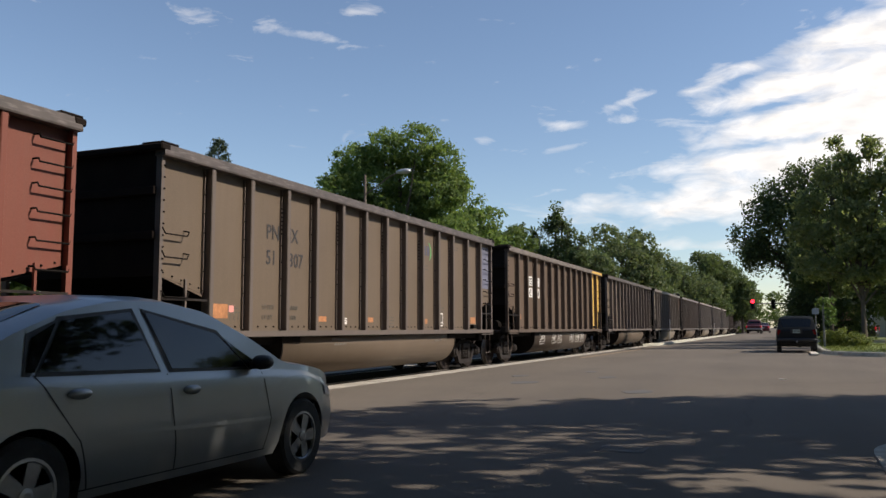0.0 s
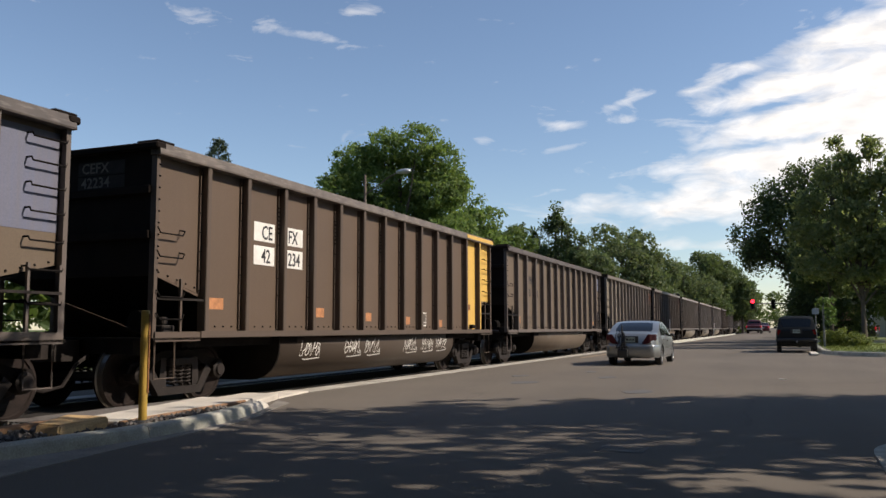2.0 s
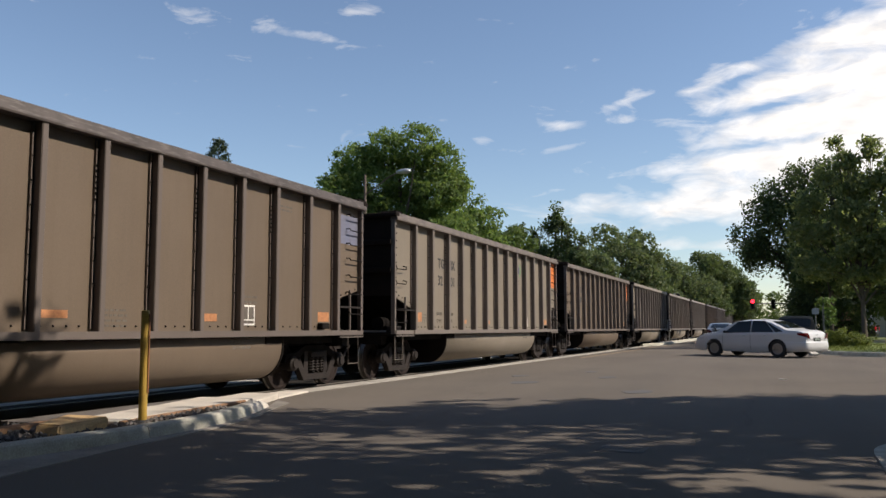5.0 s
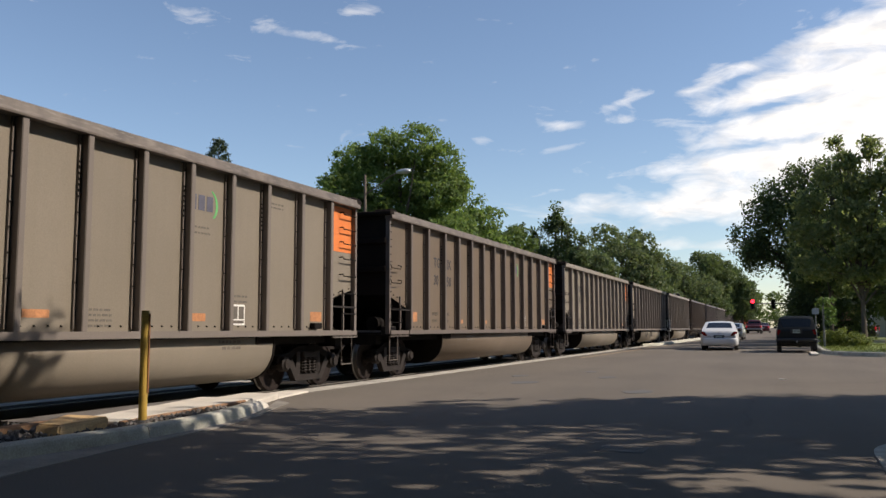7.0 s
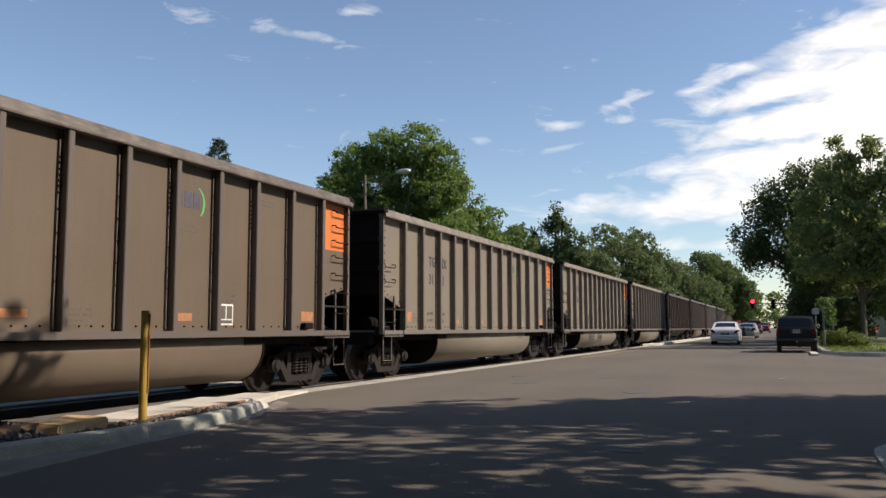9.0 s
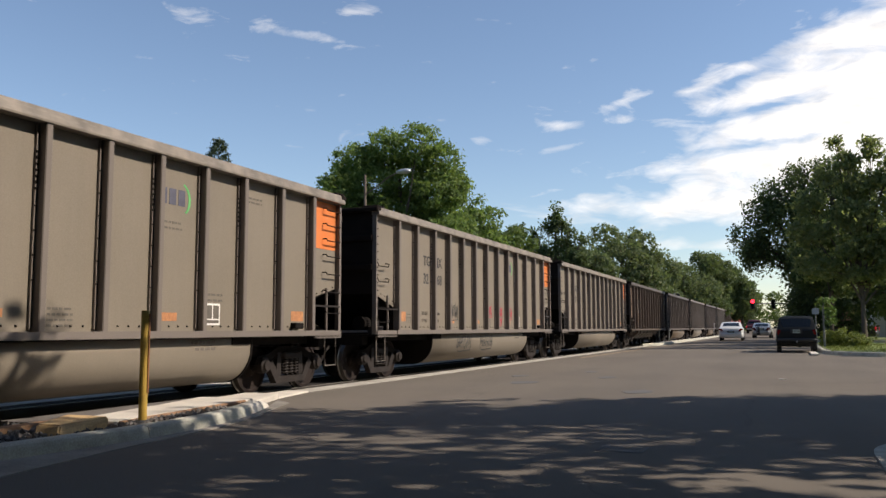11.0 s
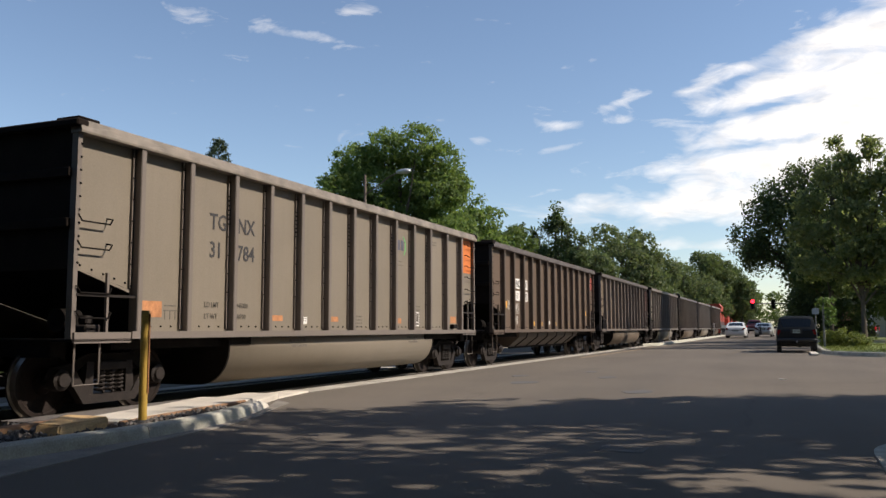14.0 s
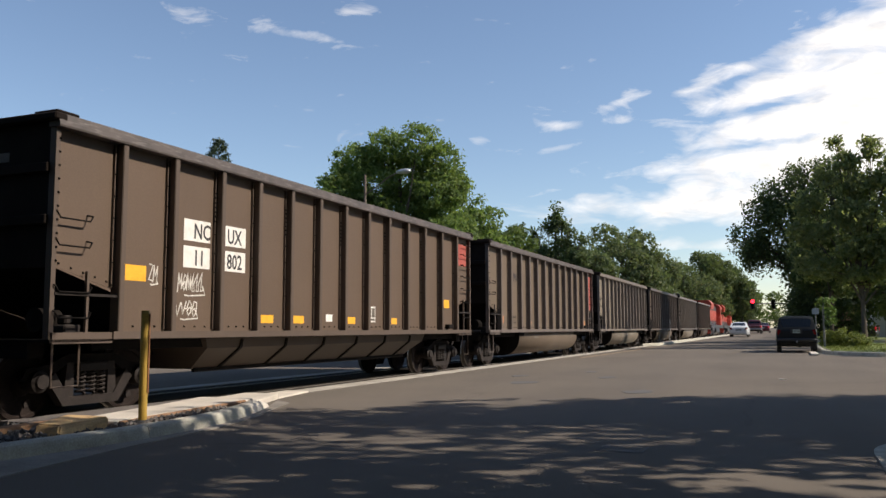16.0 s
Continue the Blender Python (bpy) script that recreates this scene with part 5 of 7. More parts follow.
    # dense hedge along the far side of the track
    hd = empty("hedge", "dense dark hedge along the far side of the track", "hedge", kind="stuff")
    hr = random.Random(5)
    hb = [(-27 + 2 * hr.random(), -16 + 2.2 * i, 2.2 + hr.random(), 2.0, 1.9, 2.4) for i in range(52)]
    leaf_cloud("foliage", hb, 26000, 0.26, M["leaf_mid"], hd, 78)
    # tip of a conifer behind the train
    x, y = at_px(-37.7, 52)
    c = empty("conifer", "dark narrow spruce tip above the train", "tree")
    c.location = (x, y, 0)
    part("trunk", tube(bmesh.new(), [(0, 0, 0), (0, 0, 12.2)], 0.22, 7, 0.02), M["bark"], c)
    cb = []
    for i in range(26):
        z = 12.65 - 0.12 * i - 0.006 * i * i
        r = 0.10 + 0.052 * i
        for j in range(4):
            a = i * 1.3 + j * 1.57
            cb.append((1.25 * r * math.cos(a), 1.25 * r * math.sin(a), z + 0.25 * r, 0.19, 0.19, 0.13))
    leaf_cloud("crown", cb, 6000, 0.06, M["needle"], c, 5, shell=0.1)
    # right side: big dark tree over the street and the young street tree in the lawn
    x, y = at_px(3.0, 66)
    blobs = [(-5.6, 0, 7.4, 1.4, 1.5, 1.1), (-4.6, 0, 9.4, 1.2, 1.4, 1.0), (-3.4, 0, 10.6, 1.5, 1.6, 1.0), (-1.6, 0, 11.8, 1.5, 1.6, 0.9), (0.2, 0, 12.0, 1.4, 1.6, 1.0), (-2.6, 0, 8.6, 2.0, 2.2, 1.5), (-0.6, 0, 9.4, 2.2, 2.4, 1.8), (-0.8, 0, 6.6, 2.2, 2.4, 2.0), (-0.6, 0, 4.0, 1.7, 2.4, 1.8), (0.6, 0, 2.6, 1.9, 2.6, 1.4), (2.2, 0, 7.0, 2.6, 2.6, 2.4), (2.2, 0, 10.2, 2.2, 2.2, 1.6), (4.6, 0, 6.2, 2.4, 2.4, 2.2), (4.6, 0, 3.6, 2.4, 2.4, 1.6), (-4.4, 0, 6.6, 1.0, 1.2, 0.7), (-3.5, 0.3, 5.9, 0.5, 0.5, 0.7), (-2.1, 0, 5.2, 1.2, 1.6, 1.3), (-1.9, 0, 3.2, 1.3, 1.8, 1.4), (-1.6, 0.2, 1.8, 1.2, 1.6, 1.1), (-2.7, 0, 6.3, 0.9, 1.2, 0.9), (-2.6, 0, 4.3, 0.8, 1.2, 1.0), (-2.4, 0, 2.5, 0.8, 1.2, 1.0), (-4.9, 0, 6.1, 0.9, 1.0, 0.7), (-5.4, 0.2, 6.6, 0.9, 1.0, 0.7)]
    blobs = [(a * 1.05, b, z * 1.045, p * 1.12, q * 1.12, w * 1.12) for a, b, z, p, q, w in blobs]
    tree("big dark elm leaning over the street", x, y, 12, blobs, 66000, 0.12, M["leaf_dark"], 8, 0.45, 0.3, group="", hang=1.0)
    tree("dense dark street tree", 7.5, 74, 9, crown(rng, 7, 6, 2.4, 8.4, 12, 1.8), 9000, 0.17, M["leaf_dark"], 9, 0.3)
    x, y = 3.95, 51.0
    blobs = [(-0.9, 0, 12.6, .35, .35, .6), (0.7, 0, 12.2, .45, .45, .8), (-0.4, 0, 11.3, .7, .7, .7), (1.6, 0, 11.6, .4, .4, .6), (1.3, 0, 10.3, .9, .9, .8), (-1.3, 0, 10.4, .8, .8, .8), (0.1, 0, 9.6, 1.2, 1.1, .9), (-2.2, 0, 8.9, 1.0, 1.0, .9), (1.9, 0, 8.6, 1.0, 1, .9), (-0.3, 0, 8.0, 1.6, 1.4, 1.0), (-2.3, 0, 7.0, 1.4, 1.2, 1.0), (1.6, 0, 6.8, 1.5, 1.3, 1.0), (0, 0, 6.0, 1.8, 1.6, 1.0), (-2.0, 0, 5.0, 1.4, 1.3, 0.9), (1.6, 0, 4.9, 1.5, 1.3, .8), (0.1, 0, 4.3, 1.6, 1.3, .6)]
    blobs = [(a * 1.12, b, z * 0.91, r * 0.9, s * 0.9, q * 0.9) for a, b, z, r, s, q in blobs + [(2.9, 0, 9.9, .5, .5, .5), (2.7, 0, 7.6, .9, .9, .7), (3.0, 0, 5.6, .9, .9, .8), (2.4, 0, 10.9, .35, .35, .5)]]
    tree("young leafy street tree on the lawn", x, y, 11.8, blobs, 24000, 0.115, M["leaf_young"], 10, 0.17, 0.25, group="", shell=0.15)
    tree("slim street tree on the lawn", 2.6, 56, 8.0, crown(rng, 4, 4, 3.4, 7.6, 9, 1.1), 7000, 0.13, M["leaf_dark"], 12, 0.12, 0.3)
    tree("leafy tree at the lawn edge", 8.3, 60, 10, crown(rng, 6, 5, 2.8, 9.6, 12, 1.5), 10000, 0.15, M["leaf_dark"], 14, 0.25)
    # unseen shade trees beside the camera: some dapple the street, others only block skylight
    for i, (tx, ty, h, w, n) in enumerate(((5.4, 7.3, 14.6, 9.5, 11500), (9.0, 14.0, 12.5, 9, 6000), (4.5, 0.0, 12.0, 8, 5500), (4.6, -5.0, 12, 12, 20000), (2.0, -3.0, 13.5, 13, 26000), (1.6, -0.4, 13.5, 14, 17000), (13.5, 7.0, 13.0, 10, 8000), (12.0, 16.0, 12.5, 8, 5500))):
        bl = crown(rng, w, w, 7.2, h - 1.0, 18, w * 0.15)
        tree("tall unseen shade tree added on the near corner", tx, ty, h, bl, n, 0.19, M["leaf_mid"], 30 + i, 0.3, 0.4, group="corner shade trees")
    # unseen crown overhead to cut skylight; three small boughs shade the train's belly
    tree("tall unseen shade tree added on the near corner", 1.4, 4.6, 14.0, crown(rng, 11, 11, 8.6, 13.0, 26, 1.9) + [(-0.5, 5.1, 8.9, 0.5, 0.5, 0.35), (0.0, 4.6, 8.7, 0.5, 0.5, 0.35), (-0.9, 5.9, 9.2, 0.4, 0.4, 0.3)], 20000, 0.19, M["leaf_mid"], 44, 0.3, 0.5, group="corner shade trees")
    # unseen trees added behind and right of the camera to block the sky
    for i, (tx, ty) in enumerate(((-16, -15), (-11, -19), (-4.5, -17), (3, -11), (9, -14), (15, -16), (-23, -16), (21, -10), (24, -2), (25, 6), (27, 15), (19, 1), (-26, -8))):
        tree("broad unseen tree added to block sky light", tx, ty, 16, crown(rng, 10, 10, 2.5, 15.5, 18, 2.4), 9000, 0.32, M["leaf_mid"], 50 + i, 0.35, 0.25, group="trees behind the crossing")
    # unseen trees added as dark surroundings for reflections in the car glass
    for i in range(8):
        tree("broad unseen tree added beyond the side street", 18 + 5.6 * i, 43 + 3 * (i % 2), 12, crown(rng, 7.5, 7, 1.6, 11.5, 14, 2.0), 6000, 0.30, M["leaf_dark"], 70 + i, 0.3, 0.2, group="trees beyond the side street")
    # shrubs behind the parked car, pale vine on a post
    s = empty("shrub", "light green shrub on the lawn", "shrub")
    s.location = (2.7, 48.5, rise(2.7, 48) + 0.10)
    s.scale = (0.75, 0.8, 0.62)
    leaf_cloud("foliage", [(-0.9, 0, .45, .5, .5, .45), (0, .4, .5, .7, .6, .5), (0.7, .5, .4, .5, .5, .35), (1.3, 1.0, .35, .5, .5, .3)], 5000, 0.06, M["grass_blade"], s, 3)
    w = empty("weeds", "tall pale weeds beside the kerb", "plant")
    w.location = (2.5, 46.5, rise(2.5, 46.5) + 0.12)
    leaf_cloud("foliage", [(-0.5, 0, .45, .35, .5, .5), (0.1, .3, .5, .4, .6, .55), (0.7, .1, .4, .4, .6, .45), (1.2, .6, .3, .4, .5, .35)], 5200, 0.05, M["grass_blade"], w, 13, shell=0.1)
    v = empty("vine", "pale green climbing vine on a post", "plant")
    v.location = (1.75, 46.0, rise(1.75, 46) + 0.15)
    part("post", tube(bmesh.new(), [(0, 0, 0), (0, 0, 2.5)], 0.05, 6), M["pole"], v)
    leaf_cloud("foliage", [(0.15, 0, 2.2, .36, .3, .26), (0.2, 0, 1.8, .3, .3, .26), (0.33, 0, 1.35, .18, .2, .3)], 700, 0.07, M["vine"], v, 4)


plant_trees()


# ---- vehicles ----
def lerp_table(tab, u):
    for (a, va), (b, vb) in zip(tab, tab[1:]):
        if u <= b:
            t = (u - a) / (b - a) if b > a else 0
            t = max(0, min(1, t))
            return va + (vb - va) * t
    return tab[-1][1]


def smooth_table(tab, u, r=0.06):
    return sum(lerp_table(tab, u + r * k) for k in (-1, -0.5, 0, 0.5, 1)) / 5


class Car:
    """The skin of a car: y runs from its tail (0) to its nose."""

    def __init__(self, length, half, sill, top, belt, plan, wheels, arch, tumble, zw):
        self.L, self.W, self.sill, self.top, self.belt_tab, self.plan = length, half, sill, top, belt, plan
        self.wheels, self.arch, self.tumble, self.zw = wheels, arch, tumble, zw

    def ztop(self, y):
        return smooth_table(self.top, y)

    def belt(self, y):
        return min(smooth_table(self.belt_tab, y, 0.1), self.ztop(y) - 0.015)

    def half(self, y, z):
        w = self.W * smooth_table(self.plan, y, 0.08)
        b = self.belt(y)
        if z < 0.50:
            k = 1 - 0.07 * ((0.50 - z) / 0.3) ** 2
        elif z < b - 0.06:
            k = 1 - 0.022 * ((z - 0.50) / max(0.05, b - 0.56))
        elif z < b:
            k = 0.978 - 0.030 * max(0.0, (z - b + 0.06) / 0.06) ** 1.5
        else:
            k = 0.948 - self.tumble * (z - b) - 0.10 * (z - b) ** 2
        return w * k

    def low(self, y):
        z = self.sill + 0.05 * (abs(y - self.L / 2) / (self.L / 2)) ** 4
        for wy in self.wheels:
            d = abs(y - wy)
            if d < self.arch:
                z = max(z, self.zw + math.sqrt(self.arch ** 2 - d * d))
        return z

    def skin(self):
        ys = sorted(set(list(np.linspace(0, self.L, 66)) + [wy + self.arch * k for wy in self.wheels for k in (-1, -0.995, -0.97, -0.9, -0.8, -0.6, -0.4, -0.2, 0, 0.2, 0.4, 0.6, 0.8, 0.9, 0.97, 0.995, 1)]))
        bm = bmesh.new()
        rings = []
        for y in ys:
            zl, zt, b = self.low(y), self.ztop(y), self.belt(y)
            zr = zt - 0.05
            zs = [zl] + [zl + (b - zl) * t for t in (0.12, 0.25, 0.4, 0.6, 0.8)] + [max(zl + 0.82 * (b - zl), b - 0.06), max(zl + 0.9 * (b - zl), b - 0.03), b]
            if zr > b + 0.02:
                zs += [b + (zr - b) * t for t in (0.15, 0.5, 1.0)]
            else:
                zs += [b + (zt - b) * t * 0.3 for t in (0.3, 0.6, 1.0)]
            ring = [(self.half(y, z), z) for z in zs]
            hw, z0 = ring[-1]
            crown_h = zt - z0
            for t in (0.06, 0.15, 0.35, 0.65, 1.0):
                ring.append((hw * (1 - t), z0 + crown_h * (1 - (1 - t) ** 4)))
            full = [(x, z) for x, z in ring] + [(-x, z) for x, z in ring[-2::-1]]
            rings.append([bm.verts.new((x, y, z)) for x, z in full])
        for A, B in zip(rings, rings[1:]):
            for j in range(len(A) - 1):
                bm.faces.new((A[j], A[j + 1], B[j + 1], B[j]))
        bm.faces.new(rings[0])
        bm.faces.new(rings[-1][::-1])
        return bm

    def side_patch(self, quad, s, off=0.008, n=10):
        """Pane on the side: quad is four (y, z), from bottom rear, bottom front, top front, top rear."""
        bm = bmesh.new()
        g = []
        for i in range(n + 1):
            row = []
            for j in range(n + 1):
                u, v = i / n, j / n
                y = (1 - v) * ((1 - u) * quad[0][0] + u * quad[1][0]) + v * ((1 - u) * quad[3][0] + u * quad[2][0])
                z = (1 - v) * ((1 - u) * quad[0][1] + u * quad[1][1]) + v * ((1 - u) * quad[3][1] + u * quad[2][1])
                row.append(bm.verts.new((s * (self.half(y, z) + off), y, z)))
            g.append(row)
        for i in range(n):
            for j in range(n):
                bm.faces.new((g[i][j], g[i + 1][j], g[i + 1][j + 1], g[i][j + 1]))
        return bm

    def top_patch(self, y0, y1, w0, w1, off=0.008, n=10):
        """Pane on the slope of windscreen or backlight."""
        bm = bmesh.new()
        g = []
        for i in range(n + 1):
            y = y0 + (y1 - y0) * i / n
            w = w0 + (w1 - w0) * i / n
            row = []
            for j in range(n + 1):
                x = w * (2 * j / n - 1)
                row.append(bm.verts.new((x, y, self.ztop(y) - 0.05 * (abs(x) / (self.W * 0.8)) ** 4 + off)))
            g.append(row)
        for i in range(n):
            for j in range(n):
                bm.faces.new((g[i][j], g[i + 1][j], g[i + 1][j + 1], g[i][j + 1]))
        return bm


def road_wheel(parent, x, y, r, spokes=5):
    w = empty("wheel", "", "")
    w.parent = parent
    w.location = (x, y, r)
    s = 1 if x > 0 else -1
    bm = disc_profile(bmesh.new(), [(-0.05, r * 0.62), (-0.08, r * 0.64), (-0.10, r * 0.66), (-0.10, r * 0.92), (-0.08, r), (0.08, r), (0.10, r * 0.92), (0.10, r * 0.66), (0.08, r * 0.64), (0.05, r * 0.62)], 28)
    part("tyre", bm, M["rubber"], w)
    bm = bmesh.new()
    disc_profile(bm, [(s * 0.085, r * 0.64), (s * 0.098, r * 0.66), (s * 0.10, r * 0.60), (s * 0.085, r * 0.56)], 24)
    for k in range(spokes):
        a = 2 * math.pi * k / spokes
        c, d = math.cos(a), math.sin(a)
        pts = [(r * 0.10, -0.035), (r * 0.60, -0.05), (r * 0.60, 0.05), (r * 0.10, 0.035)]
        lo = [bm.verts.new((s * 0.058, p * c - q * d, p * d + q * c)) for p, q in pts]
        hi = [bm.verts.new((s * (0.095 if i in (0, 3) else 0.092), p * c - q * d, p * d + q * c)) for i, (p, q) in enumerate(pts)]
        bm.faces.new(hi)
        for i in range(4):
            bm.faces.new((lo[i], lo[(i + 1) % 4], hi[(i + 1) % 4], hi[i]))
    disc_profile(bm, [(s * 0.05, r * 0.16), (s * 0.10, r * 0.15), (s * 0.105, r * 0.08)], 14)
    part("rim", bm, M["alloy"], w)
    part("brake_disc", disc_profile(bmesh.new(), [(s * 0.052, r * 0.5), (s * 0.056, r * 0.5)], 20), M["trim"], w)
    return w


def sedan(name, label, paint, car, spec):
    c = empty(name, label, "car")
    o = part("body", car.skin(), M[paint], c, smooth=True)
    o.data.set_sharp_from_angle(angle=radians(38))
    for s in (1, -1):
        for q in spec["side_glass"]:
            my0, mz0 = sum(p[0] for p in q) / 4, sum(p[1] for p in q) / 4
            part("window_frame", car.side_patch([(y + math.copysign(0.028, y - my0), z + math.copysign(0.022, z - mz0)) for y, z in q], s, 0.004), M["trim"], c, smooth=True)
            part("window", car.side_patch(q, s, 0.009), M["glass"], c, smooth=True)
        for q in spec.get("trims", ()):
            part("trim_strip", car.side_patch(q, s, 0.016, 6), M[spec.get("trim_mat", paint)], c)
        for q in spec.get("gaps", ()):
            part("door_gap", car.side_patch(q, s, 0.0025, 6), M["trim"], c)
        for y, z in spec.get("handles", ()):
            bm = disc_profile(bmesh.new(), [(-0.012, 0.04), (0.012, 0.042), (0.03, 0.03)], 16)
            for v in bm.verts:
                v.co = Vector((s * (car.half(y, z) + v.co.x), y + v.co.y * 2.0, z + v.co.z * 0.75))
            part("door_handle", bm, M[paint], c, smooth=True)
        for q in spec["tail"]:
            part("tail_lamp", car.side_patch(q, s, 0.010, 6), M["taillight"], c, "dark red tail lamp", smooth=True)
        for q in spec["head"]:
            part("head_lamp", car.side_patch(q, s, 0.010, 6), M["headlight"], c, smooth=True)
        my, mz = spec["mirror"]
        bm = disc_profile(bmesh.new(), [(-0.055, 0.03), (-0.025, 0.06), (0.04, 0.06), (0.055, 0.04)], 12, "y")
        for v in bm.verts:
            v.co = Vector((s * (car.half(my, mz) + 0.11) + v.co.x * 1.3, my + v.co.y, mz + v.co.z * 0.9))
        part("door_mirror", bm, M["trim"], c, smooth=True)
        part("mirror_arm", boxes((s * car.half(my, mz) - 0.04, s * car.half(my, mz) + 0.06, my - 0.02, my + 0.02, mz - 0.05, mz)), M["trim"], c)
    for a in spec["top_glass"]:
        part("windscreen" if a[0] > car.L / 2 else "rear_window", car.top_patch(*a), M["glass"], c, smooth=True)
    # rear face: lamps, plate, lid gap, bumper; front face
    w = car.half(0.02, 0.7)
    for q in spec["rear_lamps"]:
        x0, x1, z0, z1 = q
        for s in (1, -1):
            if "lamp_wrap" in spec:
                # one lens that runs round the corner of the body
                ys = spec["lamp_wrap"]
                zm = (z0 + z1) / 2
                line = [(car.half(y, zm) + 0.014, y, z1 - 0.02 * y, z0 + 0.06 + 0.3 * y) for y in (ys, ys * 0.7, ys * 0.4, 0.06)]
                cx = car.half(0.03, zm)
                line += [(cx - 0.005, 0.0, z1, z0 + 0.05), (cx - 0.05, -0.028, z1, z0 + 0.03), (x0 + 0.18, -0.036, z1, z0 + 0.015), (x0 + 0.12, -0.038, z0 + 0.21, z0 + 0.01), (x0 + 0.06, -0.04, z0 + 0.12, z0), (x0, -0.04, z0 + 0.03, z0)]
                bm = bmesh.new()
                rows = [[bm.verts.new((s * x, y, za + (zb - za) * t)) for t in (0, 0.25, 0.5, 0.75, 1)] for x, y, za, zb in line]
                for A, B in zip(rows, rows[1:]):
                    for j in range(4):
                        bm.faces.new((A[j], A[j + 1], B[j + 1], B[j]))
                bmesh.ops.solidify(bm, geom=bm.faces[:], thickness=0.02)
            else:
                bm = extrude_poly(bmesh.new(), [(s * (x0 + (x1 - x0) * u), z0 + (z1 - z0) * v) for u, v in ((0.0, 0.95), (1.0, 1.0), (1.05, 0.12), (0.62, 0.0), (0.30, 0.35))], "y", -0.02, 0.06)
            part("tail_lamp", bm, M[spec.get("lamp_mat", "taillight")], c, "dark red tail lamp")
    px, pz = spec["plate"]
    part("plate_recess", boxes((px - 0.25, px + 0.25, -0.012, 0.02, pz - 0.10, pz + 0.11)), M["trim"], c)
    pl = part("number_plate", boxes((px - 0.155, px + 0.155, -0.02, -0.012, pz - 0.078, pz + 0.078)), M["plate"], c, "pale number plate")
    for k in range(6):
        part("plate_bar", boxes((px - 0.12 + 0.045 * k, px - 0.09 + 0.045 * k, -0.023, -0.02, pz - 0.03, pz + 0.035)), M["ink"], pl)
    bm = bmesh.new()
    b0, b1 = spec["bumper"]
    side = [(car.half(y, 0.45) + 0.010, y) for y in (car.wheels[0] - car.arch - 0.02, 0.5, 0.35, 0.22, 0.12)]
    sx, sy = side[-1]
    side += [(sx - 0.015, 0.04), (sx - 0.06, -0.02), (sx - 0.16, -0.05), (sx * 0.5, -0.07), (0.0, -0.075)]
    pts = side + [(-x, y) for x, y in side[-2::-1]]
    n = len(pts) - 1
    lo = [[bm.verts.new((x * kx, y + d, z)) for x, y in pts] for kx, d, z in ((0.93, 0.10, b1 + 0.03), (0.985, 0.015, b1 + 0.015), (1.0, 0.0, b1 - 0.03), (1.0, -0.005, (b0 + b1) / 2), (0.985, 0.02, b0 + 0.02), (0.94, 0.10, b0 - 0.01))]
    for A, B in zip(lo, lo[1:]):
        for j in range(n):
            bm.faces.new((A[j], A[j + 1], B[j + 1], B[j]))
    o = part("rear_bumper", bm, M[spec.get("bumper_mat", paint)], c, smooth=True)
    gx, gz0, gz1 = spec["grille"]
    part("grille", boxes((-gx, gx, car.L - 0.03, car.L + 0.012, gz0, gz1)), M["trim"], c)
    part("under_tray", boxes((-w * 0.96, w * 0.96, car.wheels[0] + car.arch, car.wheels[1] - car.arch, car.sill + 0.01, car.sill + 0.08)), M["trim"], c)
    # dark wheel wells and cabin
    part("cabin", boxes((-w * 0.78, w * 0.78, spec["cabin"][0], spec["cabin"][1], 0.3, spec["cabin"][2])), M["trim"], c)
    for wy in car.wheels:
        part("wheel_well", boxes((-w * 0.74, w * 0.74, wy - car.arch, wy + car.arch, car.sill, car.zw + car.arch * 0.9)), M["trim"], c)
    c["wheels_r"] = spec["r"]
    for wy in car.wheels:
        for s in (1, -1):
            road_wheel(c, s * (car.W * spec.get("track", 0.97) - 0.10), wy, spec["r"], spec.get("spokes", 5))
    return c


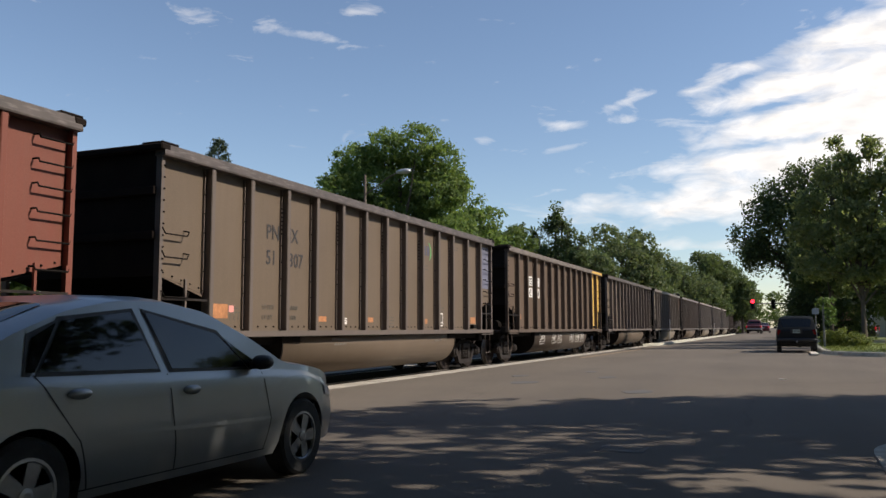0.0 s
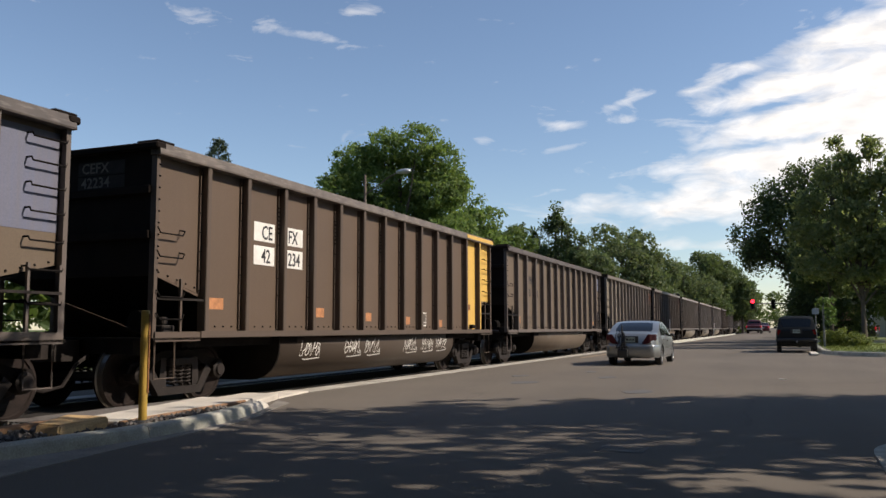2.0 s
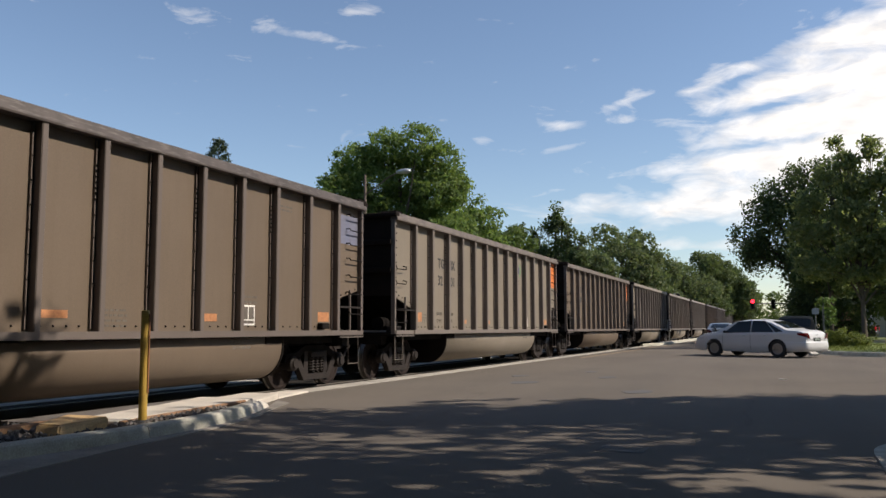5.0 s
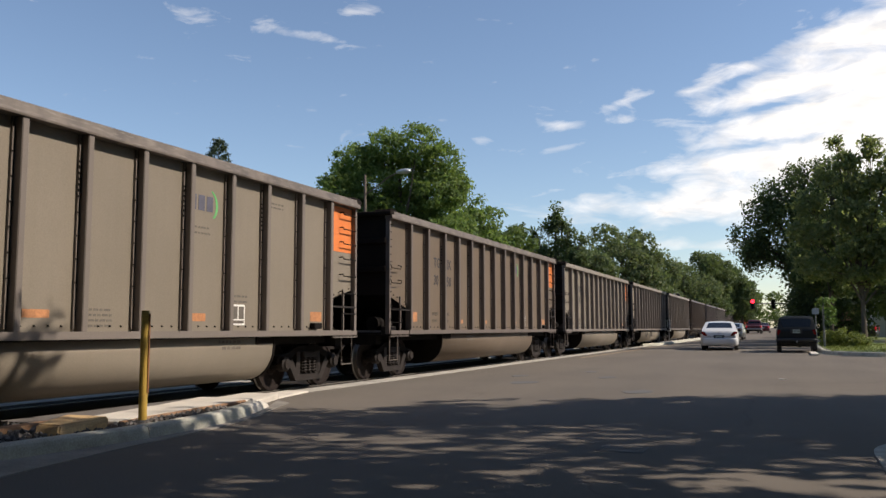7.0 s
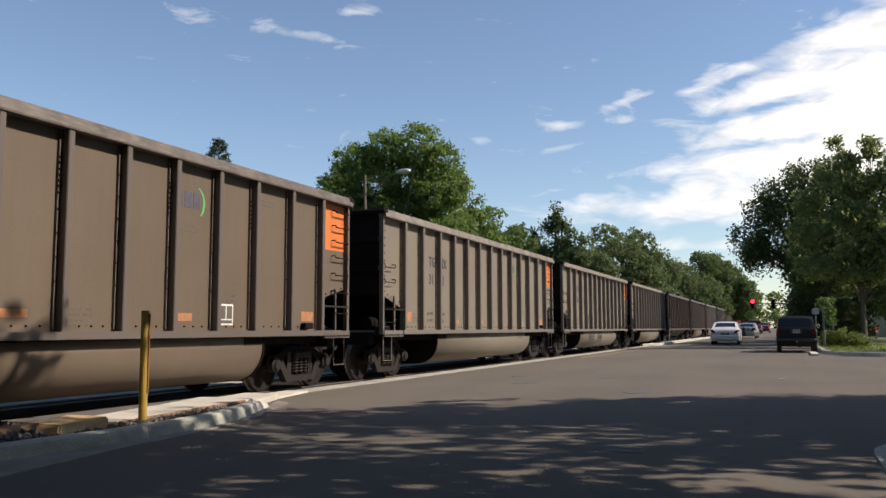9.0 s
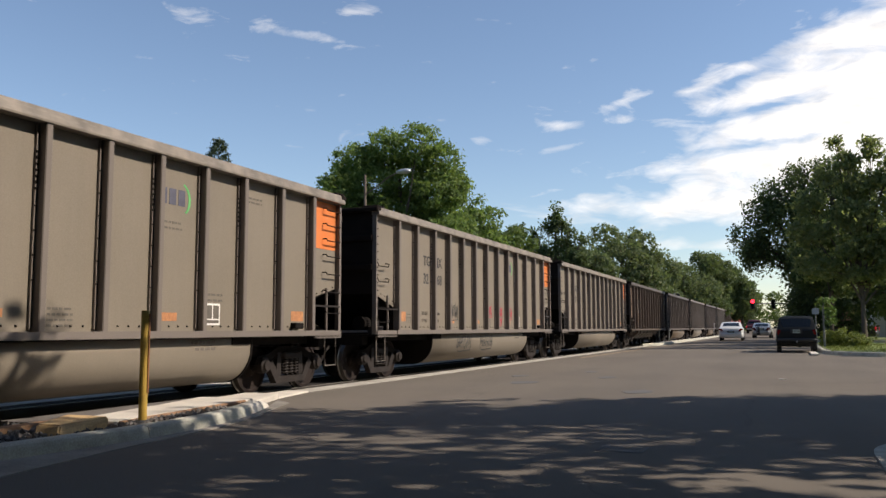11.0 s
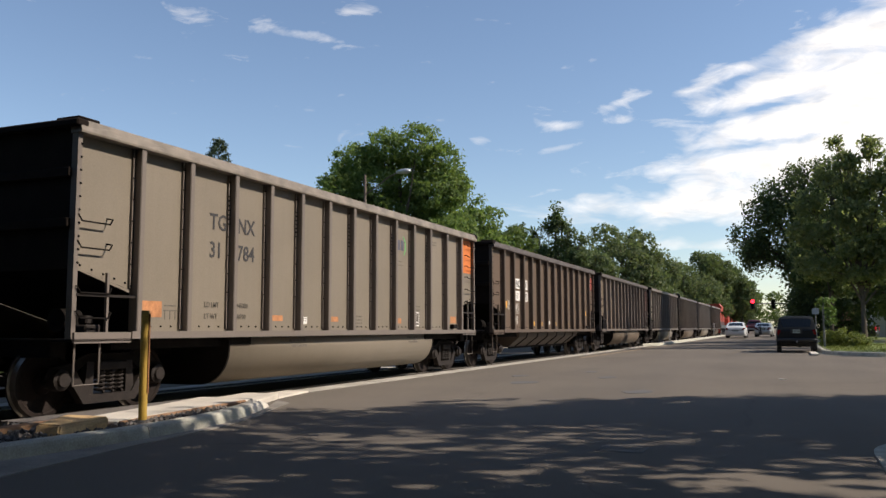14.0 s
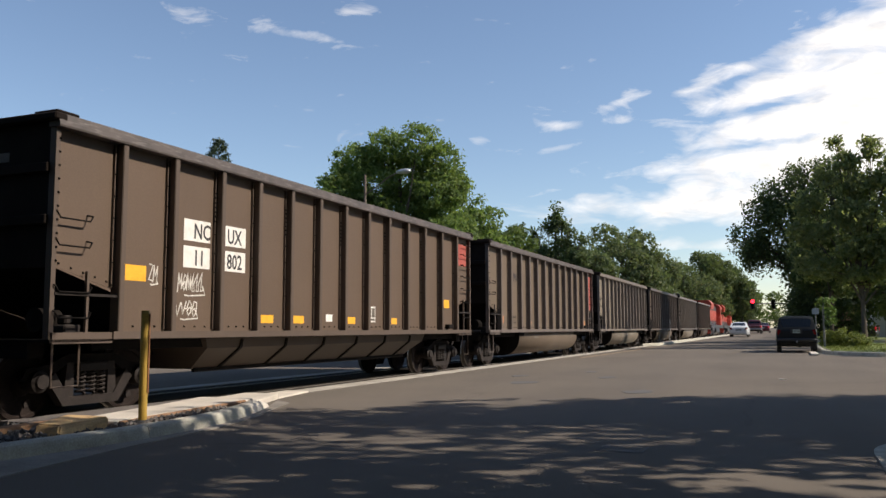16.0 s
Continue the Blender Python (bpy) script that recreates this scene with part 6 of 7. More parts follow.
def make_silver():
    L = 4.66
    car = Car(L, 0.852, 0.215,
              [(0.0, 0.72), (0.04, 0.90), (0.12, 0.995), (0.25, 1.02), (0.58, 1.04), (0.95, 1.21), (1.30, 1.33), (1.70, 1.40), (2.15, 1.405), (2.55, 1.345), (3.0, 1.17), (3.44, 0.96), (4.05, 0.885), (4.36, 0.80), (4.54, 0.66), (4.66, 0.46)],
              [(0.0, 0.68), (0.12, 0.91), (0.6, 0.935), (1.0, 0.925), (2.0, 0.895), (3.1, 0.865), (3.75, 0.83), (4.13, 0.74), (4.41, 0.60), (4.66, 0.42)],
              [(0.0, 0.74), (0.06, 0.83), (0.16, 0.90), (0.4, 0.965), (1.0, 1.0), (3.2, 1.0), (3.8, 0.985), (4.14, 0.93), (4.36, 0.83), (4.54, 0.68), (4.66, 0.50)],
              (1.0, 3.69), 0.352, 0.26, 0.305)
    spec = dict(side_glass=[[(1.06, 0.945), (1.98, 0.925), (1.81, 1.285), (1.26, 1.225)], [(2.11, 0.92), (2.92, 0.90), (2.62, 1.145), (1.94, 1.285)], [(0.98, 0.95), (1.03, 0.945), (1.22, 1.215), (1.04, 1.13)], [(2.93, 0.90), (3.12, 0.895), (2.86, 1.02), (2.70, 1.11)]],
                trims=[[(1.53, 0.555), (3.16, 0.485), (3.16, 0.52), (1.53, 0.575)]],
                gaps=[[(2.13, 0.27), (2.142, 0.27), (2.067, 0.89), (2.055, 0.89)], [(3.12, 0.27), (3.132, 0.27), (3.195, 0.50), (3.183, 0.50)], [(3.183, 0.50), (3.195, 0.50), (3.107, 0.85), (3.095, 0.85)], [(1.32, 0.55), (1.332, 0.55), (1.035, 0.93), (1.023, 0.93)], [(1.40, 0.27), (1.412, 0.27), (1.332, 0.55), (1.32, 0.55)],
                      [(1.35, 0.268), (3.15, 0.268), (3.15, 0.277), (1.35, 0.277)], [(0.48, 0.74), (0.62, 0.74), (0.62, 0.746), (0.48, 0.746)], [(0.48, 0.88), (0.62, 0.88), (0.62, 0.886), (0.48, 0.886)], [(0.475, 0.745), (0.482, 0.745), (0.482, 0.882), (0.475, 0.882)], [(0.618, 0.745), (0.625, 0.745), (0.625, 0.882), (0.618, 0.882)]],
                handles=[(1.32, 0.815), (2.275, 0.775)], tail=[], lamp_wrap=0.22, lamp_mat="tail_on", head=[[(4.10, 0.62), (4.34, 0.56), (4.28, 0.68), (4.05, 0.72)]],
                mirror=(2.98, 0.93), top_glass=[(0.62, 1.32, 0.60, 0.52), (2.52, 3.36, 0.52, 0.66)], rear_lamps=[(0.37, 0.70, 0.67, 0.965)], plate=(0.0, 0.80), bumper=(0.26, 0.63), grille=(0.35, 0.40, 0.5),
                cabin=(0.9, 3.3, 0.86), r=0.305, spokes=5)
    c = sedan("sedan", "silver compact sedan with a black bicycle rack on its boot", "silver", car, spec)
    part("lid_gap", boxes((-0.50, 0.50, -0.006, 0.02, 0.63, 0.642)), M["trim"], c)
    # folded bicycle rack, left of the middle
    r = empty("bicycle_rack", "", "")
    r.parent = c
    r["label"] = "black folded bicycle rack"
    bm = bmesh.new()
    tube(bm, [(-0.22, -0.10, 0.42), (-0.22, -0.13, 1.25)], 0.022, 7)
    part("mast", bm, M["trim"], r)
    for dx, z0, z1 in ((-0.10, 0.50, 0.98), (0.09, 0.45, 0.98), (-0.02, 0.45, 0.90), (0.04, 0.60, 0.86)):
        bm = bmesh.new()
        tube(bm, [(-0.22 + dx, -0.14, z0), (-0.22 + dx * 0.8, -0.20, (z0 + z1) / 2), (-0.22 + dx * 0.6, -0.13, z1), (-0.22 + dx * 0.2, -0.11, z1 + 0.05)], 0.02, 6)
        part("arm", bm, M["trim"], r)
    part("hitch", bevelled(boxes((-0.37, -0.06, -0.20, -0.06, 0.26, 0.50)), 0.02), M["trim"], r)
    for dx, top in ((-0.16, 1.02), (-0.07, 1.06), (0.06, 1.04), (0.13, 0.92)):
        pts = [(-0.22 + dx + 0.035 * math.cos(q), -0.17, (0.58 + top) / 2 + (top - 0.58) / 2 * math.sin(q)) for q in np.linspace(0.2, 2 * math.pi - 0.6, 15)]
        part("loop", tube(bmesh.new(), pts, 0.011, 5), M["trim"], r)
    part("foot_bar", tube(bmesh.new(), [(-0.42, -0.16, 0.55), (-0.22, -0.16, 0.58), (-0.02, -0.16, 0.55)], 0.018, 6), M["trim"], r)
    return c


def make_white():
    L = 5.09
    car = Car(L, 0.925, 0.21,
              [(0.0, 0.82), (0.06, 1.0), (0.25, 1.06), (0.75, 1.10), (1.45, 1.40), (1.95, 1.485), (2.6, 1.485), (3.05, 1.41), (3.85, 1.03), (4.5, 0.93), (4.85, 0.82), (5.0, 0.68), (5.09, 0.5)],
              [(0.0, 0.72), (0.14, 0.95), (1.0, 0.985), (2.4, 0.965), (3.7, 0.93), (4.5, 0.84), (5.09, 0.5)],
              [(0.0, 0.86), (0.12, 0.93), (0.4, 0.98), (1.2, 1.0), (3.4, 1.0), (4.4, 0.96), (4.75, 0.89), (4.95, 0.79), (5.09, 0.60)],
              (1.12, 3.93), 0.385, 0.38, 0.33)
    spec = dict(side_glass=[[(1.28, 1.0), (2.22, 0.99), (2.22, 1.41), (1.72, 1.40)], [(2.30, 0.99), (3.45, 0.965), (2.88, 1.37), (2.32, 1.41)], [(0.92, 1.02), (1.22, 1.0), (1.64, 1.38), (1.45, 1.29)]],
                gaps=[[(2.25, 0.30), (2.262, 0.30), (2.275, 0.97), (2.262, 0.97)], [(3.50, 0.30), (3.512, 0.30), (3.53, 0.94), (3.518, 0.94)]],
                handles=[(1.62, 0.86), (2.55, 0.855)], tail=[], lamp_wrap=0.30, head=[[(4.48, 0.70), (4.85, 0.64), (4.75, 0.76), (4.40, 0.80)]],
                mirror=(3.36, 1.0), top_glass=[(0.83, 1.48, 0.64, 0.56), (3.05, 3.78, 0.56, 0.72)], rear_lamps=[(0.56, 0.80, 0.73, 0.95)], lamp_mat="taillight", plate=(0.0, 0.66), bumper=(0.25, 0.60), grille=(0.4, 0.42, 0.52),
                cabin=(1.0, 3.6, 0.95), r=0.33, spokes=5)
    c = sedan("sedan", "white full-size sedan turning into the street", "car_white", car, spec)
    part("lid_gap", boxes((-0.55, 0.55, -0.006, 0.02, 0.70, 0.71)), M["trim"], c)
    part("boot_badge", boxes((-0.06, 0.06, -0.012, 0.02, 0.86, 0.89)), M["alloy"], c)
    return c


def make_suv():
    L = 4.30
    car = Car(L, 0.88, 0.42,
              [(0.0, 1.0), (0.05, 1.10), (0.30, 1.62), (0.5, 1.68), (2.3, 1.68), (2.55, 1.62), (3.05, 1.16), (3.2, 1.10), (4.15, 1.06), (4.25, 0.95), (4.30, 0.7)],
              [(0.0, 0.95), (0.2, 1.06), (3.0, 1.06), (4.1, 1.0), (4.3, 0.7)],
              [(0.0, 0.95), (0.1, 0.98), (0.4, 1.0), (3.8, 0.99), (4.2, 0.95), (4.3, 0.88)],
              (0.85, 3.43), 0.44, 0.22, 0.36)
    spec = dict(side_glass=[[(0.42, 1.10), (1.15, 1.10), (1.15, 1.58), (0.55, 1.58)], [(1.22, 1.10), (1.98, 1.10), (1.98, 1.58), (1.22, 1.58)], [(2.05, 1.10), (2.90, 1.10), (2.50, 1.58), (2.05, 1.58)]],
                tail=[], head=[], mirror=(2.85, 1.15), top_glass=[(0.09, 0.28, 0.64, 0.62), (2.58, 3.02, 0.62, 0.68)], rear_lamps=[(0.66, 0.80, 0.82, 1.06)], plate=(0.0, 0.98), bumper=(0.50, 0.64), bumper_mat="trim", grille=(0.4, 0.7, 0.9), cabin=(0.5, 2.7, 1.02), r=0.36, spokes=5, track=0.98)
    c = sedan("utility_vehicle", "dark green boxy sport utility vehicle parked at the kerb", "car_green", car, spec)
    part("tailgate_pane", boxes((-0.60, 0.60, 0.02, 0.05, 1.12, 1.48)), M["pane"], c, "pale tinted tailgate window").matrix_local = Matrix.Translation((0, 0.05, 0)) @ Matrix.Translation((0, 0, 1.1)) @ Matrix.Rotation(radians(-26), 4, "X") @ Matrix.Translation((0, 0, -1.1))
    for s in (1, -1):
        part("roof_rail", tube(bmesh.new(), [(s * 0.58, 0.5, 1.72), (s * 0.58, 2.2, 1.72)], 0.02, 6), M["trim"], c)
    part("tow_ball", disc_profile(bmesh.new(), [(0.46, 0.03), (0.52, 0.04), (0.56, 0.02)], 10, "z"), M["alloy"], c).location = (0, -0.12, 0)
    part("rear_axle", tube(bmesh.new(), [(-0.7, 0.85, 0.33), (0.7, 0.85, 0.33)], 0.06, 8), M["trim"], c)
    bm = disc_profile(bmesh.new(), [(-0.12, 0.10), (0.12, 0.10)], 12, "y")
    for v in bm.verts:
        v.co += Vector((0.12, 0.85, 0.33))
    part("differential", bm, M["trim"], c)
    return c


def make_far_car(label, paint, pickup, name):
    L = 5.6 if pickup else 4.7
    if pickup:
        top = [(0.0, 1.0), (0.05, 1.12), (2.0, 1.12), (2.15, 1.70), (2.4, 1.84), (3.4, 1.84), (4.1, 1.20), (5.3, 1.10), (5.6, 0.7)]
        car = Car(L, 0.98, 0.45, top, [(0.0, 0.9), (0.2, 1.08), (4.0, 1.08), (5.6, 0.7)], [(0.0, 0.95), (0.2, 1.0), (5.2, 0.98), (5.6, 0.85)], (1.2, 4.6), 0.48, 0.2, 0.38)
        spec = dict(side_glass=[[(2.25, 1.15), (3.0, 1.15), (3.0, 1.72), (2.35, 1.72)], [(3.06, 1.15), (3.9, 1.15), (3.4, 1.72), (3.06, 1.72)]], tail=[], head=[], mirror=(3.8, 1.2), top_glass=[(2.06, 2.14, 0.7, 0.68), (3.5, 4.0, 0.65, 0.75)],
                    rear_lamps=[(0.78, 0.95, 0.75, 1.06)], lamp_mat="brake", plate=(0.0, 0.62), bumper=(0.5, 0.68), bumper_mat="alloy", grille=(0.5, 0.7, 1.0), cabin=(2.3, 3.9, 1.04), r=0.38)
    else:
        top = [(0.0, 0.85), (0.06, 1.0), (0.6, 1.08), (1.4, 1.42), (2.4, 1.45), (2.9, 1.36), (3.6, 1.0), (4.4, 0.85), (4.7, 0.5)]
        car = Car(L, 0.89, 0.2, top, [(0.0, 0.7), (0.15, 0.95), (3.4, 0.92), (4.7, 0.5)], [(0.0, 0.88), (0.3, 0.98), (4.0, 0.97), (4.7, 0.6)], (1.0, 3.65), 0.38, 0.38, 0.32)
        spec = dict(side_glass=[[(1.1, 0.98), (2.0, 0.97), (2.0, 1.37), (1.5, 1.36)], [(2.06, 0.97), (3.1, 0.95), (2.65, 1.32), (2.08, 1.37)]], tail=[], head=[], mirror=(3.1, 0.98), top_glass=[(0.72, 1.36, 0.62, 0.54), (2.9, 3.5, 0.54, 0.66)],
                    rear_lamps=[(0.55, 0.78, 0.68, 0.92)], lamp_mat="brake", plate=(0.0, 0.7), bumper=(0.3, 0.6), grille=(0.4, 0.4, 0.5), cabin=(0.9, 3.3, 0.92), r=0.32)
    return sedan(name, label, paint, car, spec)


SILVER, WHITE = make_silver(), make_white()
SUV = make_suv()
SUV.matrix_basis = pose(0.42, 41.3, rise(0.42, 41), 0, 0, 0)
PICKUP = make_far_car("dark red pickup truck waiting at the traffic light", "car_red", True, "pickup_truck")
PICKUP.matrix_basis = pose(-3.95, 117, rise(-3.95, 117), 0, 0, 0)
o = make_far_car("red sedan waiting at the traffic light", "car_red", False, "sedan")
o.matrix_basis = pose(-3.0, 127, rise(-3.0, 127), 0, 0, 0)
o = make_far_car("grey sedan parked at the kerb far down the street", "car_grey", False, "sedan")
o.matrix_basis = pose(0.1, 82, rise(0.1, 82), 0, 0, 0)
for px, py, pc in ((6.4, 71, "car_dark"), (12.5, 84, "car_white"), (10.0, 84, "car_grey")):
    o = make_far_car("parked sedan beyond the lawn", pc, False, "sedan")
    o.matrix_basis = pose(px, py, rise(px, py) + 0.1, 0, 0, 75)


# ---- signal, lamps, signs ----
def traffic_signal():
    t = empty("traffic_signal", "traffic signal with red light on a mast arm", "traffic light")
    z = 4.3
    part("pole", tube(bmesh.new(), [(2.6, 0, 0), (2.6, 0, 5.0)], 0.16, 10, 0.10), M["pole"], t)
    part("mast_arm", tube(bmesh.new(), [(2.6, 0, z - 0.1), (-1.0, 0, z + 0.05), (-5.2, 0, z + 0.1)], 0.11, 8, 0.06), M["signal"], t)
    for x, lit in ((-5.0, 1), (-2.0, 0)):
        h = part("signal_head", bevelled(boxes((x - 0.34, x + 0.34, -0.12, 0.12, z - 0.75, z + 0.75)) if lit else boxes((x - 0.3, x + 0.3, -0.12, 0.12, z - 0.7, z + 0.65)), 0.04), M["signal"], t)
        for k, zz in enumerate((0.42, 0.0, -0.42)):
            bm = disc_profile(bmesh.new(), [(-0.16, 0.26), (-0.13, 0.27)], 16, "y")
            for v in bm.verts:
                v.co += Vector((x, 0, z + zz))
            part("lens", bm, M["red_lamp"] if lit and k == 0 else M["glass"], h)
    t.location = (0.3, 138, rise(0.3, 138))


traffic_signal()


def street_lamp():
    t = empty("street_lamp", "grey cobra-head street lamp on a slim pole", "street lamp")
    part("pole", tube(bmesh.new(), [(0, 0, 0), (0, 0, 9.2)], 0.11, 10, 0.06), M["wood_pole"], t)
    part("arm", tube(bmesh.new(), [(0, 0, 8.15), (0.7, -0.05, 8.5), (1.4, -0.1, 8.95), (2.0, -0.15, 9.15)], 0.03, 7), M["wood_pole"], t)
    bm = bmesh.new()
    prof = [(-0.35, 0.02), (-0.3, 0.09), (-0.1, 0.15), (0.15, 0.17), (0.32, 0.12), (0.38, 0.02)]
    disc_profile(bm, prof, 14, "x")
    for v in bm.verts:
        v.co = Vector((v.co.x * 1.15 + 2.25, v.co.y * 1.15 - 0.16, v.co.z * 0.8 + 9.17))
    part("lamp_head", bm, M["galv"], t, smooth=True)
    x, y = at_px(-27.75, 43)
    t.location = (x, y, 0)


street_lamp()


def small_signs():
    for x, y, h, wd, mat in ((-8.35, 66, 1.55, 0.12, "white"), (-8.4, 61, 1.25, 0.0, "white"), (-8.3, 108, 1.5, 0.12, "white")):
        s = empty("marker_post", "white marker post on the track island", "marker post")
        part("post", tube(bmesh.new(), [(0, 0, 0), (0, 0, h)], 0.05, 7), M["pole"], s)
        if wd:
            part("plate", boxes((-wd, wd, -0.07, -0.05, h - 0.75, h + 0.15)), M["white"], s)
        s.location = (x, y, 0.15)
    s = empty("street_sign", "grey back of a street sign on a post", "street sign")
    part("post", tube(bmesh.new(), [(0, 0, 0), (0, 0, 2.35)], 0.025, 7), M["pole"], s)
    part("sign_plate", bevelled(boxes((-0.15, 0.15, -0.04, -0.02, 2.0, 2.28)), 0.005), M["galv"], s)
    s.location = (1.36, 45.0, rise(1.36, 45) - 0.2)
    # signal lamps of a crossing behind the train
    s = empty("crossing_signal", "railway crossing signal behind the train", "crossing signal")
    part("mast", tube(bmesh.new(), [(0, 0, 0), (0, 0, 5.4)], 0.07, 8), M["galv"], s)
    for x in (-0.4, 0.4):
        part("lamp_hood", disc_profile(bmesh.new(), [(-0.1, 0.26), (0.05, 0.28)], 14, "y"), M["signal"], s).location = (x, 0, 5.1)
    part("cross_bar", boxes((-0.55, 0.55, -0.04, 0.04, 5.05, 5.12)), M["signal"], s)
    s.location = (-12.4, 104, 0)


small_signs()


def buildings():
    b = empty("building", "pale low building with dark windows beyond the lawn", "building")
    part("wall", boxes((0, 16, 0, 9, 0, 3.4)), M["wall_pale"], b)
    part("roof", boxes((-0.3, 16.3, -0.3, 9.3, 3.4, 3.65)), M["roof"], b)
    for k in range(5):
        w = part("window", boxes((1.2 + 3 * k, 2.8 + 3 * k, -0.03, 0.02, 1.0, 2.4)), M["glass"], b)
        part("frame", boxes((1.1 + 3 * k, 2.9 + 3 * k, -0.05, -0.031, 0.92, 1.0), (1.1 + 3 * k, 2.9 + 3 * k, -0.05, -0.031, 2.4, 2.48)), M["white"], w)
    b.location = (6.8, 78, rise(7, 78))
    b = empty("house", "red-brown brick house behind the trees", "house")
    part("wall", boxes((0, 9, 0, 8, 0, 3.0)), M["wall_brick"], b)
    bm = bmesh.new()
    extrude_poly(bm, [(-0.5, 3.0), (9.5, 3.0), (4.5, 5.2)], "y", -0.4, 8.4)
    part("roof", bm, M["roof"], b)
    for k in range(2):
        part("window", boxes((1.4 + 4 * k, 3.0 + 4 * k, -0.03, 0.02, 1.0, 2.3)), M["glass"], b)
    b.location = (5.2, 96, rise(5, 96))


buildings()


# ---- clouds: a plain distant sky sheet ----
def cloud_sheet():
    m, nt, nodes, bs = shader("cloud cover")
    nodes.remove(bs)
    uv = nodes.new("ShaderNodeUVMap")
    sep = nodes.new("ShaderNodeSeparateXYZ")
    link(nt, uv.outputs[0], sep.inputs[0])

    def math_node(op, a, b=None, c=None):
        n = nodes.new("ShaderNodeMath")
        n.operation = op
        for sock, v in zip(n.inputs, (a, b, c)):
            if v is None:
                continue
            if isinstance(v, (int, float)):
                sock.default_value = v
            else:
                link(nt, v, sock)
        return n.outputs[0]
    mp = nodes.new("ShaderNodeMapping")
    mp.inputs["Scale"].default_value = (0.30, 0.85, 1)
    mp.inputs["Rotation"].default_value = (0, 0, radians(-14))
    link(nt, uv.outputs[0], mp.inputs[0])
    n1 = nodes.new("ShaderNodeTexNoise")
    n1.inputs["Scale"].default_value, n1.inputs["Detail"].default_value, n1.inputs["Roughness"].default_value = 1.0, 9, 0.58
    n1.inputs["Distortion"].default_value = 0.5
    link(nt, mp.outputs[0], n1.inputs["Vector"])
    total = None
    # centre azimuth, elevation, half width, half height, tilt, weight
    for az, el, w, h, tilt, k in ((8.0, 15.3, 8.0, 3.8, 0.20, 1.6), (4.2, 17.9, 5.2, 1.0, 0.30, 0.75), (-3.2, 16.3, 3.6, 0.55, 0.29, 0.8), (-1.2, 15.0, 5.0, 0.75, 0.13, 0.95), (-0.3, 14.15, 2.4, 0.32, 0.1, -0.6), (-0.8, 12.9, 4.8, 0.9, 0.14, 1.1),
                                   (0.0, 11.9, 2.6, 0.3, 0.06, -0.6), (-3.8, 10.7, 5.2, 0.62, 0.09, 0.95), (3.4, 13.0, 3.0, 0.7, 0.1, 0.5), (-6.0, 8.0, 10.5, 1.15, -0.02, 1.1), (4.0, 10.0, 7.5, 2.6, 0.0, 1.2), (-1.0, 9.3, 5.0, 0.9, 0.0, 0.5), (-5.7, 5.5, 9.0, 0.6, 0.0, 0.6), (-9.0, 2.6, 22.0, 1.8, 0.0, 0.35),
                                   (-14.0, 13.9, 1.7, 0.45, -0.12, 0.7), (-9.6, 15.2, 2.3, 0.45, 0.33, 0.75), (-9.2, 14.0, 1.2, 0.28, 0.0, 0.65), (-14.2, 12.2, 2.5, 0.35, 0.2, 0.7), (-19.4, 13.0, 1.0, 0.4, 0.0, 0.5),
                                   (-32.5, 19.75, 3.4, 0.5, -0.07, 0.85), (-39.5, 20.6, 1.7, 0.9, 0.0, 0.55), (-28.6, 21.3, 1.8, 0.35, 0.08, 0.6), (16.0, 13.0, 8.0, 9.0, 0.0, 0.9)):
        du = math_node("SUBTRACT", sep.outputs[0], az)
        dv = math_node("SUBTRACT", math_node("SUBTRACT", sep.outputs[1], el), math_node("MULTIPLY", du, tilt))
        q = math_node("ADD", math_node("POWER", math_node("ABSOLUTE", math_node("DIVIDE", du, w)), 2), math_node("POWER", math_node("ABSOLUTE", math_node("DIVIDE", dv, h)), 2))
        g = math_node("MULTIPLY", math_node("EXPONENT", math_node("MULTIPLY", q, -1.0)), k)
        total = g if total is None else math_node("ADD", total, g)
    d = math_node("SUBTRACT", math_node("ADD", total, math_node("MULTIPLY", n1.outputs["Fac"], 2.5)), 1.62)
    r = nodes.new("ShaderNodeMapRange")
    r.inputs["From Min"].default_value, r.inputs["From Max"].default_value = 0.0, 1.15
    link(nt, d, r.inputs[0])
    em = nodes.new("ShaderNodeEmission")
    n2 = nodes.new("ShaderNodeTexNoise")
    n2.inputs["Scale"].default_value, n2.inputs["Detail"].default_value = 1.7, 8
    link(nt, mp.outputs[0], n2.inputs["Vector"])
    em.inputs[0].default_value = (0.97, 0.985, 1.0, 1)
    lum = nodes.new("ShaderNodeMapRange")
    lum.inputs["From Min"].default_value, lum.inputs["From Max"].default_value = 0.3, 0.68
    lum.inputs["To Min"].default_value, lum.inputs["To Max"].default_value = 0.86, 1.10
    link(nt, n2.outputs["Fac"], lum.inputs[0])
    link(nt, lum.outputs[0], em.inputs[1])
    tr = nodes.new("ShaderNodeBsdfTransparent")
    ms = nodes.new("ShaderNodeMixShader")
    link(nt, r.outputs[0], ms.inputs[0])
    link(nt, tr.outputs[0], ms.inputs[1])
    link(nt, em.outputs[0], ms.inputs[2])
    link(nt, ms.outputs[0], nodes["Material Output"].inputs[0])
    bm = bmesh.new()
    lay = bm.loops.layers.uv.new("UVMap")
    azs, els = np.linspace(-75, 45, 61), np.linspace(0.3, 34, 20)
    R = 3200
    g = [[bm.verts.new((R * math.sin(radians(a)) * math.cos(radians(e)), R * math.cos(radians(a)) * math.cos(radians(e)), R * math.sin(radians(e)))) for a in azs] for e in els]
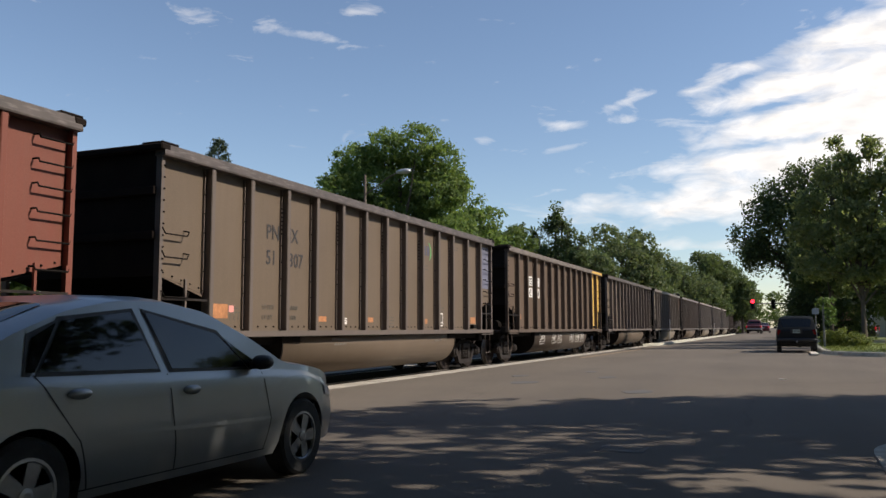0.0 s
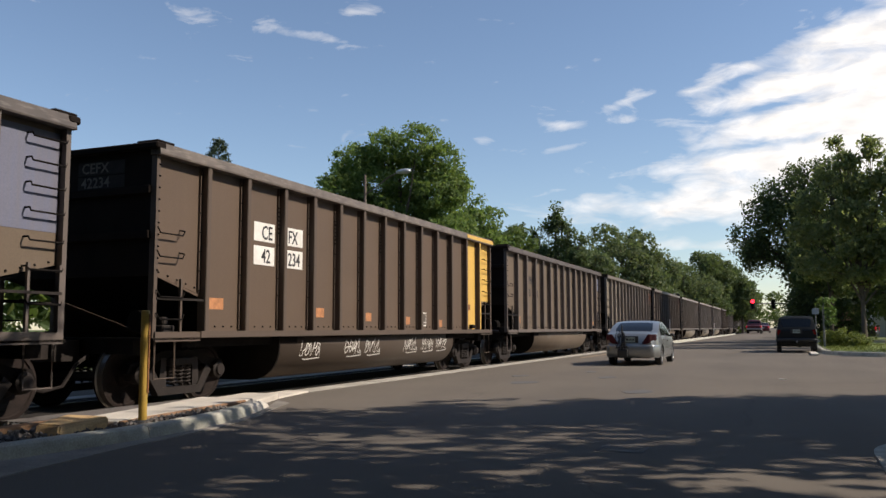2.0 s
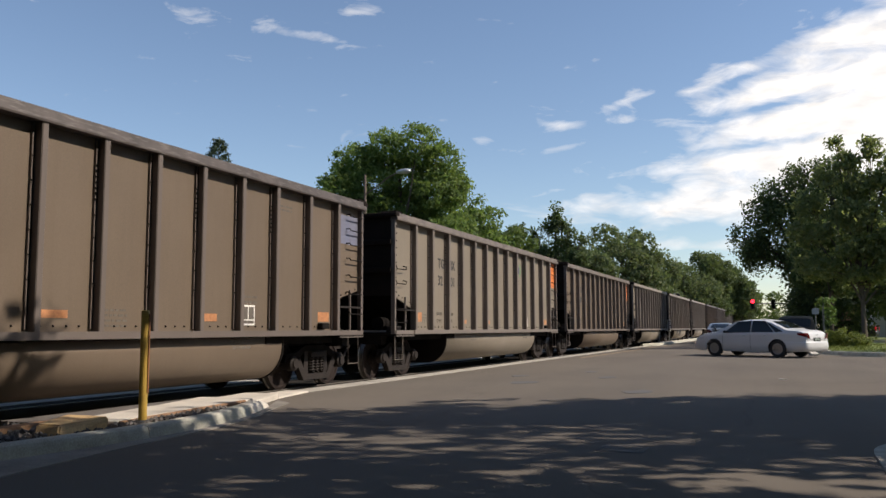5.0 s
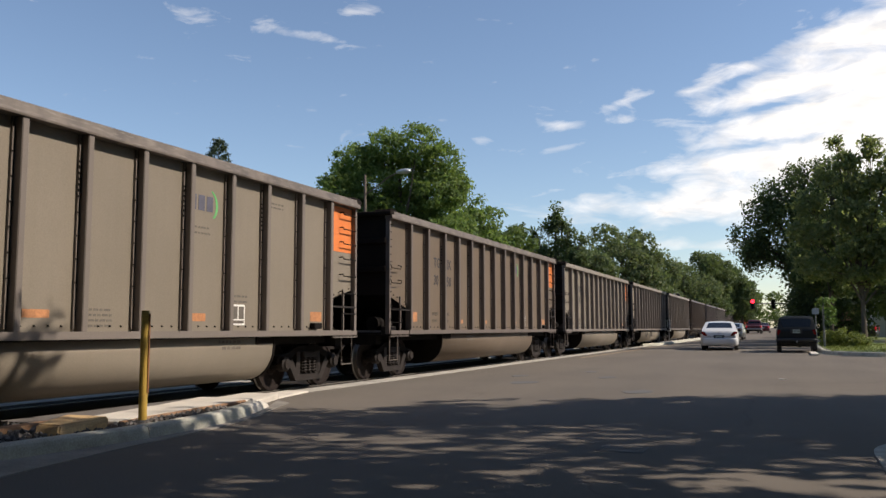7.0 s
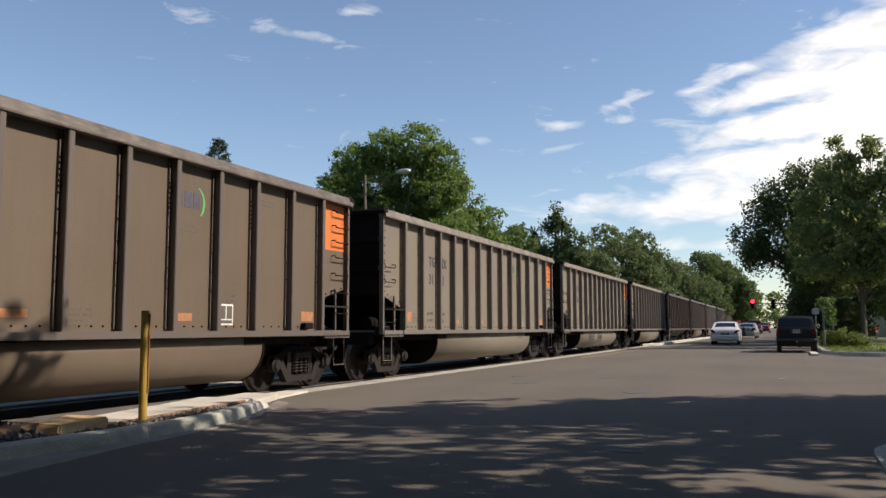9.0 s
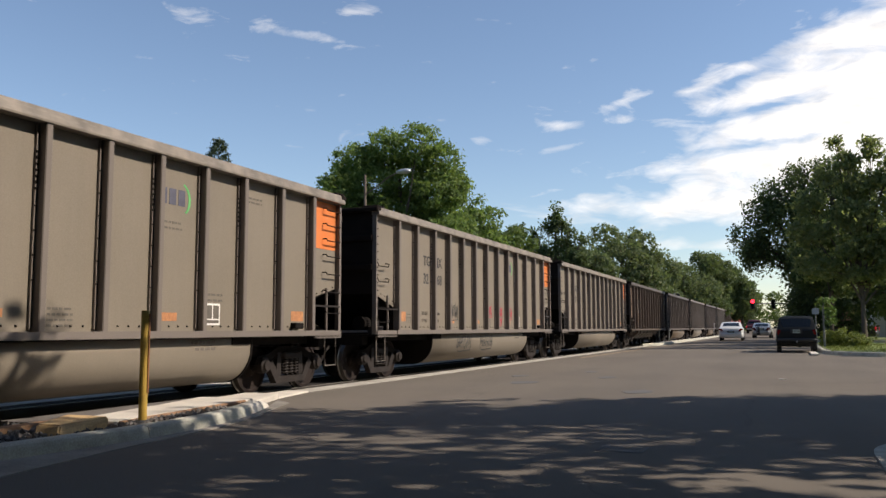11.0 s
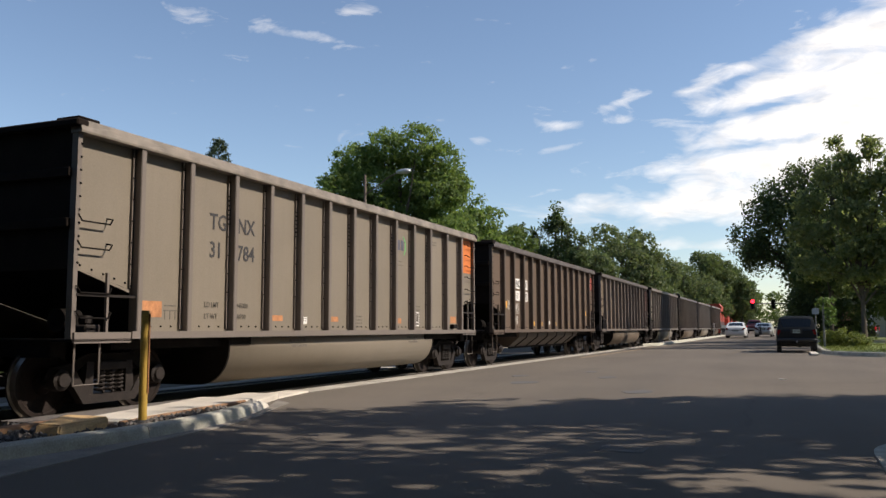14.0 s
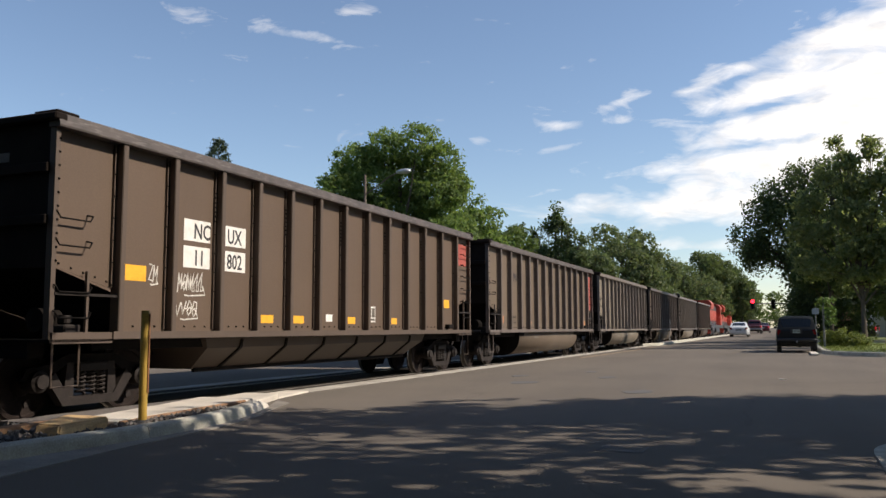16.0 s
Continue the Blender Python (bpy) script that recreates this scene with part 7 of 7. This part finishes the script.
    for i in range(len(els) - 1):
        for j in range(len(azs) - 1):
            f = bm.faces.new((g[i][j], g[i][j + 1], g[i + 1][j + 1], g[i + 1][j]))
            for lp, (ii, jj) in zip(f.loops, ((i, j), (i, j + 1), (i + 1, j + 1), (i + 1, j))):
                lp[lay].uv = (azs[jj], els[ii])
    o = obj("backdrop", bm, m)
    return tagged(o, "white drifting clouds in a blue sky", "clouds", kind="structure")


CLOUDS = cloud_sheet()


# ---- what moves ----
def roll_rows(path, place, radius):
    """Rows for a wheel that turns as its car goes; path is a list of (seconds, metres gone)."""
    rows, a = [], 0.0
    ts = np.arange(0, 16.0001, 1 / 30)
    gone = np.interp(ts, [p[0] for p in path], [p[1] for p in path])
    last = None
    for i, (t, d) in enumerate(zip(ts, gone)):
        ang = -d / radius
        if last is None or abs(ang - last) > 0.9 or i == len(ts) - 1:
            rows.append((float(t), Matrix.Translation(place) @ Matrix.Rotation(ang, 4, "X")))
            last = ang
    return rows


def glide(pts, ts):
    """A smooth course through (t, value) points."""
    t0, v0 = [p[0] for p in pts], [p[1] for p in pts]
    m = np.gradient(v0, t0)
    out = []
    for t in ts:
        i = min(max(np.searchsorted(t0, t, side="right") - 1, 0), len(t0) - 2)
        h = t0[i + 1] - t0[i]
        s = (t - t0[i]) / h
        out.append((2 * s ** 3 - 3 * s ** 2 + 1) * v0[i] + (s ** 3 - 2 * s ** 2 + s) * h * m[i] + (-2 * s ** 3 + 3 * s ** 2) * v0[i + 1] + (s ** 3 - s ** 2) * h * m[i + 1])
    return out


def drive(car, course, axle):
    """Moves a car whose rear axle follows (t, x, y, heading); its wheels roll."""
    ts = [float(t) for t in np.arange(0, 16.01, 0.25)]
    X, Y, H = (glide([(c[0], c[k]) for c in course], ts) for k in (1, 2, 3))
    rows, gone, d = [], [], 0.0
    for i, t in enumerate(ts):
        if i:
            d += math.hypot(X[i] - X[i - 1], Y[i] - Y[i - 1])
        gone.append((t, d))
        # tail of the car from its rear axle
        a = radians(H[i])
        rows.append((t, pose(X[i] + math.sin(a) * axle, Y[i] - math.cos(a) * axle, rise(X[i], Y[i]), 0, 0, H[i])))
    walk(car, rows)
    for w in [o for o in car.children if o.name.split(".")[0] == "wheel"]:
        walk(w, roll_rows(gone, w.location.copy(), car["wheels_r"]))


def motions():
    # the train eases a little as it passes: seconds, metres behind an even pace
    v = 8.219
    lag = [(0, -0.20), (0.5, -0.16), (1.0, -0.12), (1.6, -0.07), (2.3, -0.013), (3.4, 0.082), (4.2, 0.12), (5.3, 0.133), (6.5, 0.123), (7.4, 0.094), (8.3, 0.064), (9.1, 0.045), (10.3, 0.0),
           (11.5, -0.059), (12.2, -0.087), (13.2, -0.164), (13.5, -0.185), (13.75, -0.06), (14.0, 0.064), (14.2, 0.056), (15.2, 0.014), (16, -0.02)]
    gone = [(t, d - v * t) for t, d in lag]
    for k, c in TRAIN[0].items():
        walk(c, [(t, pose(TRACK_X, 9.62 + PITCH * k + d, 0.02)) for t, d in gone])
        if 0 <= k <= 9:
            for b in [o for o in c.children if o.name.split(".")[0] == "bogie"]:
                for w in b.children:
                    if w.name.split(".")[0] == "wheelset":
                        walk(w, roll_rows(gone, w.location.copy(), 0.457))
    for i, c in enumerate(LOCOS):
        walk(c, [(t, pose(TRACK_X, 9.62 + PITCH * 14 + 0.3 + 22.4 * i + d, 0.02)) for t, d in gone])
    drive(SILVER, [(0, -4.52, 3.27, 0), (0.4, -4.50, 7.56, 0), (0.5, -4.49, 8.70, 0), (1, -4.5, 14.7, 0), (1.5, -4.5, 20.9, 0), (2, -4.5, 27.2, 0), (2.5, -4.45, 33.2, 0), (3, -4.4, 38.6, 0), (3.3, -4.35, 41.8, -1), (3.8, -4.3, 47.1, -1), (4.2, -4.2, 51.3, -1), (6, -4.1, 67, -1), (8, -4.0, 78.5, -1.5), (9.5, -2.9, 80.5, -2), (11.5, -2.05, 84, -2), (12.5, -2.3, 86, -1), (13.5, -2.4, 88, -2), (14.5, -1.7, 91, -4), (16, -0.1, 96, -5)], 1.0)
    drive(WHITE, [(0, 14.0, 34.9, 90), (2.0, 9.4, 34.9, 90), (2.5, 7.6, 34.9, 90), (3.0, 6.0, 34.85, 90), (3.3, 5.2, 34.85, 90), (3.8, 4.1, 34.8, 89), (4.2, 3.0, 34.85, 87), (5.0, 0.1, 35.6, 60), (5.7, -1.8, 37.9, 25), (6.3, -2.75, 41.0, 8), (6.5, -2.95, 42.6, 5), (7.5, -3.3, 47.9, 2), (8, -3.4, 51.1, 1), (9.5, -3.8, 60.5, 1), (11.5, -4.1, 72.6, 1), (13.5, -4.3, 80, 0), (16, -4.4, 89, 0)], 1.12)
    walk(CLOUDS, [(0, pose(0, 0, 0, 0, 0, 0.0)), (16, pose(0, 0, 0, 0, 0, 0.35))])


motions()
